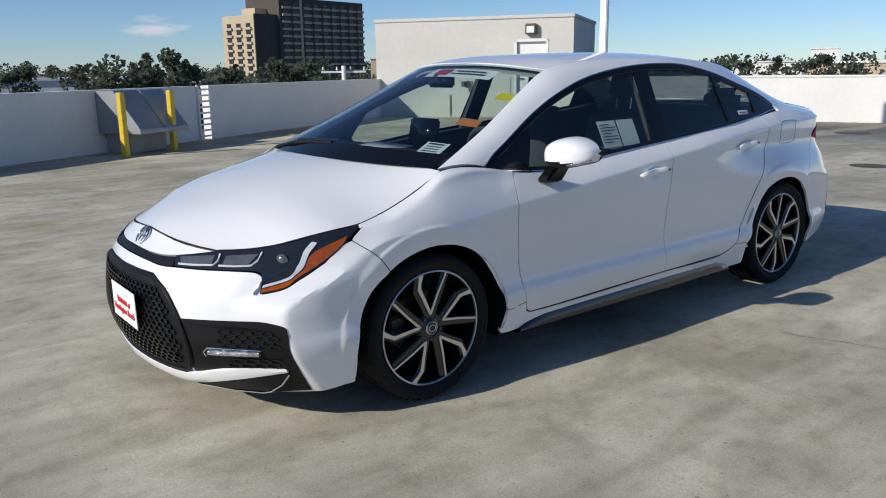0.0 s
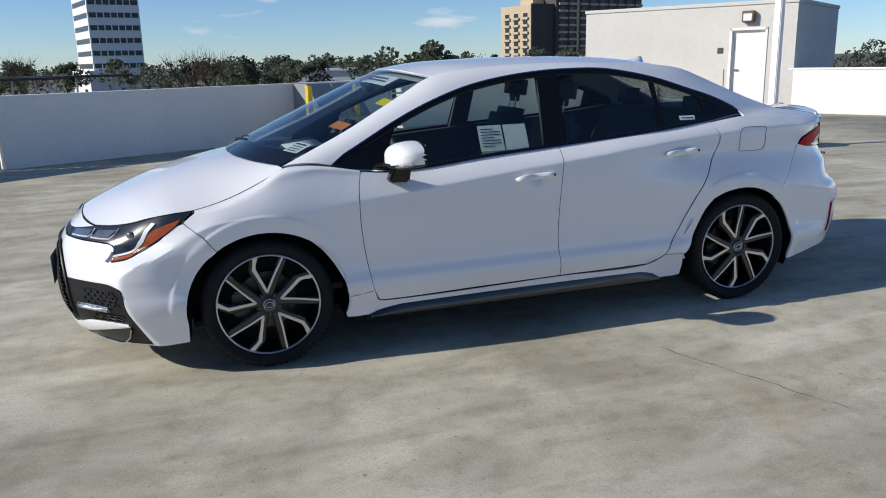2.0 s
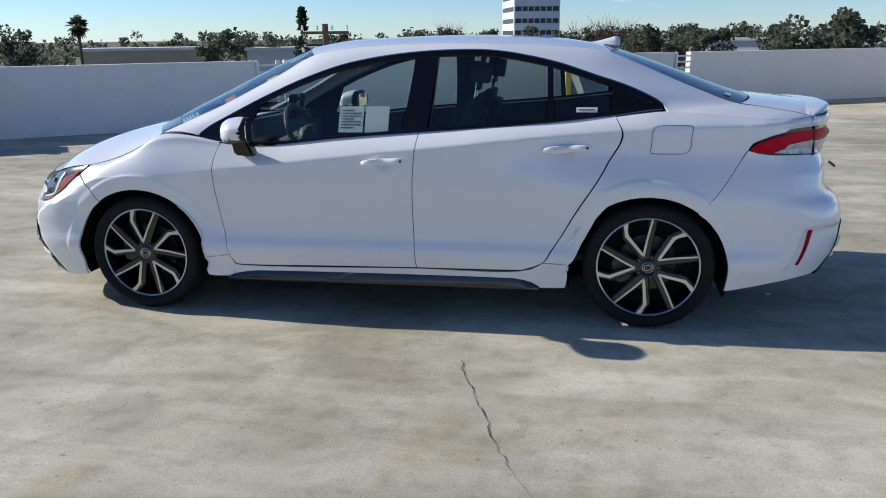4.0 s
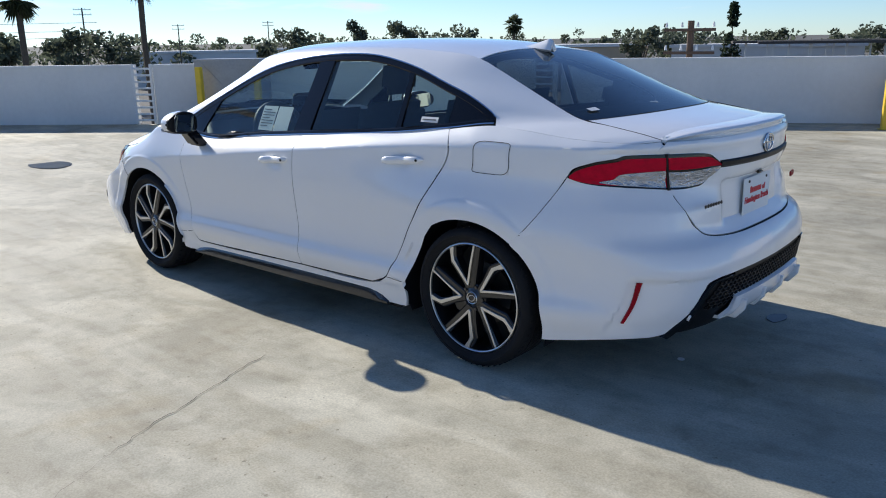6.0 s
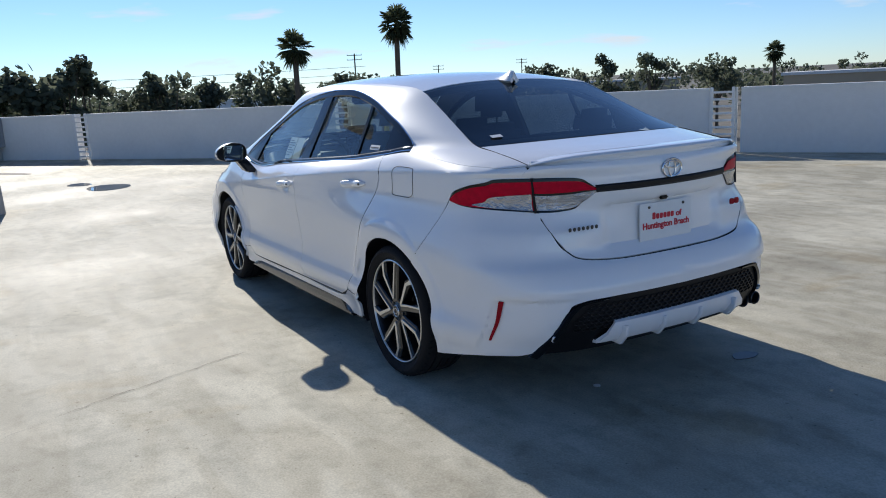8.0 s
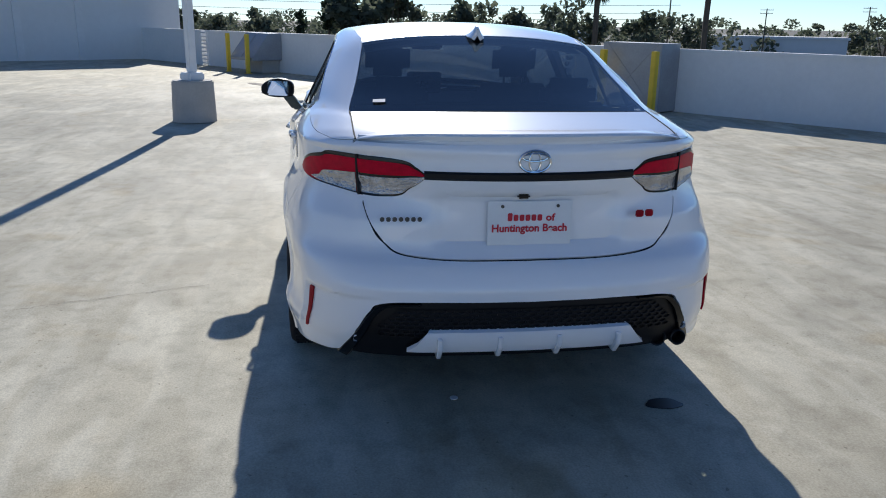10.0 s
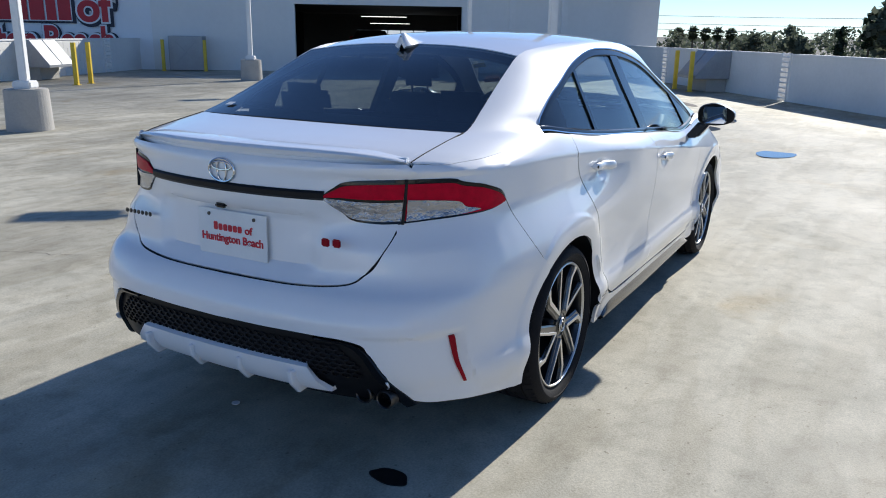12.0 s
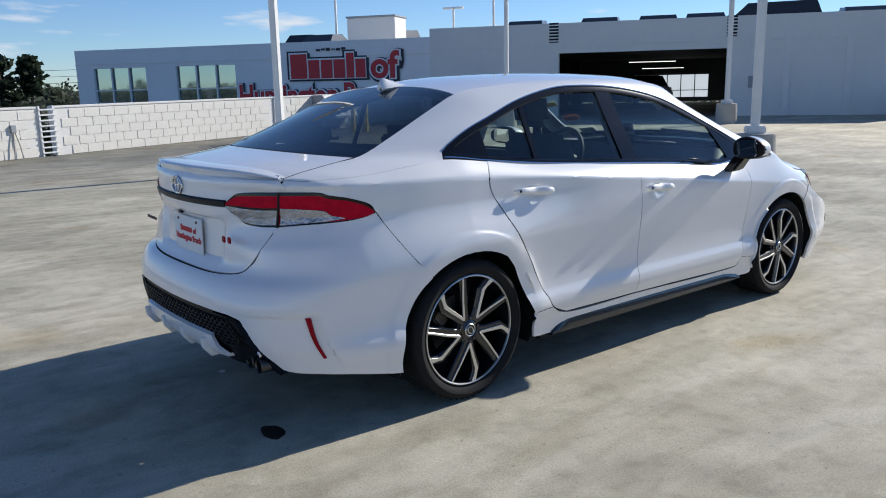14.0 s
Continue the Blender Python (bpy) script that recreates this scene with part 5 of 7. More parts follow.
def mirror_side(sy):
    """A rounded housing: white cap above, black shell below, the glass facing back, a foot on the door."""
    wing = new("door_mirror")
    wing.parent = car
    wing.empty_display_size = 0.1
    nu, nv, v, top, low = 36, 20, [], [], []
    for j in range(nv + 1):
        la = math.pi * (j / nv - 0.5)
        for i in range(nu):
            lo = 2 * math.pi * i / nu
            c, s = math.cos(lo), math.sin(lo)
            cx = math.copysign(abs(c) ** 0.66, c) * math.cos(la) ** 0.6
            cz = math.copysign(abs(s) ** 0.66, s) * math.cos(la) ** 0.6
            y = 1.000 + 0.108 * math.copysign(abs(math.sin(la)) ** 0.9, math.sin(la))
            x = 0.662 + 0.096 * cx - 0.30 * (y - 1.0)
            back = 0.612 - 0.14 * (y - 1.0)
            tip = max(0.0, (y - 0.975) / 0.133) ** 2
            z = 1.000 + (0.074 * (1 - 0.42 * tip) if cz > 0 else 0.056 * (1 - 0.15 * tip)) * cz + 0.05 * (y - 1.0) - 0.10 * max(0, x - 0.66)
            v.append(Vector((max(x, back), sy * y, z)))
    for j in range(nv):
        for i in range(nu):
            f = (j * nu + i, j * nu + (i + 1) % nu, (j + 1) * nu + (i + 1) % nu, (j + 1) * nu + i)
            c = sum((v[k] for k in f), Vector()) / 4
            back = c.x < 0.640 - 0.20 * (abs(c.y) - 1.0)
            (top if c.z > 0.968 and not back else low).append(f if sy < 0 else f[::-1])
    part("mirror_cap", mesh_of(v, top), M_PAINT, wing, "white mirror cap")
    part("mirror_shell", mesh_of(v, low), M_GRILLE, wing, "black mirror shell")
    part("indicator", tube([(0.748, sy * 0.95, 0.961), (0.742, sy * 0.99, 0.960), (0.728, sy * 1.04, 0.961), (0.694, sy * 1.088, 0.967), (0.666, sy * 1.104, 0.976)], 0.008, 8), M_CLEARLAMP, wing)
    gl = [[Vector((0.606 - 0.14 * (y - 1.0), sy * y, 1.003 + z + 0.05 * (y - 1.0))) for y in np.linspace(0.918, 1.078, 9)] for z in (-0.044, -0.03, 0.0, 0.03, 0.050)]
    for k, row in enumerate(gl):
        ins = 0.012 if k in (0, 4) else 0.0
        row[0].y += sy * (0.012 + ins)
        row[-1].y -= sy * (0.012 + ins)
    part("mirror_glass", mesh_of(*skin(gl, gap=0, fold=0.003, flip=sy > 0)), M_MIRROR, wing, "mirror glass")
    bm = prism([(0.635, 0.862), (0.745, 0.868), (0.725, 0.965), (0.640, 0.965)], 0.075, "Y")
    bmesh.ops.translate(bm, vec=(0, 0.835, 0), verts=bm.verts)
    for vv in bm.verts:
        vv.co.y = sy * (vv.co.y + (vv.co.z - 0.87) * 0.75)
    bmesh.ops.recalc_face_normals(bm, faces=bm.faces)
    bmesh.ops.bevel(bm, geom=list(bm.edges), offset=0.012, segments=2, affect="EDGES")
    part("mirror_foot", bm, M_GLOSSBLACK, wing, "black mirror foot")


mirror_side(1), mirror_side(-1)
fin = []
for k in range(15):
    f = k / 14
    x = -1.045 - 0.175 * f
    h = 0.062 * f ** 1.3 if f < 0.9 else 0.054 * (1 - (f - 0.9) / 0.1 * 0.25)
    zb = 1.395 - 0.13 * (f * 0.175)
    w = 0.030 * math.sin(math.pi * min(1, 0.15 + f * 0.62)) + 0.004
    fin.append([Vector((x, w * 1.25, zb)), Vector((x, w * 0.7, zb + h * 0.45)), Vector((x, w * 0.18, zb + h)), Vector((x, -w * 0.18, zb + h)), Vector((x, -w * 0.7, zb + h * 0.45)), Vector((x, -w * 1.25, zb))])
part("roof_fin", mesh_of(*skin(fin, gap=0, fold=0.02, flip=True), sharp=60), M_PAINT, car, "white shark-fin aerial")

# ---- rear lamps, diffuser, plate ----
def sub(grid, i0, i1, j0, j1):
    return [row[i0:i1 + 1] for row in grid[j0:j1 + 1]]


R = lambda *pts: [at_rear(y, z) for y, z in pts]
lamp_t = R((0.366, 0.945), (0.40, 0.970), (0.447, 0.992), (0.52, 0.998), (0.5965, 0.999))
lamp_b = R((0.366, 0.935), (0.42, 0.895), (0.482, 0.863), (0.54, 0.859), (0.5885, 0.861))
side_t = R((0.5995, 0.999), (0.66, 0.997), (0.705, 0.993)) + X([(-2.00, 0.985), (-1.92, 0.968), (-1.86, 0.945), (-1.816, 0.908)])
side_b = R((0.5915, 0.861), (0.65, 0.867), (0.70, 0.871)) + X([(-1.99, 0.874), (-1.92, 0.880), (-1.86, 0.890), (-1.816, 0.902)])
for low, high, n, lenses in ((lamp_b, lamp_t, 30, (("red_lens", 0, 30, 11, 18, M_REDLAMP), ("clear_lens", 1, 30, 1, 10, M_CLEARLAMP))), (side_b, side_t, 40, (("red_lens", 0, 39, 1, 18, M_REDLAMP),))):
    lg = coons(low, high, [low[0], high[0]], [low[-1], high[-1]], n, 20)
    tail_lamp = both("tail_lamp", skin(lay(lg, 0.002), gap=0, fold=0.02, flip=True), M_GLOSSBLACK, boot if n == 30 else car, "red and clear tail lamp in a black frame")
    for nm, i0, i1, j0, j1, mt in lenses:
        both(nm, skin(lay(sub(lg, i0, i1, j0, j1), 0.006), gap=0.001, fold=0.006, flip=True), mt, tail_lamp)
split = lay([R((0.5900, 0.858), (0.5945, 0.93), (0.5982, 1.001))], 0.005)[0]
for sy in (1, -1):
    part("lamp_split", tube([(q.x, sy * q.y, q.z) for q in split], 0.0055, 6), M_GRILLE, car)
cl_b = R((0.5965, 0.866), (0.66, 0.873), (0.70, 0.877)) + X([(-1.985, 0.882), (-1.94, 0.889)])
cl_t = R((0.600, 0.936), (0.66, 0.930), (0.71, 0.922)) + X([(-1.985, 0.904), (-1.94, 0.892)])
both("clear_lens", skin(lay(coons(cl_b, cl_t, [cl_b[0], cl_t[0]], [cl_b[-1], cl_t[-1]], 20, 6), 0.009), gap=0, fold=0.004, flip=True), M_CLEARLAMP, tail_lamp)
bs = [[body(at_rear(abs(y), z)[0], z) * 1.0 for y in np.linspace(0.375, 0, 20)] for z in (0.930, 0.938, 0.953, 0.960)]
for k, row in enumerate(bs):
    for q in row:
        q.x -= 0.010 if k in (1, 2) else 0.002
part("boot_strip", mesh_of(*skin(full(bs), gap=0, fold=0.01)), M_GRILLE, boot, "black trim strip")

dif_t = [at_rear(0.676, 0.306), at_rear(0.608, 0.413), at_rear(0.564, 0.482), at_rear(0.532, 0.510), at_rear(0.48, 0.520), at_rear(0.40, 0.522), at_rear(0.2, 0.520), (1.0, 0.518)]
dif_b = [at_rear(0.672, 0.298), at_rear(0.60, 0.292), at_rear(0.4, 0.29), at_rear(0.2, 0.29), (1.0, 0.29)]
dg = lay(coons(dif_b, dif_t, [dif_b[0], dif_t[0]], [dif_b[-1], dif_t[-1]], 40, 12), -0.012)
diffuser = part("diffuser", mesh_of(*skin(full(dg), gap=0, fold=0.03)), M_GRILLE, car, "black rear diffuser")


edge_l = [[], [], [], []]
for f in np.linspace(0, 1, 24):
    y, z = spline([(0.682, 0.292), (0.612, 0.408), (0.566, 0.480), (0.530, 0.508), (0.47, 0.517), (0.40, 0.519)])(f)
    wide = 0.042 * (1 - 0.75 * f)
    for row, (dy, dz, out) in zip(edge_l, ((0.0, 0.0, -0.004), (-0.003, 0.0, 0.005), (-wide * 0.8, -wide * 0.35, 0.002), (-wide, -wide * 0.45, -0.012))):
        q = body(*at_rear(y + dy, z + dz))
        row.append(Vector((q.x - out, q.y, q.z)))
both("diffuser_edge", skin(edge_l, gap=0, fold=0.01, flip=True), M_GLOSSBLACK, diffuser, "gloss black diffuser edge")


def honeycomb(inside, y0, y1, z0, z1, place, ph=0.030, pv=0.0165):
    """A plate of flat six-sided holes over the places that pass the test."""
    verts, faces, row, z = [], [], 0, z0
    while z < z1:
        y = y0 + (ph / 2 if row % 2 else 0)
        while y < y1:
            hexa = [(y + ph * 0.5 * c, z + pv * 0.66 * s) for c, s in ((1.0, 0.5), (0, 1.0), (-1.0, 0.5), (-1.0, -0.5), (0, -1.0), (1.0, -0.5))]
            if all(inside(a, b) for a, b in hexa):
                n = len(verts)
                verts += [place(a, b, 0.006) for a, b in hexa] + [place(y + (a - y) * 0.74, z + (b - z) * 0.74, 0.005) for a, b in hexa] + [place(y + (a - y) * 0.70, z + (b - z) * 0.70, -0.004) for a, b in hexa]
                for k in range(6):
                    m = (k + 1) % 6
                    faces += [(n + k, n + m, n + 6 + m, n + 6 + k), (n + 6 + k, n + 6 + m, n + 12 + m, n + 12 + k)]
            y += ph
        row, z = row + 1, z + pv
    return mesh_of(verts, faces, False)


def place_rear(y, z, out):
    q = body(at_rear(abs(y), z)[0], z)
    return Vector((q.x + 0.012 - out, math.copysign(q.y, y), z))


edge_y = keyed((0.36, 0.605), (0.40, 0.580), (0.44, 0.555), (0.478, 0.535), (0.515, 0.48))
part("honeycomb_mesh", honeycomb(lambda y, z: abs(y) < edge_y(z) - 0.008 and 0.385 < z < 0.513, -0.68, 0.68, 0.385, 0.512, place_rear, 0.034, 0.0150), M_GRILLE, diffuser)
lip = [[], [], [], [], []]
for k in range(31):
    y = 1 - 2 * k / 30
    for j, (w, z, dx) in enumerate(((0.360, 0.424, 0.004), (0.370, 0.417, -0.016), (0.405, 0.372, -0.014), (0.440, 0.334, 0.012), (0.436, 0.329, 0.05))):
        q = body(at_rear(abs(y) * w, 0.40)[0], 0.40)
        lip[j].append(Vector((q.x + dx + 0.03 * max(0, abs(y) - 0.9), y * w, z)))
lip_ob = part("lower_lip", mesh_of(*skin(lip, gap=0, fold=0.015, flip=True)), M_PAINT, car, "white lower lip with fins")
for y in (0.33, 0.115, -0.10, -0.32):
    bm = prism([(-2.396, 0.402), (-2.390, 0.357), (-2.352, 0.312), (-2.24, 0.317), (-2.24, 0.382)], 0.018, "Y")
    bmesh.ops.translate(bm, vec=(0, y - 0.011, 0), verts=bm.verts)
    bmesh.ops.bevel(bm, geom=list(bm.edges), offset=0.004, segments=1, affect="EDGES")
    part("fin", bm, M_PAINT, lip_ob)


def lathe(profile, seg=48, axis="Y"):
    """Turns (r, a) pairs round an axis."""
    verts, faces, n = [], [], len(profile)
    for k in range(seg):
        c, s = math.cos(2 * math.pi * k / seg), math.sin(2 * math.pi * k / seg)
        verts += [(r * c, a, r * s) if axis == "Y" else (a, r * c, r * s) for r, a in profile]
    for k in range(seg):
        m = (k + 1) % seg
        for i in range(n - 1):
            faces.append((k * n + i, m * n + i, m * n + i + 1, k * n + i + 1))
    return verts, faces


for y in (-0.525, -0.605):
    v, f = lathe([(0.025, 0.10), (0.025, 0.0), (0.028, -0.004), (0.031, 0.0), (0.032, 0.12)], 28, "X")
    ex = part("exhaust_tip", mesh_of([(a - 2.275, b + y, c + 0.322) for a, b, c in v], f), M_DISC, car, "round dark steel exhaust tip")
    part("exhaust_bore", cyl_bm(0.025, 0.025, 0.01, (-2.22, y, 0.322), 20, axis="X"), M_DARK, ex)
rg = coons(X([(-2.072, 0.356), (-2.086, 0.356)]), X([(-2.120, 0.527), (-2.146, 0.527)]), X([(-2.072, 0.356), (-2.120, 0.527)]), X([(-2.086, 0.356), (-2.146, 0.527)]), 4, 12)
rg = lay(rg, 0.006)
for row in rg:
    for q in row[:-1]:
        q.x += 0.4 * (row[-1].x - q.x)
both("reflector", skin(rg, gap=0, fold=0.01), M_REFLECTOR, car, "red rear reflector strip")


def lettering(parent, material, text, height, width, at, facing):
    """Raised words fitted to a width, read along -y (facing -1) or +y (facing +1)."""
    return part("word", word_mesh(text, 0.026, lambda f, up, out: (at[0] + facing * out, at[1] + facing * (f - 0.5) * width, at[2] + up * height)), material, parent)


def bars(parent, material, specs, x, thick, face):
    """Plain bars standing for lettering: (y, z, width, height)."""
    for y, z, w, h in specs:
        part("text_bar", box_bm(thick, w, h, (x, y, z), bevel=min(w, h) * 0.15), material, parent)


plate = part("rear_plate", box_bm(0.004, 0.305, 0.156, (-2.284, 0, 0.700), bevel=0.0015), M_PAPER, car, "white dealer plate with red bars")
words = [(0.072 - i * 0.0215, 0.786, 0.0165, 0.022 + 0.006 * (i == 0)) for i in range(6)]
bars(plate, M_INKRED, words, -2.287, 0.0025, -1)
lettering(plate, M_INKRED, "of", 0.024, 0.034, (-2.2872, -0.075, 0.786), -1)
lettering(plate, M_INKRED, "Huntington Beach", 0.026, 0.272, (-2.2872, 0.0, 0.748), -1)
for y in (0.10, -0.10):
    part("plate_screw", cyl_bm(0.006, 0.006, 0.004, (-2.290, y, 0.838), 10, axis="X"), M_IRON, plate)
part("lid_release", box_bm(0.02, 0.045, 0.016, (-2.300, 0.03, 0.868), bevel=0.006), M_GLOSSBLACK, boot)


def ring(rx, rz, r, x, y, z, tilt=0.0, n=40):
    return tube([(x + math.sin(radians(tilt)) * rz * math.sin(2 * math.pi * k / n), y + rx * math.cos(2 * math.pi * k / n), z + rz * math.sin(2 * math.pi * k / n)) for k in range(n + 1)], r, 8)


emb = part("rear_emblem", ring(0.055, 0.037, 0.0045, -2.318, 0, 0.998), M_CHROME, boot, "oval chrome emblem")
part("inner_ring", ring(0.020, 0.034, 0.0035, -2.318, 0, 0.998), M_CHROME, emb)
part("inner_ring", ring(0.044, 0.013, 0.0035, -2.318, 0, 1.012), M_CHROME, emb)
for i in range(7):
    part("badge_bar", box_bm(0.006, 0.0155, 0.016, (-2.287 + 0.0015 * (6 - i), 0.520 - i * 0.0215, 0.790), bevel=0.003), M_DISC, boot, "small dark chrome badge bar")
for i in range(2):
    part("badge_bar", box_bm(0.006, 0.030, 0.026, (-2.297 + 0.006 * i, -0.400 - i * 0.038, 0.795), bevel=0.004), M_REFLECTOR, boot, "small dark red badge bar")

# ---- nose: strip, headlamps, grilles ----
F = lambda *pts: [at_front(y, z) for y, z in pts]
edge_n = F((0.478, 0.711), (0.383, 0.719), (0.194, 0.735), (0.09, 0.744)) + [(0.0, 0.747)]
strip_n = F((0.470, 0.708), (0.408, 0.700), (0.319, 0.688), (0.255, 0.682), (0.15, 0.680)) + [(0.0, 0.683)]
ng = lay(coons(strip_n, edge_n, [strip_n[0], edge_n[0]], [strip_n[-1], edge_n[-1]], 24, 8))
part("nose_panel", mesh_of(*skin(full(ng), gap=0.001, fold=0.02, flip=True)), M_PAINT, car)
emb = part("front_emblem", ring(0.050, 0.034, 0.0045, 2.209, 0, 0.716, -46), M_CHROME, car, "oval chrome emblem")
part("inner_ring", ring(0.018, 0.031, 0.0035, 2.209, 0, 0.716, -46), M_CHROME, emb)
part("inner_ring", ring(0.040, 0.012, 0.0035, 2.199, 0, 0.727, -46), M_CHROME, emb)
low_n = F((0.345, 0.656), (0.299, 0.652), (0.17, 0.656)) + [(0.0, 0.660)]
top_n = F((0.328, 0.686), (0.255, 0.680), (0.15, 0.678)) + [(0.0, 0.681)]
ns = lay(coons(low_n, top_n, [low_n[0], top_n[0]], [low_n[-1], top_n[-1]], 20, 6), -0.006)
part("nose_strip", mesh_of(*skin(full(ns), gap=0, fold=0.02, flip=True)), M_GRILLE, car, "black strip between the headlamps")
step_h = F((0.664, 0.648), (0.650, 0.690), (0.632, 0.735))
hl_t, hl_b = F((0.330, 0.687), (0.408, 0.701), (0.481, 0.714), (0.556, 0.720), (0.632, 0.735)), F((0.362, 0.655), (0.481, 0.656), (0.595, 0.656), (0.640, 0.655), (0.664, 0.648))
hg = coons(hl_b, hl_t, [hl_b[0], hl_t[0]], step_h, 40, 12)
hl = both("headlamp", skin(lay(hg, 0.001), gap=0, fold=0.010), M_LAMPBASE, car, "slim headlamp with an amber strip")
ho_t = F((0.632, 0.735)) + X([(1.836, 0.765), (1.742, 0.784), (1.650, 0.795)])
ho_b = F((0.687, 0.574), (0.725, 0.585)) + X([(1.893, 0.622), (1.811, 0.671), (1.719, 0.740), (1.658, 0.788)])
hg = coons(ho_b, ho_t, F((0.687, 0.574), (0.679, 0.598), (0.672, 0.622)) + step_h, [ho_b[-1], ho_t[-1]], 40, 24)
both("lamp_corner", skin(lay(hg, 0.001), gap=0, fold=0.010), M_LAMPBASE, hl)


def inlay(name, low, high, material, out=0.004, nu=24, nv=4):
    return both(name, skin(lay(coons(low, high, [low[0], high[0]], [low[-1], high[-1]], nu, nv), out), gap=0, fold=0.004), material, hl)


inlay("amber_lens", F((0.688, 0.578), (0.728, 0.589)) + X([(1.893, 0.627), (1.811, 0.676), (1.722, 0.743)]), F((0.683, 0.590), (0.722, 0.607)) + X([(1.880, 0.650), (1.826, 0.716), (1.703, 0.764)]), M_AMBER)
inlay("light_guide", F((0.683, 0.593), (0.722, 0.611)) + X([(1.884, 0.652), (1.836, 0.722), (1.812, 0.745)]), F((0.6805, 0.604), (0.7155, 0.622)) + X([(1.892, 0.668), (1.851, 0.728), (1.827, 0.749)]), M_GUIDE, 0.006)
inlay("lamp_module", F((0.385, 0.664), (0.500, 0.675)), F((0.356, 0.686), (0.486, 0.700)), M_LAMPGREY, 0.003, 10)
inlay("lamp_module", F((0.540, 0.671), (0.615, 0.676)), F((0.524, 0.700), (0.618, 0.709)), M_LAMPGREY, 0.003, 10)
for pts in (((0.375, 0.662), (0.44, 0.664), (0.510, 0.668), (0.517, 0.682), (0.505, 0.702)), ((0.530, 0.667), (0.58, 0.667), (0.625, 0.670), (0.635, 0.688), (0.628, 0.712))):
    both("module_rim", (lambda rows: skin(rows, gap=0, fold=0.006))([[q + Vector((0, 0, d)) for q in lay([F(*pts)], 0.005)[0]] for d in (-0.0035, 0.0035)]), M_GUIDE, hl)
pc = body(*at_front(0.692, 0.690))
v, f = lathe([(0.024, 0.0), (0.023, 0.005), (0.019, 0.004), (0.017, 0.007), (0.010, 0.0105), (0.001, 0.012)], 24, "X")
both("projector_lens", ([(Matrix.Rotation(radians(38), 4, "Z") @ Vector(a)) + pc + Vector((-0.004, -0.002, 0)) for a in v], f), M_LAMPGREY, hl)


def place_front(y, z, out):
    u = at_front(abs(y), z)[0]
    q = body(u, z)
    a = outline(u + 0.004) - outline(max(0, u - 0.004))
    n = Vector((a[1], -a[0], 0)).normalized()
    return Vector((q.x + n.x * out, math.copysign(1, y) * (q.y + n.y * out), z))


gr_edge = keyed((0.240, 0.415), (0.27, 0.455), (0.30, 0.472), (0.35, 0.485), (0.437, 0.462), (0.508, 0.420), (0.572, 0.358), (0.612, 0.270))
gz = np.linspace(0.240, 0.612, 20)
base = [[place_front(y * gr_edge(z), z, 0.003) for y in np.linspace(1, -1, 33)] for z in gz]
grille = part("grille", mesh_of(*skin(base, gap=0, fold=0.02, flip=True)), M_GRILLE, car, "black honeycomb front grille")
part("honeycomb_mesh", honeycomb(lambda y, z: abs(y) < gr_edge(z) - 0.028 and 0.262 < z < 0.592, -0.52, 0.52, 0.262, 0.596, lambda y, z, o: place_front(y, z, o + 0.005), 0.036, 0.019), M_GLOSSBLACK, grille)
rim_pts = [place_front(gr_edge(z), z, 0.004) for z in gz] + [place_front(y * gr_edge(0.612), 0.612, 0.004) for y in np.linspace(0.95, -0.95, 16)] + [place_front(-gr_edge(z), z, 0.004) for z in gz[::-1]] + [place_front(y * gr_edge(0.240), 0.240, 0.004) for y in np.linspace(-0.95, 1, 16)]
part("grille_frame", tube(rim_pts, 0.010, 8), M_GRILLE, grille)
bz_t = F((0.445, 0.470), (0.537, 0.475), (0.646, 0.477), (0.732, 0.480), (0.780, 0.473), (0.802, 0.440))
bz_b = F((0.455, 0.235), (0.575, 0.182), (0.68, 0.170), (0.768, 0.176))
bg = coons(bz_b, bz_t, [bz_b[0]] + F((0.470, 0.298), (0.471, 0.41)) + [bz_t[0]], [bz_b[-1]] + X([(1.938, 0.279), (1.977, 0.371)]) + [bz_t[-1]], 40, 30)
bezel = both("fog_bezel", skin(lay(bg, 0.003), gap=0, fold=0.012), M_GRILLE, car, "black bumper corner insert")
for side, bz in zip((1, -1), bezel):
    for z0, z1 in ((0.288, 0.342), (0.370, 0.456)):
        part("honeycomb_mesh", honeycomb(lambda y, z: z0 < z < z1 and 0.575 + (0.46 - z) * 0.2 < y * side < 0.788 - (0.45 - z) * 0.06, -0.80, 0.80, z0 + 0.012, z1, lambda y, z, o: place_front(y, z, o + 0.002), 0.034, 0.018), M_GLOSSBLACK, bz)
    fog = part("fog_lamp", tube([place_front(side * y, 0.352, 0.006) for y in np.linspace(0.560, 0.712, 8)], 0.013, 10), M_CLEARLAMP, bz, "slim clear fog lamp")
    part("fog_rim", tube([place_front(side * y, z, 0.012) for y, z in ((0.55, 0.334), (0.545, 0.352), (0.56, 0.370), (0.63, 0.371), (0.722, 0.368))], 0.0025, 6), M_CHROME, fog)
    part("trim_line", tube([place_front(side * y, z, 0.004) for y, z in ((0.47, 0.458), (0.56, 0.453), (0.66, 0.452), (0.74, 0.446))], 0.003, 6), M_GLOSSBLACK, bz)
lip_t = keyed((0, 0.240), (0.30, 0.242), (0.453, 0.246), (0.58, 0.280), (0.666, 0.287), (0.76, 0.284))
lip_b = keyed((0, 0.176), (0.30, 0.170), (0.416, 0.182), (0.59, 0.223), (0.76, 0.268))
lp_rows = []
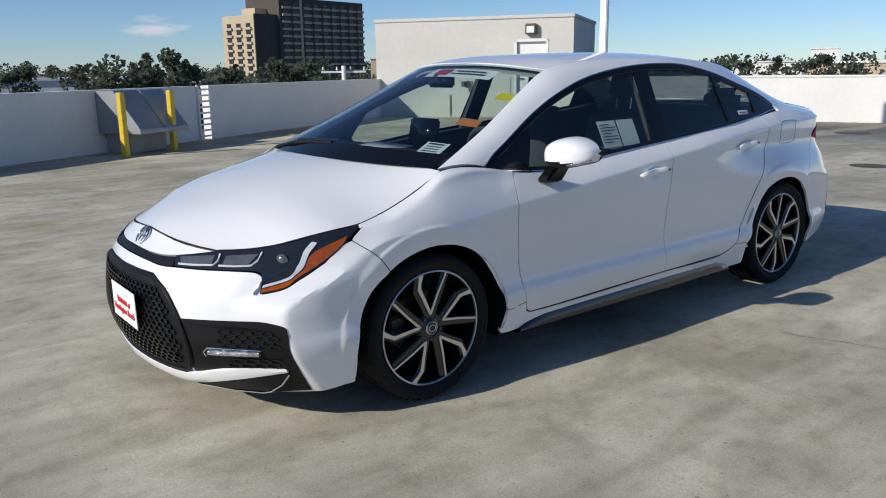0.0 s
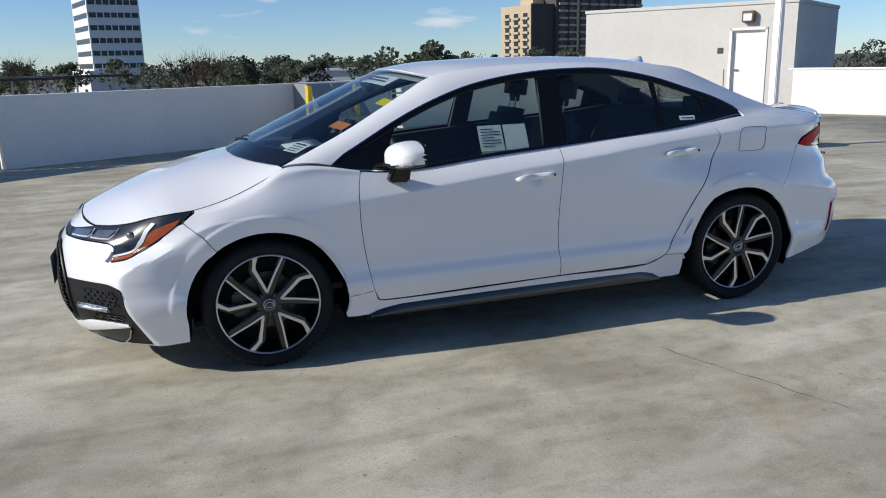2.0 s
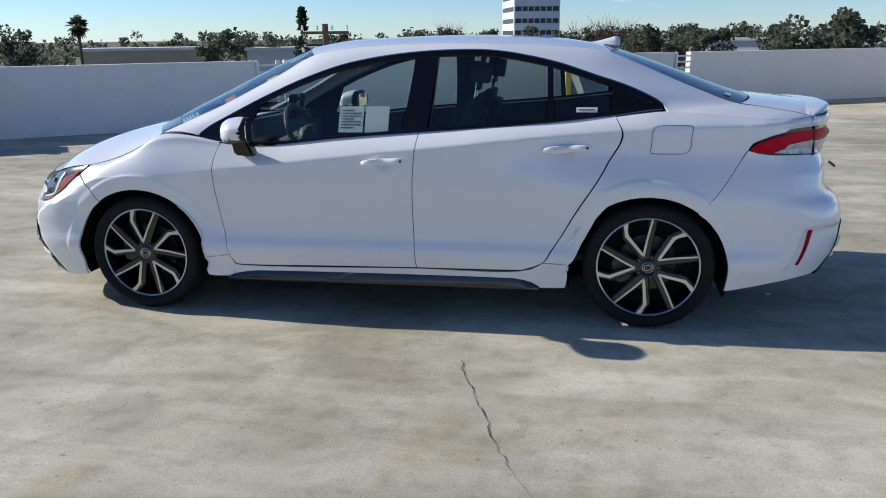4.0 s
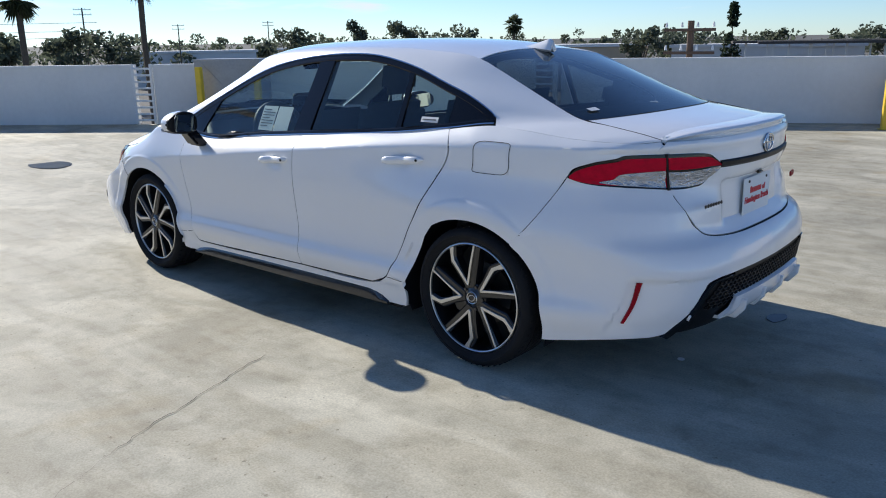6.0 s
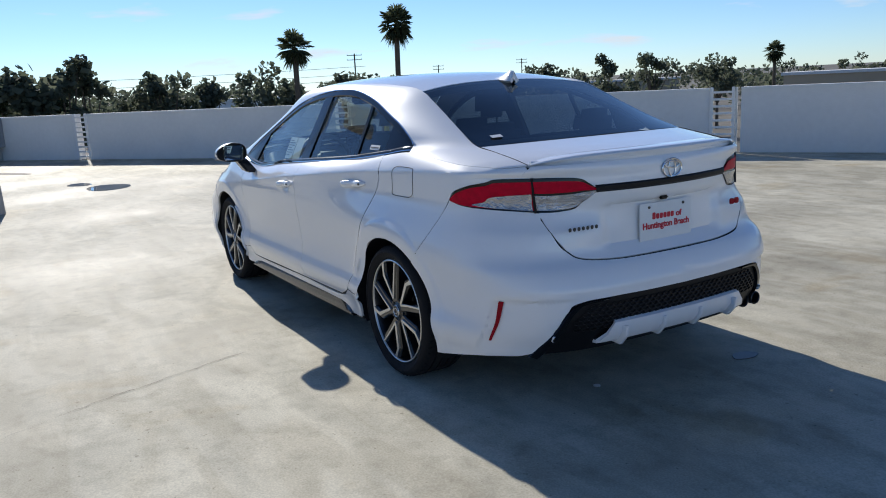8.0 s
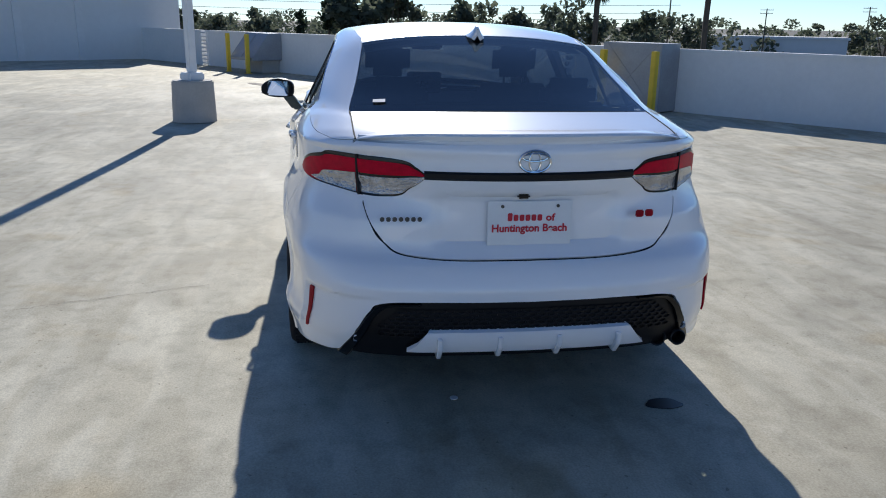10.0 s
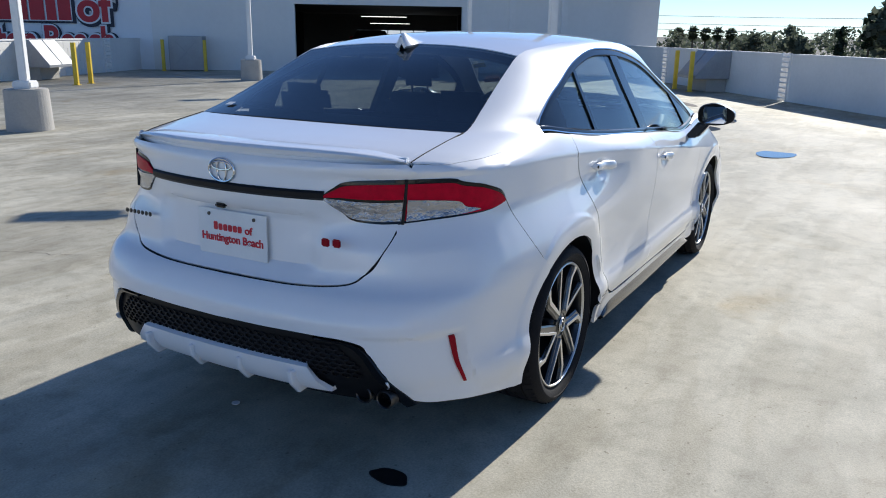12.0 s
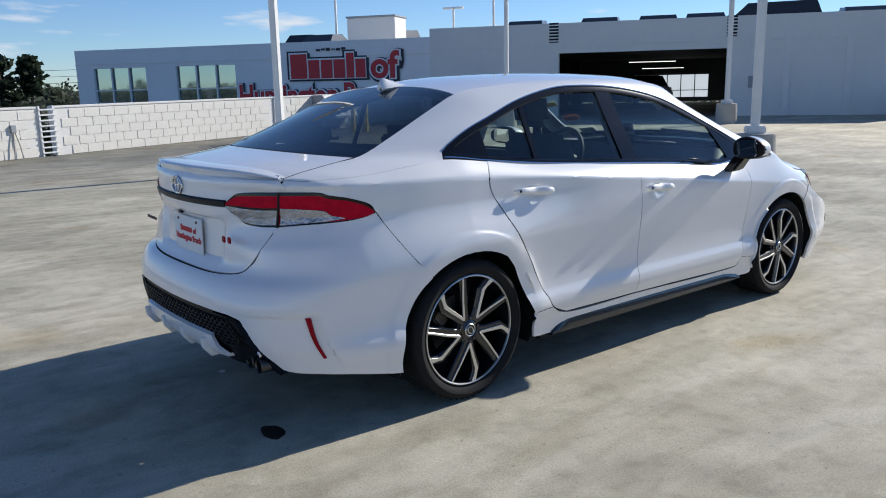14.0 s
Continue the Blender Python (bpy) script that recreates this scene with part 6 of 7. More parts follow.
for f, o in ((0.0, 0.002), (0.12, 0.020), (0.5, 0.030), (0.9, 0.024), (1.0, 0.004)):
    lp_rows.append([place_front(y, lip_t(abs(y)) + (lip_b(abs(y)) - lip_t(abs(y))) * f, o * (1 - 0.55 * (abs(y) / 0.75) ** 2)) for y in np.linspace(0.755, -0.755, 61)])
part("front_lip", mesh_of(*skin(lp_rows, gap=0, fold=0.02)), M_PAINT, car, "white front lip")
for side in (1, -1):
    wl = [[place_front(side * y, z0 + (z1 - z0) * f, 0.010 - 0.004 * f) for y, z0, z1 in ((0.40, 0.178, 0.186), (0.48, 0.174, 0.198), (0.56, 0.170, 0.216), (0.65, 0.166, 0.238), (0.71, 0.209, 0.254), (0.752, 0.258, 0.266))] for f in (0.0, 0.5, 1.0)]
    wg = part("winglet", mesh_of(*skin(wl, gap=0, fold=0.02, flip=side < 0)), M_GLOSSBLACK, car, "gloss black winglet under the lip")
    part("winglet_edge", tube([place_front(side * y, z, 0.013) for y, z in ((0.42, 0.176), (0.56, 0.169), (0.64, 0.165), (0.665, 0.172), (0.71, 0.207), (0.754, 0.260))], 0.0035, 6), M_CHROME, wg)
plate_x = max(place_front(0.055, z, 0.0).x for z in (0.385, 0.42, 0.46, 0.53)) + 0.013
fp = part("front_plate", box_bm(0.004, 0.300, 0.150, (plate_x, 0.085, 0.385), bevel=0.0015), M_PAPER, car, "white dealer plate with red bars")
bars(fp, M_INKRED, [(0.140 - y - 0.055, 0.458, w * 0.95, h) for y, z, w, h in words], plate_x + 0.003, 0.0025, 1)
lettering(fp, M_INKRED, "of", 0.024, 0.032, (plate_x + 0.0032, 0.156, 0.458), 1)
lettering(fp, M_INKRED, "Huntington Beach", 0.026, 0.262, (plate_x + 0.0032, 0.085, 0.420), 1)

# ---- wipers and cowl ----
cw = [[Vector((1.325 - 0.09 * abs(t) ** 2.6 + dx, 0.69 * t, 1.000 - 0.046 * abs(t) ** 2.6 + dz)) for t in np.linspace(1, -1, 31)] for dx, dz in ((-0.10, 0.0), (-0.02, -0.014), (0.03, -0.07))]
part("cowl_panel", mesh_of(*skin(cw, gap=0, fold=0.02, flip=False)), M_PLASTIC, car, "black cowl panel")
for pts in ([(1.375, 0.10, 0.995), (1.33, 0.25, 1.013), (1.25, 0.45, 1.015), (1.20, 0.58, 1.012)], [(1.36, -0.48, 0.985), (1.36, -0.30, 1.020), (1.345, -0.10, 1.035), (1.33, 0.06, 1.04)]):
    wp = part("wiper", tube(pts, 0.009, 6), M_PLASTIC, car, "black wiper arm")
    part("wiper_blade", tube([(x - 0.035, y, z + 0.010) for x, y, z in pts[1:]], 0.007, 6), M_RUBBER, wp)


# ---- wheels ----
def wheel_master():
    v, f = lathe([(0.236, -0.20), (0.230, -0.05), (0.238, -0.018), (0.242, -0.006)], 64)
    root = part("wheel", mesh_of(v, f), M_RIMBLACK, car, "black and machined alloy wheel with a low tyre")
    v, f = lathe([(0.240, -0.010), (0.242, -0.003), (0.245, -0.001), (0.249, -0.003), (0.253, -0.012)], 72)
    part("rim_lip", mesh_of(v, f), M_ALLOY, root, "bright machined rim edge")
    tread = [(0.252, -0.012), (0.264, 0.004), (0.284, 0.010), (0.2845, 0.013), (0.290, 0.0125), (0.300, 0.008), (0.3095, -0.004), (0.3155, -0.020)]
    for a in (0.055, 0.095, 0.135, 0.172):
        tread += [(0.3182, -a + 0.006), (0.3182, -a + 0.0045), (0.3110, -a + 0.003), (0.3110, -a - 0.003), (0.3182, -a - 0.0045)]
    tread += [(0.3155, -0.200), (0.3095, -0.216), (0.295, -0.228), (0.262, -0.212), (0.236, -0.20)]
    v, f = lathe(tread, 90)
    part("tyre", mesh_of(v, f, sharp=40), M_RUBBER, root, "black low-profile tyre")
    sip = bmesh.new()
    for k in range(60):
        a = 2 * math.pi * k / 60
        b = box_bm(0.004, 0.035, 0.006, (0, 0, 0))
        bmesh.ops.transform(b, matrix=Matrix.Rotation(-a, 4, "Y") @ Matrix.Translation((0, -0.028, 0.3115)) @ Matrix.Rotation(0.3, 4, "Z"), verts=b.verts)
        me = bpy.data.meshes.new("tmp")
        b.to_mesh(me)
        b.free()
        sip.from_mesh(me)
        bpy.data.meshes.remove(me)
    part("tread_edge", sip, M_RUBBER, root)
    part("barrel_back", cyl_bm(0.235, 0.235, 0.01, (0, -0.19, 0), 40, axis="Y"), M_DARK, root)
    part("brake_disc", cyl_bm(0.142, 0.142, 0.022, (0, -0.125, 0), 48, axis="Y"), M_DISC, root, "steel brake disc")
    cal = prism([(0.085, -0.07), (0.165, -0.06), (0.175, 0.0), (0.165, 0.06), (0.085, 0.07)], 0.07, "Y")
    bmesh.ops.translate(cal, vec=(0, -0.135, 0), verts=cal.verts)
    bmesh.ops.bevel(cal, geom=list(cal.edges), offset=0.008, segments=2, affect="EDGES")
    part("brake_caliper", cal, M_DISC, root)
    v, f = lathe([(0.001, -0.006), (0.026, -0.006), (0.030, -0.010), (0.050, -0.014), (0.064, -0.022), (0.070, -0.040), (0.070, -0.07)], 40)
    part("hub", mesh_of(v, f), M_RIMBLACK, root)
    v, f = lathe([(0.024, -0.004), (0.027, -0.002), (0.030, -0.006)], 32)
    part("hub_ring", mesh_of(v, f), M_ALLOY, root)
    part("inner_ring", tube([(0.018 * math.cos(a), -0.003, 0.013 * math.sin(a)) for a in np.linspace(0, 2 * math.pi, 21)], 0.0022, 6), M_ALLOY, root)

    def slab(pts, y0, y1, bev):
        b = prism(pts, y1 - y0, "Y")
        bmesh.ops.translate(b, vec=(0, y0, 0), verts=b.verts)
        bmesh.ops.bevel(b, geom=[e for e in b.edges if min(e.verts[0].co.y, e.verts[1].co.y) > y1 - 1e-4], offset=bev, segments=1, affect="EDGES")
        me = bpy.data.meshes.new("slab")
        b.to_mesh(me)
        b.free()
        return me
    # twin arms: a straight one and one with a knee, joined at a point near the hub
    straight = slab([(0.018, 0.040), (-0.022, 0.040), (-0.044, 0.090), (-0.104, 0.214), (-0.088, 0.228), (-0.066, 0.232), (-0.005, 0.078), (0.008, 0.062)], -0.060, -0.011, 0.006)
    kneed = slab([(-0.018, 0.040), (0.026, 0.040), (0.044, 0.090), (0.084, 0.168), (0.081, 0.186), (0.073, 0.232), (0.030, 0.240), (0.043, 0.190), (0.040, 0.168), (0.012, 0.078), (-0.002, 0.064)], -0.060, -0.011, 0.006)
    left = slab([(0.004, 0.057), (0.013, 0.064), (0.050, 0.142), (0.068, 0.178), (0.064, 0.200), (0.060, 0.238), (0.034, 0.243), (0.048, 0.200), (0.049, 0.181), (0.040, 0.160), (0.004, 0.078)], -0.013, -0.004, 0.001)
    right = slab([(0.004, 0.057), (0.004, 0.078), (-0.024, 0.135), (-0.078, 0.232), (-0.087, 0.229), (-0.034, 0.132), (-0.003, 0.066)], -0.013, -0.004, 0.001)
    nut = cyl_bm(0.0095, 0.008, 0.016, (0, -0.026, 0), 6, axis="Y")
    nut_me = bpy.data.meshes.new("nut")
    nut.to_mesh(nut_me)
    nut.free()
    for k in range(5):
        rot = Matrix.Rotation(radians(72 * k), 4, "Y")
        part("spoke", straight, M_RIMBLACK, root).matrix_local = rot
        part("spoke", kneed, M_RIMBLACK, root).matrix_local = rot
        part("machined_edge", left, M_ALLOY, root).matrix_local = rot
        part("machined_edge", right, M_ALLOY, root).matrix_local = rot
        part("wheel_nut", nut_me, M_DISC, root).matrix_local = Matrix.Rotation(radians(72 * k + 36), 4, "Y") @ Matrix.Translation((0, 0, 0.052))
    return root


w0 = wheel_master()
w0.matrix_local = pose(1.35, 0.853, 0.318)
for x, y, rz, sp in ((-1.35, 0.853, 0, 16), (1.35, -0.853, 180, -20), (-1.35, -0.853, 180, -43)):
    copy_thing(w0, pose(x, y, 0.318, 0, 0, rz) @ Matrix.Rotation(radians(sp), 4, "Y"))


# ---- cabin ----
def soft(sx, sy, sz, at, rx=0.0, ry=0.0, bevel=0.05):
    b = box_bm(sx, sy, sz, (0, 0, 0), bevel=bevel)
    bmesh.ops.transform(b, matrix=Matrix.Translation(at) @ Euler((radians(rx), radians(ry), 0)).to_matrix().to_4x4(), verts=b.verts)
    me = bpy.data.meshes.new("soft")
    b.to_mesh(me)
    b.free()
    me.polygons.foreach_set("use_smooth", [True] * len(me.polygons))
    return me


for sy in (1, -1):
    st = part("front_seat", soft(0.52, 0.48, 0.16, (0.02, sy * 0.36, 0.42)), M_SEAT, car, "dark grey cloth front seat")
    part("seat_back", soft(0.14, 0.47, 0.62, (-0.26, sy * 0.36, 0.52), 0, -17), M_SEAT, st)
    part("headrest", soft(0.10, 0.25, 0.19, (-0.46, sy * 0.36, 1.155), 0, -10, 0.045), M_SEAT, st)
    for dy in (-0.05, 0.05):
        part("headrest_bar", tube([(-0.435, sy * 0.36 + dy, 1.08), (-0.455, sy * 0.36 + dy, 1.18)], 0.006, 8), M_CHROME, st)
rs = part("rear_seat", soft(0.52, 1.26, 0.18, (-0.86, 0, 0.42)), M_SEAT, car, "dark grey cloth rear bench")
part("seat_back", soft(0.16, 1.26, 0.62, (-1.10, 0, 0.52), 0, -24), M_SEAT, rs)
for y in (-0.40, 0.40):
    part("headrest", soft(0.10, 0.27, 0.15, (-1.36, y, 1.065), 0, -14, 0.045), M_SEAT, rs)
part("parcel_shelf", soft(0.42, 1.18, 0.03, (-1.60, 0, 1.06), bevel=0.01), M_CABIN, car)
dash = part("dashboard", soft(0.42, 1.36, 0.30, (0.98, 0, 0.66), 0, 8, 0.07), M_CABIN, car, "dark dashboard with a centre screen")
part("centre_screen", soft(0.03, 0.24, 0.15, (0.76, 0, 0.97), 0, -12, 0.01), M_GLOSSBLACK, dash)
part("console", soft(0.9, 0.22, 0.26, (0.35, 0, 0.40), bevel=0.04), M_CABIN, car)
n = 36
sw = part("steering_wheel", tube([(0.56 + 0.185 * math.sin(2 * math.pi * k / n) * 0.38, 0.36 + 0.185 * math.cos(2 * math.pi * k / n), 0.90 + 0.185 * math.sin(2 * math.pi * k / n) * 0.92) for k in range(n + 1)], 0.017, 8), M_CABIN, car, "black steering wheel")
part("wheel_hub", soft(0.07, 0.15, 0.13, (0.57, 0.36, 0.84), 0, -22, 0.02), M_CABIN, sw)
part("steering_column", tube([(0.58, 0.36, 0.90), (0.82, 0.36, 0.80)], 0.04, 10), M_CABIN, sw)
part("inner_mirror", soft(0.03, 0.22, 0.065, (0.62, 0, 1.27), 0, 0, 0.012), M_GLOSSBLACK, car)
part("mirror_stem", tube([(0.63, 0, 1.30), (0.66, 0, 1.335)], 0.012, 8), M_CABIN, car)
part("cabin_floor", box_bm(2.6, 1.30, 0.03, (-0.2, 0, 0.30)), M_CABIN, car)
hd_rows = [[Vector((q.x, q.y * 0.97, q.z - 0.035)) for q in row] for row in crowned(rail_e, spline([(0.52, 0, 1.396), (0.35, 0, 1.422), (0.05, 0, 1.437), (-0.28, 0, 1.442), (-0.60, 0, 1.438), (-0.90, 0, 1.418), (-1.13, 0, 1.383)]), power=2.6)]
part("headliner", mesh_of(*skin(hd_rows, gap=0, fold=0.01, flip=True)), M_HEADLINER, car, "pale grey roof lining")
for sy in (1, -1):
    pil = [[pane(x, z, -0.035) for x in (a, b)] for a, b, z in ((-0.13, -0.26, 0.93), (-0.15, -0.275, 1.10), (-0.17, -0.29, 1.34))]
    part("pillar_trim", mesh_of(*skin([[Vector((q.x, sy * q.y, q.z)) for q in row] for row in pil], gap=0, fold=0.03, flip=sy > 0)), M_CABIN, car)

# papers and stickers on the glass
def on_side(x0, x1, z0, z1, out, sy=1):
    return mesh_of(*skin([[(lambda q: Vector((q.x, sy * q.y, q.z)))(pane(x, z, out)) for x in np.linspace(x0, x1, 5)] for z in np.linspace(z0, z1, 5)], gap=0, fold=0.0008, flip=sy < 0))


for x0, x1, nb in ((0.215, 0.085, 7), (0.075, -0.050, 0)):
    sh = tagged(part("price_sheet", on_side(x0, x1, 0.972, 1.098, -0.012), M_PAPER), "white paper sheet inside the driver's window", "paper")
    for k in range(nb):
        part("text_bar", on_side(x0 - 0.012, x1 + (0.012 if k % 3 else 0.05), 1.078 - k * 0.014, 1.082 - k * 0.014, -0.0095), M_INK, sh)
for sy in (1,):
    st = tagged(part("window_sticker", on_side(-1.005, -1.105, 1.072, 1.095, -0.0015, sy), M_PAPER), "small white sticker on the rear side window", "sticker")
    part("text_bar", on_side(-1.015, -1.095, 1.081, 1.086, 0.0005, sy), M_INK, st)


def on_screen(left, centre, power, s0, s1, t0, t1, lift):
    rows = []
    for s in np.linspace(s0, s1, 5):
        e, c = left(s), centre(s)
        rows.append([Vector((c[0] + (e[0] - c[0]) * abs(t) ** power + lift[0], e[1] * t, c[2] + (e[2] - c[2]) * abs(t) ** power + lift[1])) for t in np.linspace(t0, t1, 8)])
    return mesh_of(*skin(rows, gap=0, fold=0.0008, flip=True))


scr_c = spline([(1.44, 0, 0.985), (1.24, 0, 1.085), (1.03, 0, 1.18), (0.85, 0, 1.262), (0.70, 0, 1.325), (0.52, 0, 1.393)])
ban = tagged(part("screen_banner", on_screen(pillar_w, scr_c, 2.4, 0.845, 0.945, 0.66, -0.18, (-0.006, -0.009)), M_PAPER), "white and red banner sticker on the windscreen", "sticker")
part("red_square", on_screen(pillar_w, scr_c, 2.4, 0.862, 0.930, 0.12, -0.06, (-0.003, -0.0045)), M_INKRED, ban)
part("text_bar", on_screen(pillar_w, scr_c, 2.4, 0.905, 0.917, 0.55, 0.20, (-0.003, -0.0045)), M_INK, ban)
part("text_bar", on_screen(pillar_w, scr_c, 2.4, 0.875, 0.887, 0.58, 0.18, (-0.003, -0.0045)), M_INK, ban)
part("screen_band", on_screen(pillar_w, scr_c, 2.4, 0.0, 0.125, 0.985, -0.985, (0.002, 0.003)), M_GLOSSBLACK, car, "black printed edge of the windscreen")
bc = tagged(part("bar_label", on_screen(pillar_w, scr_c, 2.4, 0.13, 0.235, 0.91, 0.775, (-0.006, -0.009)), M_PAPER), "white label with dark bars on the windscreen", "sticker")
for k in range(4):
    part("text_bar", on_screen(pillar_w, scr_c, 2.4, 0.150 + k * 0.020, 0.155 + k * 0.020 + 0.006 * (k == 3), 0.89, 0.80, (-0.003, -0.0045)), M_INK, bc)
tagged(part("orange_tag", on_screen(pillar_w, scr_c, 2.4, 0.41, 0.475, 0.94, 0.80, (-0.006, -0.009)), M_TAGORANGE), "orange paper tag on the windscreen", "tag")
tagged(part("yellow_tag", on_screen(pillar_w, scr_c, 2.4, 0.68, 0.745, 0.985, 0.87, (-0.006, -0.009)), M_TAGYELLOW), "yellow paper tag on the windscreen", "tag")
tagged(part("dash_papers", soft(0.20, 0.34, 0.004, (1.02, -0.02, 0.985), 0, 6, 0.001), M_PAPER), "loose white papers on the dashboard", "paper")
tagged(part("rear_sticker", on_screen(back_e, spline([(-1.135, 0, 1.381), (-1.32, 0, 1.322), (-1.52, 0, 1.252), (-1.70, 0, 1.188), (-1.90, 0, 1.122)]), 2.4, 0.86, 0.90, 0.86, 0.78, (-0.003, 0.006)), M_PAPER), "small white sticker on the rear window", "sticker")

# the body's last proportions, then the car and all on it stand on the falling deck
fit_x = keyed((-2.4, 0.033), (-2.12, 0.035), (-1.8, 0.025), (-1.4, 0.016), (-0.85, 0.018), (-0.2, 0.0), (0.33, 0.0), (1.0, -0.003), (1.64, 0.005), (1.95, 0.015), (2.2, 0.03), (2.4, 0.03))
fit_y = keyed((-2.4, -0.011), (-1.4, -0.010), (-0.85, -0.010), (-0.2, -0.002), (0.8, 0.0), (1.6, 0.008), (1.9, 0.022), (2.4, 0.022))
fit_z = keyed((-2.4, -0.027), (-2.1, -0.022), (-1.8, -0.02), (-1.4, -0.012), (-0.9, -0.006), (-0.2, 0.0), (1.6, 0.002), (2.4, 0.0))
on_slope = Matrix.Rotation(math.atan(DECK_FALL), 4, "Y")
for ob in [o for o in bpy.data.objects if o not in before_car]:
    top = ob
    while top.parent and top.parent is not car and top.parent.parent:
        top = top.parent
    if ob.type == "MESH" and top.name.split(".")[0] != "wheel":
        for v in ob.data.vertices:
            x, y, z = v.co
            up = min(1, max(0, (z - 0.95) / 0.3))
            v.co = (x + fit_x(x), y + math.copysign(min(1, abs(y) / 0.7), y) * (fit_y(x) - 0.016 * up * up * (3 - 2 * up)), z + fit_z(x))
    if ob.parent is None:
        ob.matrix_world = on_slope @ ob.matrix_world

# ---- beyond the parapets ----
def polar(eye, az, dist):
    return Vector((eye[0] + dist * math.cos(radians(az)), eye[1] + dist * math.sin(radians(az))))


EYE0, EYE3, EYE8, EYE11 = (3.23, 3.37), (0.33, 4.79), (-4.63, 2.27), (-4.77, -0.63)


def slab(sx, sy, sz, x, y, z):
    """A box from its lower corner."""
    return box_bm(sx, sy, sz, (x + sx / 2, y + sy / 2, z))


def shared(bm):
    me = bpy.data.meshes.new("piece")
    bm.to_mesh(me)
    bm.free()
    return me


def apartment_tower():
    c0 = polar(EYE0, -114.7, 322)
    m = Matrix.Translation((c0.x, c0.y, TOWN_Z)) @ Matrix.Rotation(radians(195), 4, "Z")
    root = thing("apartment_tower", "high-rise apartment block, shaded fronts coloured dark, with a tan balcony wing", "building", at=m)
    h1, h2 = 30.5, 37.5
    part("wall", slab(11.8, 19, h1, 0, 0, 0), M_TOWERTAN, root, "tan lower wing")
    # Dark slab and tower wall carry the shade of sides turned from the sun.
    part("shade_wall", slab(11.6, 0.3, h1 + 0.4, 0.1, -0.3, 0), M_TOWER, root)
    part("wall", slab(48, 20, h2, 11.8, -1.5, 0), M_TOWER, root)
    part("roof_block", slab(12, 9, 4.5, 20, 4, h2), M_OFFICE, root)
    part("roof_block", slab(10, 8, 3.0, 6, 6, h1), M_TOWERTAN, root)
    part("stair_strip", slab(1.2, 0.5, h2 + 1, 22.5, -1.95, 0), M_TOWERTAN, root)
    win = shared(slab(2.6, 0.12, 1.5, 0, 0, 0))
    bal = shared(slab(4.2, 0.8, 0.9, 0, 0, 0))
    for r in range(13):
        z = 1.2 + r * 2.75
        for c in range(9):
            x = 13.0 + c * 5.2 + (1.0 if c > 1 else 0)
            if z < h2 - 2.5:
                part("window", win, M_WIN, root).matrix_local = pose(x + 0.8, -1.62, z)
                part("balcony", bal, M_TOWER if (r + c) % 3 else M_TOWERTAN, root).matrix_local = pose(x, -2.32, z - 0.95)
        for c in range(3):
            if z < h1 - 2:
                part("window", win, M_WIN, root).matrix_local = pose(-0.02, 2.0 + c * 5.8, z) @ Matrix.Rotation(radians(90), 4, "Z")
                part("balcony", bal, M_OFFICE, root).matrix_local = pose(0.02, 1.2 + c * 5.8, z - 0.95) @ Matrix.Rotation(radians(90), 4, "Z")


def office_tower():
    c0 = polar(EYE3, -84.5, 275)
    m = Matrix.Translation((c0.x, c0.y, TOWN_Z)) @ Matrix.Rotation(radians(196), 4, "Z")
    root = thing("office_tower", "white office tower with dark window bands", "building", at=m)
    part("wall", slab(15.5, 24.0, 44, 0, 0, 0), M_OFFICE, root)
    part("podium", slab(21, 29, 9.2, -2, -3, 0), M_OFFICE, root)
    band_a, band_b = shared(slab(14.7, 0.15, 1.5, 0, 0, 0)), shared(slab(0.15, 21.5, 1.5, 0, 0, 0))
    for r in range(9):
        z = 9.9 + r * 3.85
        part("window", band_a, M_WIN, root).matrix_local = pose(0.4, -0.1, z)
        part("window", band_b, M_WIN, root).matrix_local = pose(-0.1, 1.2, z)
        for k in range(1, 7):
            part("mullion", slab(0.3, 0.2, 1.5, 0.4 + k * 2.05, -0.12, z), M_OFFICE, root)
    part("window", slab(0.15, 15, 1.1, -2.1, -1, 6.8), M_WIN, root)


apartment_tower(), office_tower()


def low_building(az, dist, w, h, material, eye=EYE0, label="low flat-roofed town building"):
    p = polar(eye, az, dist)
    root = thing("town_building", label, "building", "low town buildings", at=pose(p.x, p.y, TOWN_Z, 0, 0, az + 90))
    part("wall", box_bm(w, 14, h, (0, 7, 0)), material, root)
    part("roof", box_bm(w + 0.8, 14.8, 0.5, (0, 7, h)), M_OFFICE, root)
    for k in range(int(w / 7)):
        part("window", box_bm(3.0, 0.2, 1.6, (-w / 2 + 4 + k * 7, -0.05, h - 3.2)), M_WIN, root)


for az, dist, w, h, mt, ey in ((-104, 190, 40, 8.3, M_OFFICE, EYE0), (-107.5, 150, 16, 8.0, M_TOWERTAN, EYE0), (-124.0, 260, 12, 12.5, M_TOWERTAN, EYE0), (-150, 300, 30, 9.9, M_OFFICE, EYE0), (-153, 420, 12, 15.5, M_OFFICE, EYE0), (-156, 260, 36, 9.4, M_TOWERTAN, EYE0),
                               (-72, 160, 30, 7.8, M_OFFICE, EYE3), (-31, 210, 30, 7.6, M_OFFICE, EYE8), (-58, 170, 24, 8.0, M_TOWERTAN, EYE8), (-16, 180, 22, 8.2, M_OFFICE, EYE8), (-42, 240, 40, 7.6, M_TOWERTAN, EYE8)):
    low_building(az, dist, w, h, mt, ey)


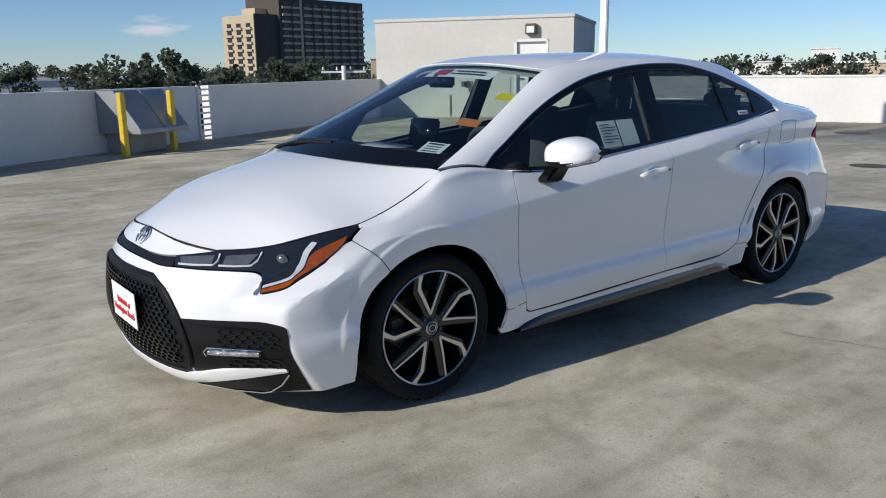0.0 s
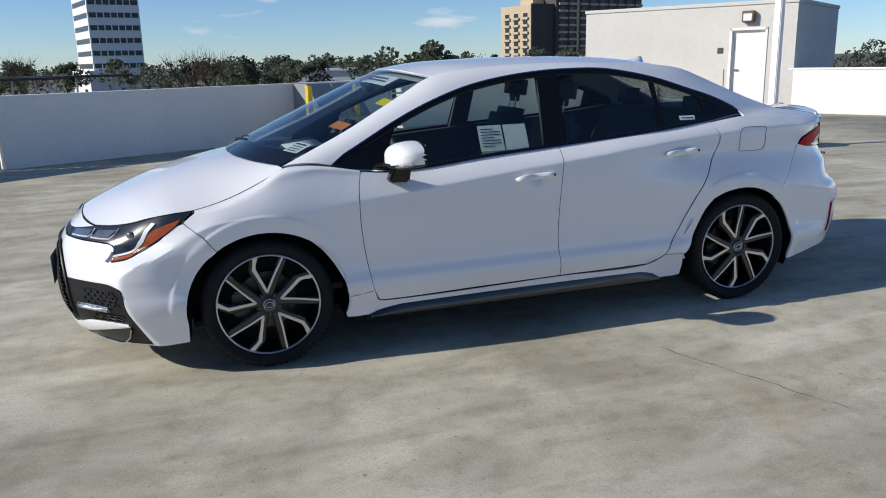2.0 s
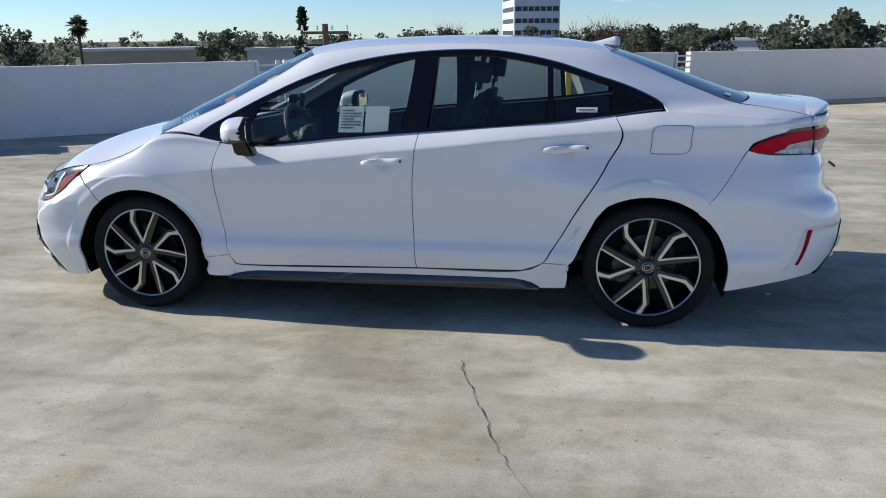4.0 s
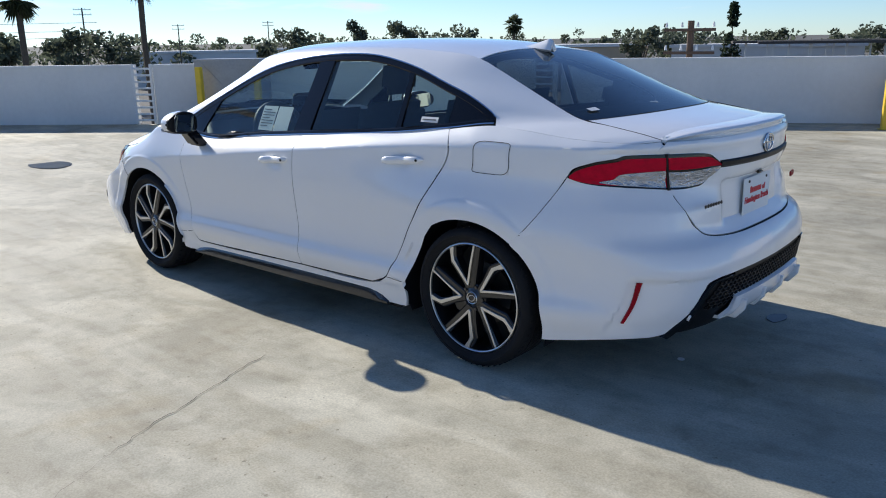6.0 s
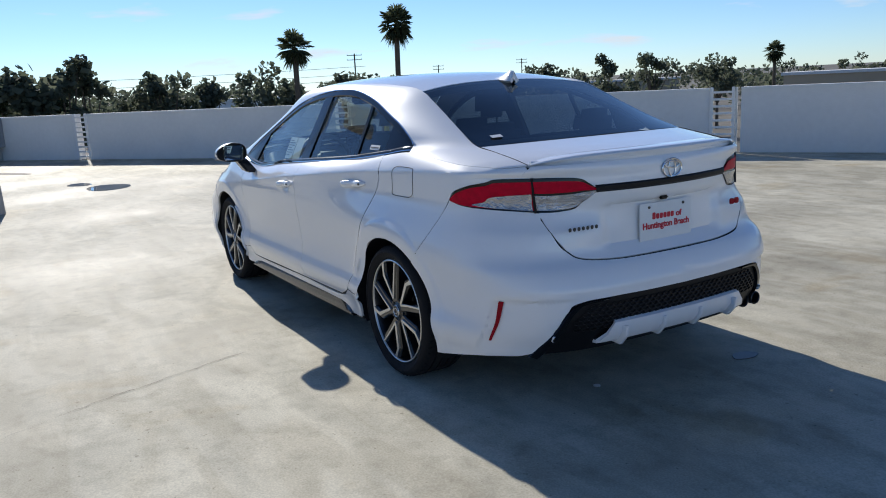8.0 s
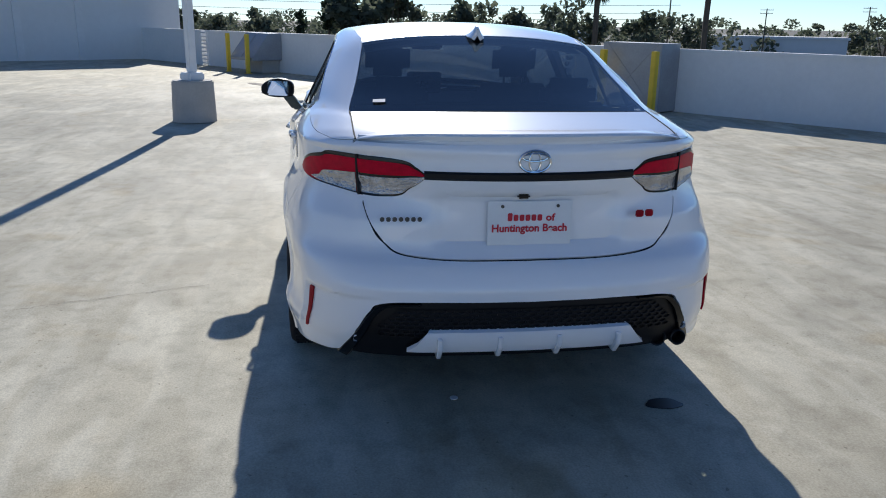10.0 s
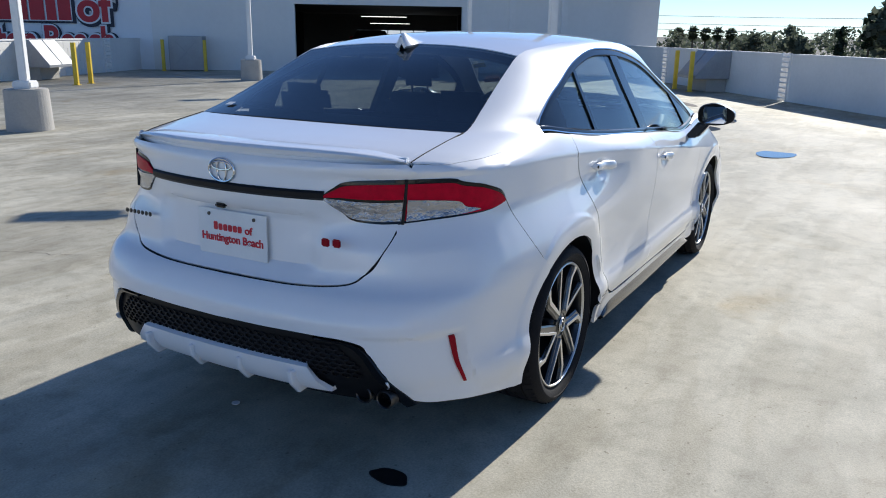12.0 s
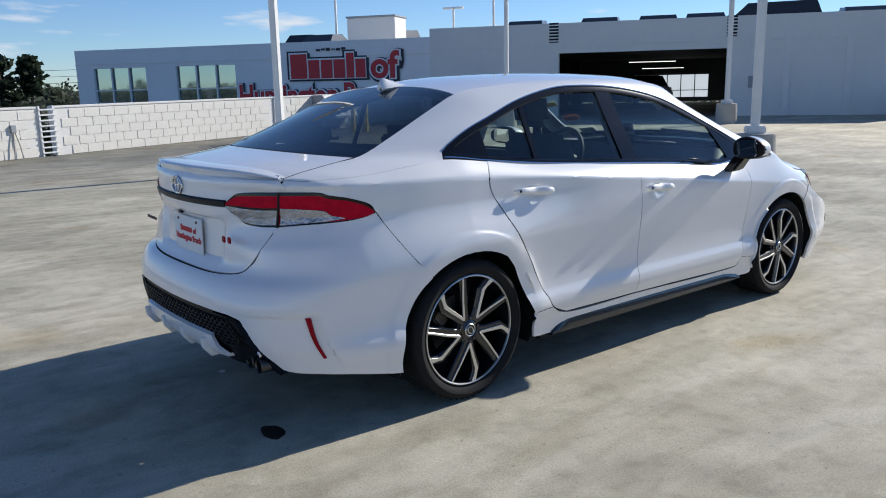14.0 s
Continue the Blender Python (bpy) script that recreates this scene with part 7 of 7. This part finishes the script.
def carport(az, dist, length):
    p = polar(EYE3, az, dist)
    root = thing("carport", "long dark flat carport roof on thin posts", "carport", "carports", at=pose(p.x, p.y, TOWN_Z, 0, 0, az + 90 + 8))
    part("roof", box_bm(length, 6, 0.35, (0, 0, 8.6)), M_TOWER, root)
    for k in range(5):
        part("post", box_bm(0.25, 0.25, 8.6, (-length / 2 + 2 + k * (length - 4) / 4, 0, 0)), M_POST, root)


carport(-77.2, 120, 22), carport(-80.7, 140, 28), carport(-73.7, 130, 16)


def leafy(points, size, rnd, up=0.3):
    """Small leaf cards, two triangles each, scattered round the given places."""
    verts, faces = [], []
    for p in points:
        d = Vector((rnd.gauss(0, 1), rnd.gauss(0, 1), rnd.gauss(0, 1) + up)).normalized()
        a = d.orthogonal().normalized()
        a.rotate(Matrix.Rotation(rnd.uniform(0, 6.28), 3, d))
        b = d.cross(a)
        s = size * rnd.uniform(0.6, 1.4)
        n = len(verts)
        verts += [p - a * s - b * s * 0.5, p + a * s - b * s * 0.6, p + a * s * 0.7 + b * s * 0.6, p - a * s * 0.8 + b * s * 0.5]
        faces.append((n, n + 1, n + 2, n + 3))
    return mesh_of(verts, faces, False)


def tree_parts(kind, seed):
    """Trunk and crown meshes of one tree, ten metres high."""
    rnd = random.Random(seed)
    pts = []
    trunk_v, trunk_f = [], []

    def limb(a, b, ra, rb):
        n, d = len(trunk_v), (b - a).normalized()
        u = d.orthogonal().normalized()
        w = d.cross(u)
        for p, r in ((a, ra), (b, rb)):
            trunk_v.extend(p + r * (u * math.cos(k * 1.2566) + w * math.sin(k * 1.2566)) for k in range(5))
        trunk_f.extend((n + k, n + (k + 1) % 5, n + 5 + (k + 1) % 5, n + 5 + k) for k in range(5))
    if kind == "pine":
        limb(Vector((0, 0, 0)), Vector((0.1, 0, 9.6)), 0.22, 0.03)
        for k in range(70):
            f = rnd.uniform(0.22, 1.0)
            z, r = 10 * f, (1 - f) ** 0.75 * 1.75 * rnd.uniform(0.55, 1.15) + 0.12
            a = rnd.uniform(0, 6.28)
            e = Vector((r * math.cos(a), r * math.sin(a), z - 0.12 * r + rnd.gauss(0, 0.1)))
            limb(Vector((0, 0, z)), e, 0.03, 0.01)
            for _ in range(20):
                g = rnd.uniform(0.35, 1.0)
                pts.append(Vector((e.x * g + rnd.gauss(0, 0.16), e.y * g + rnd.gauss(0, 0.16), z + (e.z - z) * g + rnd.gauss(0, 0.12))))
    else:
        limb(Vector((0, 0, 0)), Vector((0.1, 0, 4.2)), 0.28, 0.16)
        for k in range(11 if kind == "broad" else 9):
            a, z0 = rnd.uniform(0, 6.28), rnd.uniform(3.0, 4.4)
            rr, zz = rnd.uniform(0.5, 2.9), rnd.uniform(5.0, 9.2)
            if kind == "tall":
                rr *= 0.62
                zz = rnd.uniform(4.6, 9.6)
            e = Vector((rr * math.cos(a), rr * math.sin(a), zz))
            limb(Vector((0.1, 0, z0)), e, 0.10, 0.03)
            rad = rnd.uniform(0.75, 1.35) * (0.8 if kind == "tall" else 1)
            if kind == "bare":
                for _ in range(26):
                    t = e + Vector((rnd.gauss(0, rad), rnd.gauss(0, rad), abs(rnd.gauss(0, rad))))
                    limb(e.lerp(Vector((0.1, 0, z0)), rnd.uniform(0, 0.4)), t, 0.03, 0.01)
            for _ in range(95 if kind != "bare" else 16):
                d = Vector((rnd.gauss(0, 1), rnd.gauss(0, 1), rnd.gauss(0, 0.8))).normalized() * rad * rnd.uniform(0.35, 1.05)
                pts.append(e + d)
    return mesh_of(trunk_v, trunk_f), leafy(pts, 0.22 if kind != "pine" else 0.17, rnd)


def palm_parts(seed):
    rnd = random.Random(seed)
    trunk = tube([(0, 0, 0), (0.15, 0, 4), (0.05, 0.1, 8), (0, 0, 12.0)], 0.22, 8)
    verts, faces = [], []
    for k in range(95):
        a, el = rnd.uniform(0, 6.28), rnd.uniform(-1.35, 1.35)
        reach, fan = rnd.uniform(0.55, 0.95), rnd.uniform(0.65, 0.95)
        if el < -0.9:
            reach, fan = reach * 0.7, fan * 1.3
        c, s = math.cos(a), math.sin(a)
        way, side = Vector((c * math.cos(el), s * math.cos(el), math.sin(el))), Vector((-s, c, 0))
        root, hub = Vector((0, 0, 12.0)), Vector((0, 0, 12.0)) + way * reach
        n = len(verts)
        verts += [root - side * 0.02, root + side * 0.02, hub + side * 0.02, hub - side * 0.02]
        faces.append((n, n + 1, n + 2, n + 3))
        for i in range(11):
            b = radians(-100 + 20 * i + rnd.uniform(-6, 6))
            ray = way * math.cos(b) + side * math.sin(b)
            flank = (side * math.cos(b) - way * math.sin(b)) * 0.055
            L = fan * (0.72 + 0.28 * math.cos(b))
            n = len(verts)
            mid, tip = hub + ray * L * 0.55, hub + ray * L - Vector((0, 0, 0.22 * L))
            verts += [hub, mid - flank, tip, mid + flank]
            faces += [(n, n + 1, n + 2), (n, n + 2, n + 3)]
    return trunk, mesh_of(verts, faces, False)


masters = {}
for kind, seeds, leaf, label in (("broad", (1, 2, 3), M_LEAF, "dark green broad-leaved tree beyond the parapet"), ("tall", (4, 5), M_LEAF, "tall thin eucalyptus-like tree beyond the parapet"), ("pine", (6, 7), M_PINE, "dark narrow conifer beyond the parapet"), ("bare", (8,), M_DRY, "nearly leafless brown tree beyond the parapet"), ("palm", (9, 10), M_PALM, "fan palm with a tall thin trunk")):
    masters[kind] = [((palm_parts(s) if kind == "palm" else tree_parts(kind, s)), leaf, label) for s in seeds]


def plant(kind, x, y, top, width=1.0, seed=0):
    rnd = random.Random(seed * 7 + 13)
    (trunk, crown), leaf, label = masters[kind][seed % len(masters[kind])]
    h = (top - TOWN_Z) / (13.2 if kind == "palm" else 10.0)
    root = thing("palm_tree" if kind == "palm" else "tree", label, "tree", "trees beyond the parapets")
    root.matrix_world = pose(x, y, TOWN_Z, 0, 0, rnd.uniform(0, 360)) @ Matrix.Diagonal((h * width, h * width, h, 1))
    part("trunk", trunk, M_BARK, root)
    part("crown", crown, leaf, root)


def plant_at(kind, eye, az, dist, el, width=1.0, seed=0):
    p = polar(eye, az, dist)
    plant(kind, p.x, p.y, 1.42 + dist * math.tan(radians(el)), width, seed)


plant_at("pine", (-3.43, 3.4), -68.4, 140, 2.1, 0.9, 1)
for i, (az, d, el, kind, w) in enumerate(((-20.3, 70, 3.9, "palm", 1.0), (-27.5, 72, 5.3, "palm", 0.85), (-53.0, 115, 1.5, "palm", 1.0), (-4.2, 80, 3.2, "tall", 1.2), (-5.4, 84, 2.7, "tall", 1.1), (-1.6, 82, 1.6, "pine", 1.0), (-6.6, 86, 2.4, "tall", 1.0), (-10.0, 95, 1.1, "broad", 1.0), (-11.6, 92, 1.6, "broad", 1.0), (-14.6, 105, 1.7, "tall", 1.1),
                                          (-17.9, 90, 1.9, "broad", 0.9), (-19.5, 110, 1.2, "tall", 1.0), (-23.5, 98, 1.1, "broad", 1.0), (-26, 130, 0.8, "broad", 1.2), (-42.3, 130, 1.3, "tall", 1.0), (-45.2, 130, 1.4, "broad", 0.9), (-49.5, 140, 1.0, "broad", 1.0), (-37.5, 150, 0.9, "broad", 1.1))):
    plant_at(kind, EYE8, az, d, el, w, i)
for i, (az, d, el, kind, w) in enumerate(((-98.5, 150, 0.4, "broad", 1.3), (-101.0, 130, 0.6, "broad", 1.2), (-106.5, 90, 1.4, "broad", 1.0), (-108.2, 95, 1.5, "tall", 1.0), (-111.2, 70, 1.8, "tall", 1.0), (-112.8, 75, 1.6, "tall", 1.1), (-110.0, 100, 0.8, "broad", 1.2), (-118.0, 90, 1.2, "broad", 1.0), (-119.5, 95, 0.9, "broad", 1.1), (-108.9, 150, 1.6, "palm", 0.8), (-104.2, 140, 0.7, "broad", 1.1), (-96.2, 160, 0.5, "broad", 1.2),
                                          (-160, 120, 0.9, "broad", 1.1), (-154, 150, 0.8, "broad", 1.0), (-147.5, 170, 0.7, "broad", 1.0), (-165, 110, 1.0, "tall", 1.0), (-170, 120, 0.7, "broad", 1.1), (-158, 170, 1.1, "palm", 0.9), (-151.5, 160, 0.5, "palm", 0.9))):
    plant_at(kind, EYE0, az + 1.3, d, el * 0.72, w, i + 20)
for i, (az, d, el, kind, w) in enumerate(((-92.5, 150, 0.8, "bare", 1.1), (-94.0, 145, 0.9, "bare", 1.2), (-95.5, 170, 0.6, "broad", 1.1), (-97.0, 160, 0.6, "broad", 1.1), (-99, 170, 0.7, "broad", 1.0), (-69.0, 150, 0.5, "broad", 1.2), (-66.5, 140, 0.6, "broad", 1.2), (-74.5, 190, 0.4, "broad", 1.2), (-81, 200, 0.6, "broad", 1.2), (-82.5, 190, 0.8, "bare", 1.0), (-85, 210, 0.5, "broad", 1.2))):
    plant_at(kind, EYE3, az + 2.3, d, el, w, i + 50)
for i, (az, d, el, kind, w) in enumerate(((2.2, 100, 0.7, "pine", 1.0), (3.9, 105, 0.9, "tall", 1.0), (4.8, 110, 0.7, "tall", 1.0), (-2.4, 90, 1.5, "pine", 1.3), (-3.3, 92, 1.3, "pine", 1.3), (-0.4, 95, 0.9, "pine", 1.1), (-8.8, 110, 0.5, "broad", 1.2), (9.0, 150, 0.5, "palm", 0.9), (9.8, 150, 0.55, "palm", 0.9), (10.6, 152, 0.5, "palm", 0.9), (11.4, 150, 0.6, "palm", 0.9), (12.3, 148, 0.5, "palm", 0.9), (13.5, 120, 0.4, "broad", 1.1), (7.4, 140, 0.2, "broad", 1.3))):
    plant_at(kind, EYE11, az, d, el, w, i + 70)
for i, (az, d, el, kind, w) in enumerate(((79.0, 75, 2.3, "pine", 1.3), (77.4, 76, 2.2, "pine", 1.3), (80.6, 80, 1.8, "pine", 1.3), (75.2, 95, 1.0, "tall", 1.0), (82, 110, 0.9, "broad", 1.2), (85, 100, 1.0, "broad", 1.2))):
    plant_at(kind, (-3.65, -3.45), az, d, el, w, i + 90)


def far_woods():
    """Low tree line right round the town, told apart only as a rough edge."""
    rnd, pts = random.Random(4), []
    for k in range(1500):
        az, d = rnd.uniform(0, 360), rnd.uniform(170, 480)
        top = 1.4 + d * math.tan(radians(rnd.uniform(-0.6, 0.35) if rnd.random() < 0.85 else rnd.uniform(0.35, 0.75)))
        r = rnd.uniform(2.2, 4.5)
        c = polar((0, 0), az, d)
        for _ in range(64):
            q = Vector((rnd.gauss(0, 1), rnd.gauss(0, 1), rnd.gauss(0, 1))).normalized() * rnd.uniform(0.5, 1.0)
            pts.append(Vector((c.x + q.x * r, c.y + q.y * r, top - r * 0.8 + q.z * r * 0.8)))
        for _ in range(8):
            pts.append(Vector((c.x + rnd.gauss(0, r * 0.5), c.y + rnd.gauss(0, r * 0.5), rnd.uniform(TOWN_Z, max(TOWN_Z + 1, top - r)))))
    tagged(part("far_woods", leafy(pts, 0.55, rnd), M_LEAF), "dark green far tree line over the town roofs", "trees", kind="stuff")


far_woods()


def utility_pole(x, y, top, turn, arms=2, material=M_BARK, width=1.3):
    root = thing("utility_pole", "brown wooden utility pole with crossarms", "utility pole", "utility poles", at=pose(x, y, TOWN_Z, 0, 0, turn))
    h = top - TOWN_Z
    part("pole", cyl_bm(0.15, 0.11, h, seg=12), material, root)
    for k in range(arms):
        arm = part("crossarm", box_bm(width * 2, 0.09, 0.10, (0, 0.14, h - 0.35 - k * 0.75), bevel=0.01), material, root)
        for i in range(4):
            part("insulator", cyl_bm(0.05, 0.03, 0.16, (-width * 0.92 + i * width * 0.613, 0.14, h - 0.21 - k * 0.75), 8), M_POST, arm)


utility_pole(8.4, -22.85, 1.9, 10, 2, M_RUST, 0.85)
p = polar(EYE0, -120.7, 40)
utility_pole(p.x, p.y, 1.5, 150, 1, M_POST, 1.1)
for eye, az, d, el in ((EYE8, -24.5, 140, 2.25), (EYE8, -30.4, 190, 1.2), (EYE8, -36.3, 200, 1.35)):
    p = polar(eye, az, d)
    utility_pole(p.x, p.y, 1.42 + d * math.tan(radians(el)), az + 90, 2)
for k, (z0, z1) in enumerate(((4.2, 4.4), (3.2, 3.3), (2.4, 2.45))):
    a, b = polar(EYE11, 17, 120), polar(EYE11, -24, 125)
    pts = [(a.x + (b.x - a.x) * f, a.y + (b.y - a.y) * f, z0 + (z1 - z0) * f - 2.2 * f * (1 - f)) for f in np.linspace(0, 1, 17)]
    tagged(part("power_line", tube(pts, 0.028, 5), M_INK), "thin dark overhead power line", "power line", "power lines")
for k, (z0, z1) in enumerate(((3.6, 3.4), (2.9, 2.7), (2.2, 2.0))):
    a, b = polar((-3.65, -3.45), 74, 100), polar((-3.65, -3.45), 95, 100)
    pts = [(a.x + (b.x - a.x) * f, a.y + (b.y - a.y) * f, z0 + (z1 - z0) * f - 0.8 * f * (1 - f)) for f in np.linspace(0, 1, 13)]
    tagged(part("power_line", tube(pts, 0.022, 5), M_INK), "thin dark overhead power line", "power line", "power lines")


# ---- parked vehicles on and in the building ----
def parked_car(at, profile, roof, w, paint, label):
    """A vehicle from its side outline: lower body, glazed cabin, roof, wheels and lamps."""
    root = thing("parked_car", label, "car", "parked cars at the building", at=at)
    b = prism(profile, w, "Y")
    bmesh.ops.translate(b, vec=(0, -w / 2, 0), verts=b.verts)
    bmesh.ops.bevel(b, geom=list(b.edges), offset=0.07, segments=2, affect="EDGES")
    part("body", b, paint, root)
    z0, z1 = max(p[1] for p in profile) - 0.05, max(p[1] for p in roof)
    g = prism(roof, w - 0.16, "Y")
    bmesh.ops.translate(g, vec=(0, -(w - 0.16) / 2, 0), verts=g.verts)
    for v in g.verts:
        v.co.y *= 1 - 0.20 * max(0, (v.co.z - z0) / (z1 - z0))
    part("window_band", g, M_WIN, root, "dark window band")
    xs = [p[0] for p in roof if p[1] > z1 - 0.02]
    part("roof", box_bm(max(xs) - min(xs) + 0.10, (w - 0.16) * 0.82, 0.05, ((max(xs) + min(xs)) / 2, 0, z1 - 0.01), bevel=0.02), paint, root)
    x0, x1 = min(p[0] for p in profile), max(p[0] for p in profile)
    for x in (x0 + 0.85, x1 - 0.9):
        for s in (-1, 1):
            wl = part("wheel", cyl_bm(0.34, 0.34, 0.22, (x, s * (w / 2 - 0.10) - 0.11, 0.34), 24, axis="Y"), M_RUBBER, root)
            part("rim", cyl_bm(0.22, 0.22, 0.02, (x, s * (w / 2 + 0.005) - 0.01 + (0.005 if s > 0 else -0.005), 0.34), 18, axis="Y"), M_ALLOY, wl)
    for s in (-1, 1):
        part("headlight", box_bm(0.05, 0.35, 0.14, (x1 - 0.03, s * (w / 2 - 0.25), 0.70), bevel=0.02), M_CLEARLAMP, root)
        part("tail_light", box_bm(0.05, 0.22, 0.30, (x0 + 0.03, s * (w / 2 - 0.16), 0.80), bevel=0.02), M_REDLAMP, root)


SUV = ([(-2.3, 0.35), (2.3, 0.35), (2.35, 0.75), (2.2, 0.98), (1.1, 1.06), (-2.3, 1.08)], [(1.15, 1.02), (0.45, 1.68), (-2.0, 1.72), (-2.25, 1.04)])
SEDAN = ([(-2.3, 0.30), (2.3, 0.30), (2.3, 0.65), (1.1, 0.92), (-1.4, 0.98), (-2.3, 0.95)], [(1.1, 0.90), (0.3, 1.40), (-0.9, 1.42), (-1.75, 0.96)])
for k, back, turn, shape, paint, label in ((22.3, 12.0, 90, SUV, M_PAINT, "white pickup-like wagon parked on the upper deck"), (16.9, 11.0, 80, SUV, M_PAINT, "white wagon parked on the upper deck"), (19.3, 8.0, 90, SEDAN, M_SILVER, "silver car roof behind the upper parapet"),
                                           (8.3, 4.8, 90, SEDAN, M_GREYCAR, "dark car roof behind the upper parapet"), (5.2, 4.7, 90, SEDAN, M_SILVER, "silver car roof behind the upper parapet"), (2.9, 4.8, 90, SEDAN, M_GREYCAR, "dark car roof behind the upper parapet"), (1.1, 4.7, 90, SEDAN, M_SILVER, "silver car roof behind the upper parapet"), (-0.9, 5.0, 0, SUV, M_GREYCAR, "dark grey wagon parked on the upper deck"), (-4.6, 4.8, 90, SEDAN, M_GREYCAR, "dark car roof behind the upper parapet")):
    parked_car(FACE_M @ pose(k, -back, 2.405, 0, 0, turn), *shape, 1.85, paint, label)
parked_car(FACE_M @ pose(3.6, -14.0, 0.02, 0, 0, 100), *SEDAN, 1.8, M_SILVER, "silver sedan parked inside the dark garage")
root = thing("roof_box", "white plant box on the upper deck", "plant box", at=FACE_M @ pose(16.0, -7.0, 2.40))
part("body", box_bm(2.4, 1.6, 2.0, bevel=0.03), M_PLASTER, root)
part("cover", box_bm(2.5, 1.7, 0.08, (0, 0, 2.0), bevel=0.02), M_ZINC, root)
for k, back, h in ((19.0, 9.0, 3.6), (10.5, 8.0, 4.3), (13.6, 12.0, 2.7)):
    root = thing("roof_lamp", "slim lamp post on the upper deck", "lamp post", "roof lamp posts", at=FACE_M @ pose(k, -back, 2.40))
    part("pole", box_bm(0.10, 0.10, h, bevel=0.01), M_POST, root)
    part("lamp_head", box_bm(1.1, 0.3, 0.10, (0, 0, h), bevel=0.03), M_POST, root)

# outlet with its conduit on the north parapet
p = along(NORTH0, NORTH_A, -0.35)
root = thing("wall_outlet", "small grey outlet box with a cable on the parapet", "outlet", at=pose(p.x, p.y, 0, 0, 0, NORTH_A))
part("box", box_bm(0.12, 0.06, 0.16, (0, -0.033, 0.55), bevel=0.01), M_ZINC, root)
part("cable", tube([(0, -0.04, 0.56), (-0.03, -0.06, 0.35), (-0.06, -0.07, 0.02)], 0.012, 8), M_PEDESTAL, root)
part("cable", tube([(0.03, -0.04, 0.56), (0.09, -0.06, 0.30), (0.13, -0.08, 0.02)], 0.012, 8), M_PEDESTAL, root)

# joints between the pieces of the north parapet: single painted blocks, slightly proud
blk = shared(box_bm(0.392, 0.012, 0.192, bevel=0.005))
gaps = (0.45, 8.0, 14.2)
rnd = random.Random(8)
for r in range(5):
    s = -3.0 + (0.2 if r % 2 else 0.0)
    while s < 14.0 and r < 5:
        if all(abs(s + 0.2 - g) > 0.42 for g in gaps):
            part("block", blk, M_BLOCK, wall_n).matrix_local = pose(s + 0.2, -0.004 - rnd.uniform(0, 0.003), 0.004 + r * 0.199)
        s += 0.4
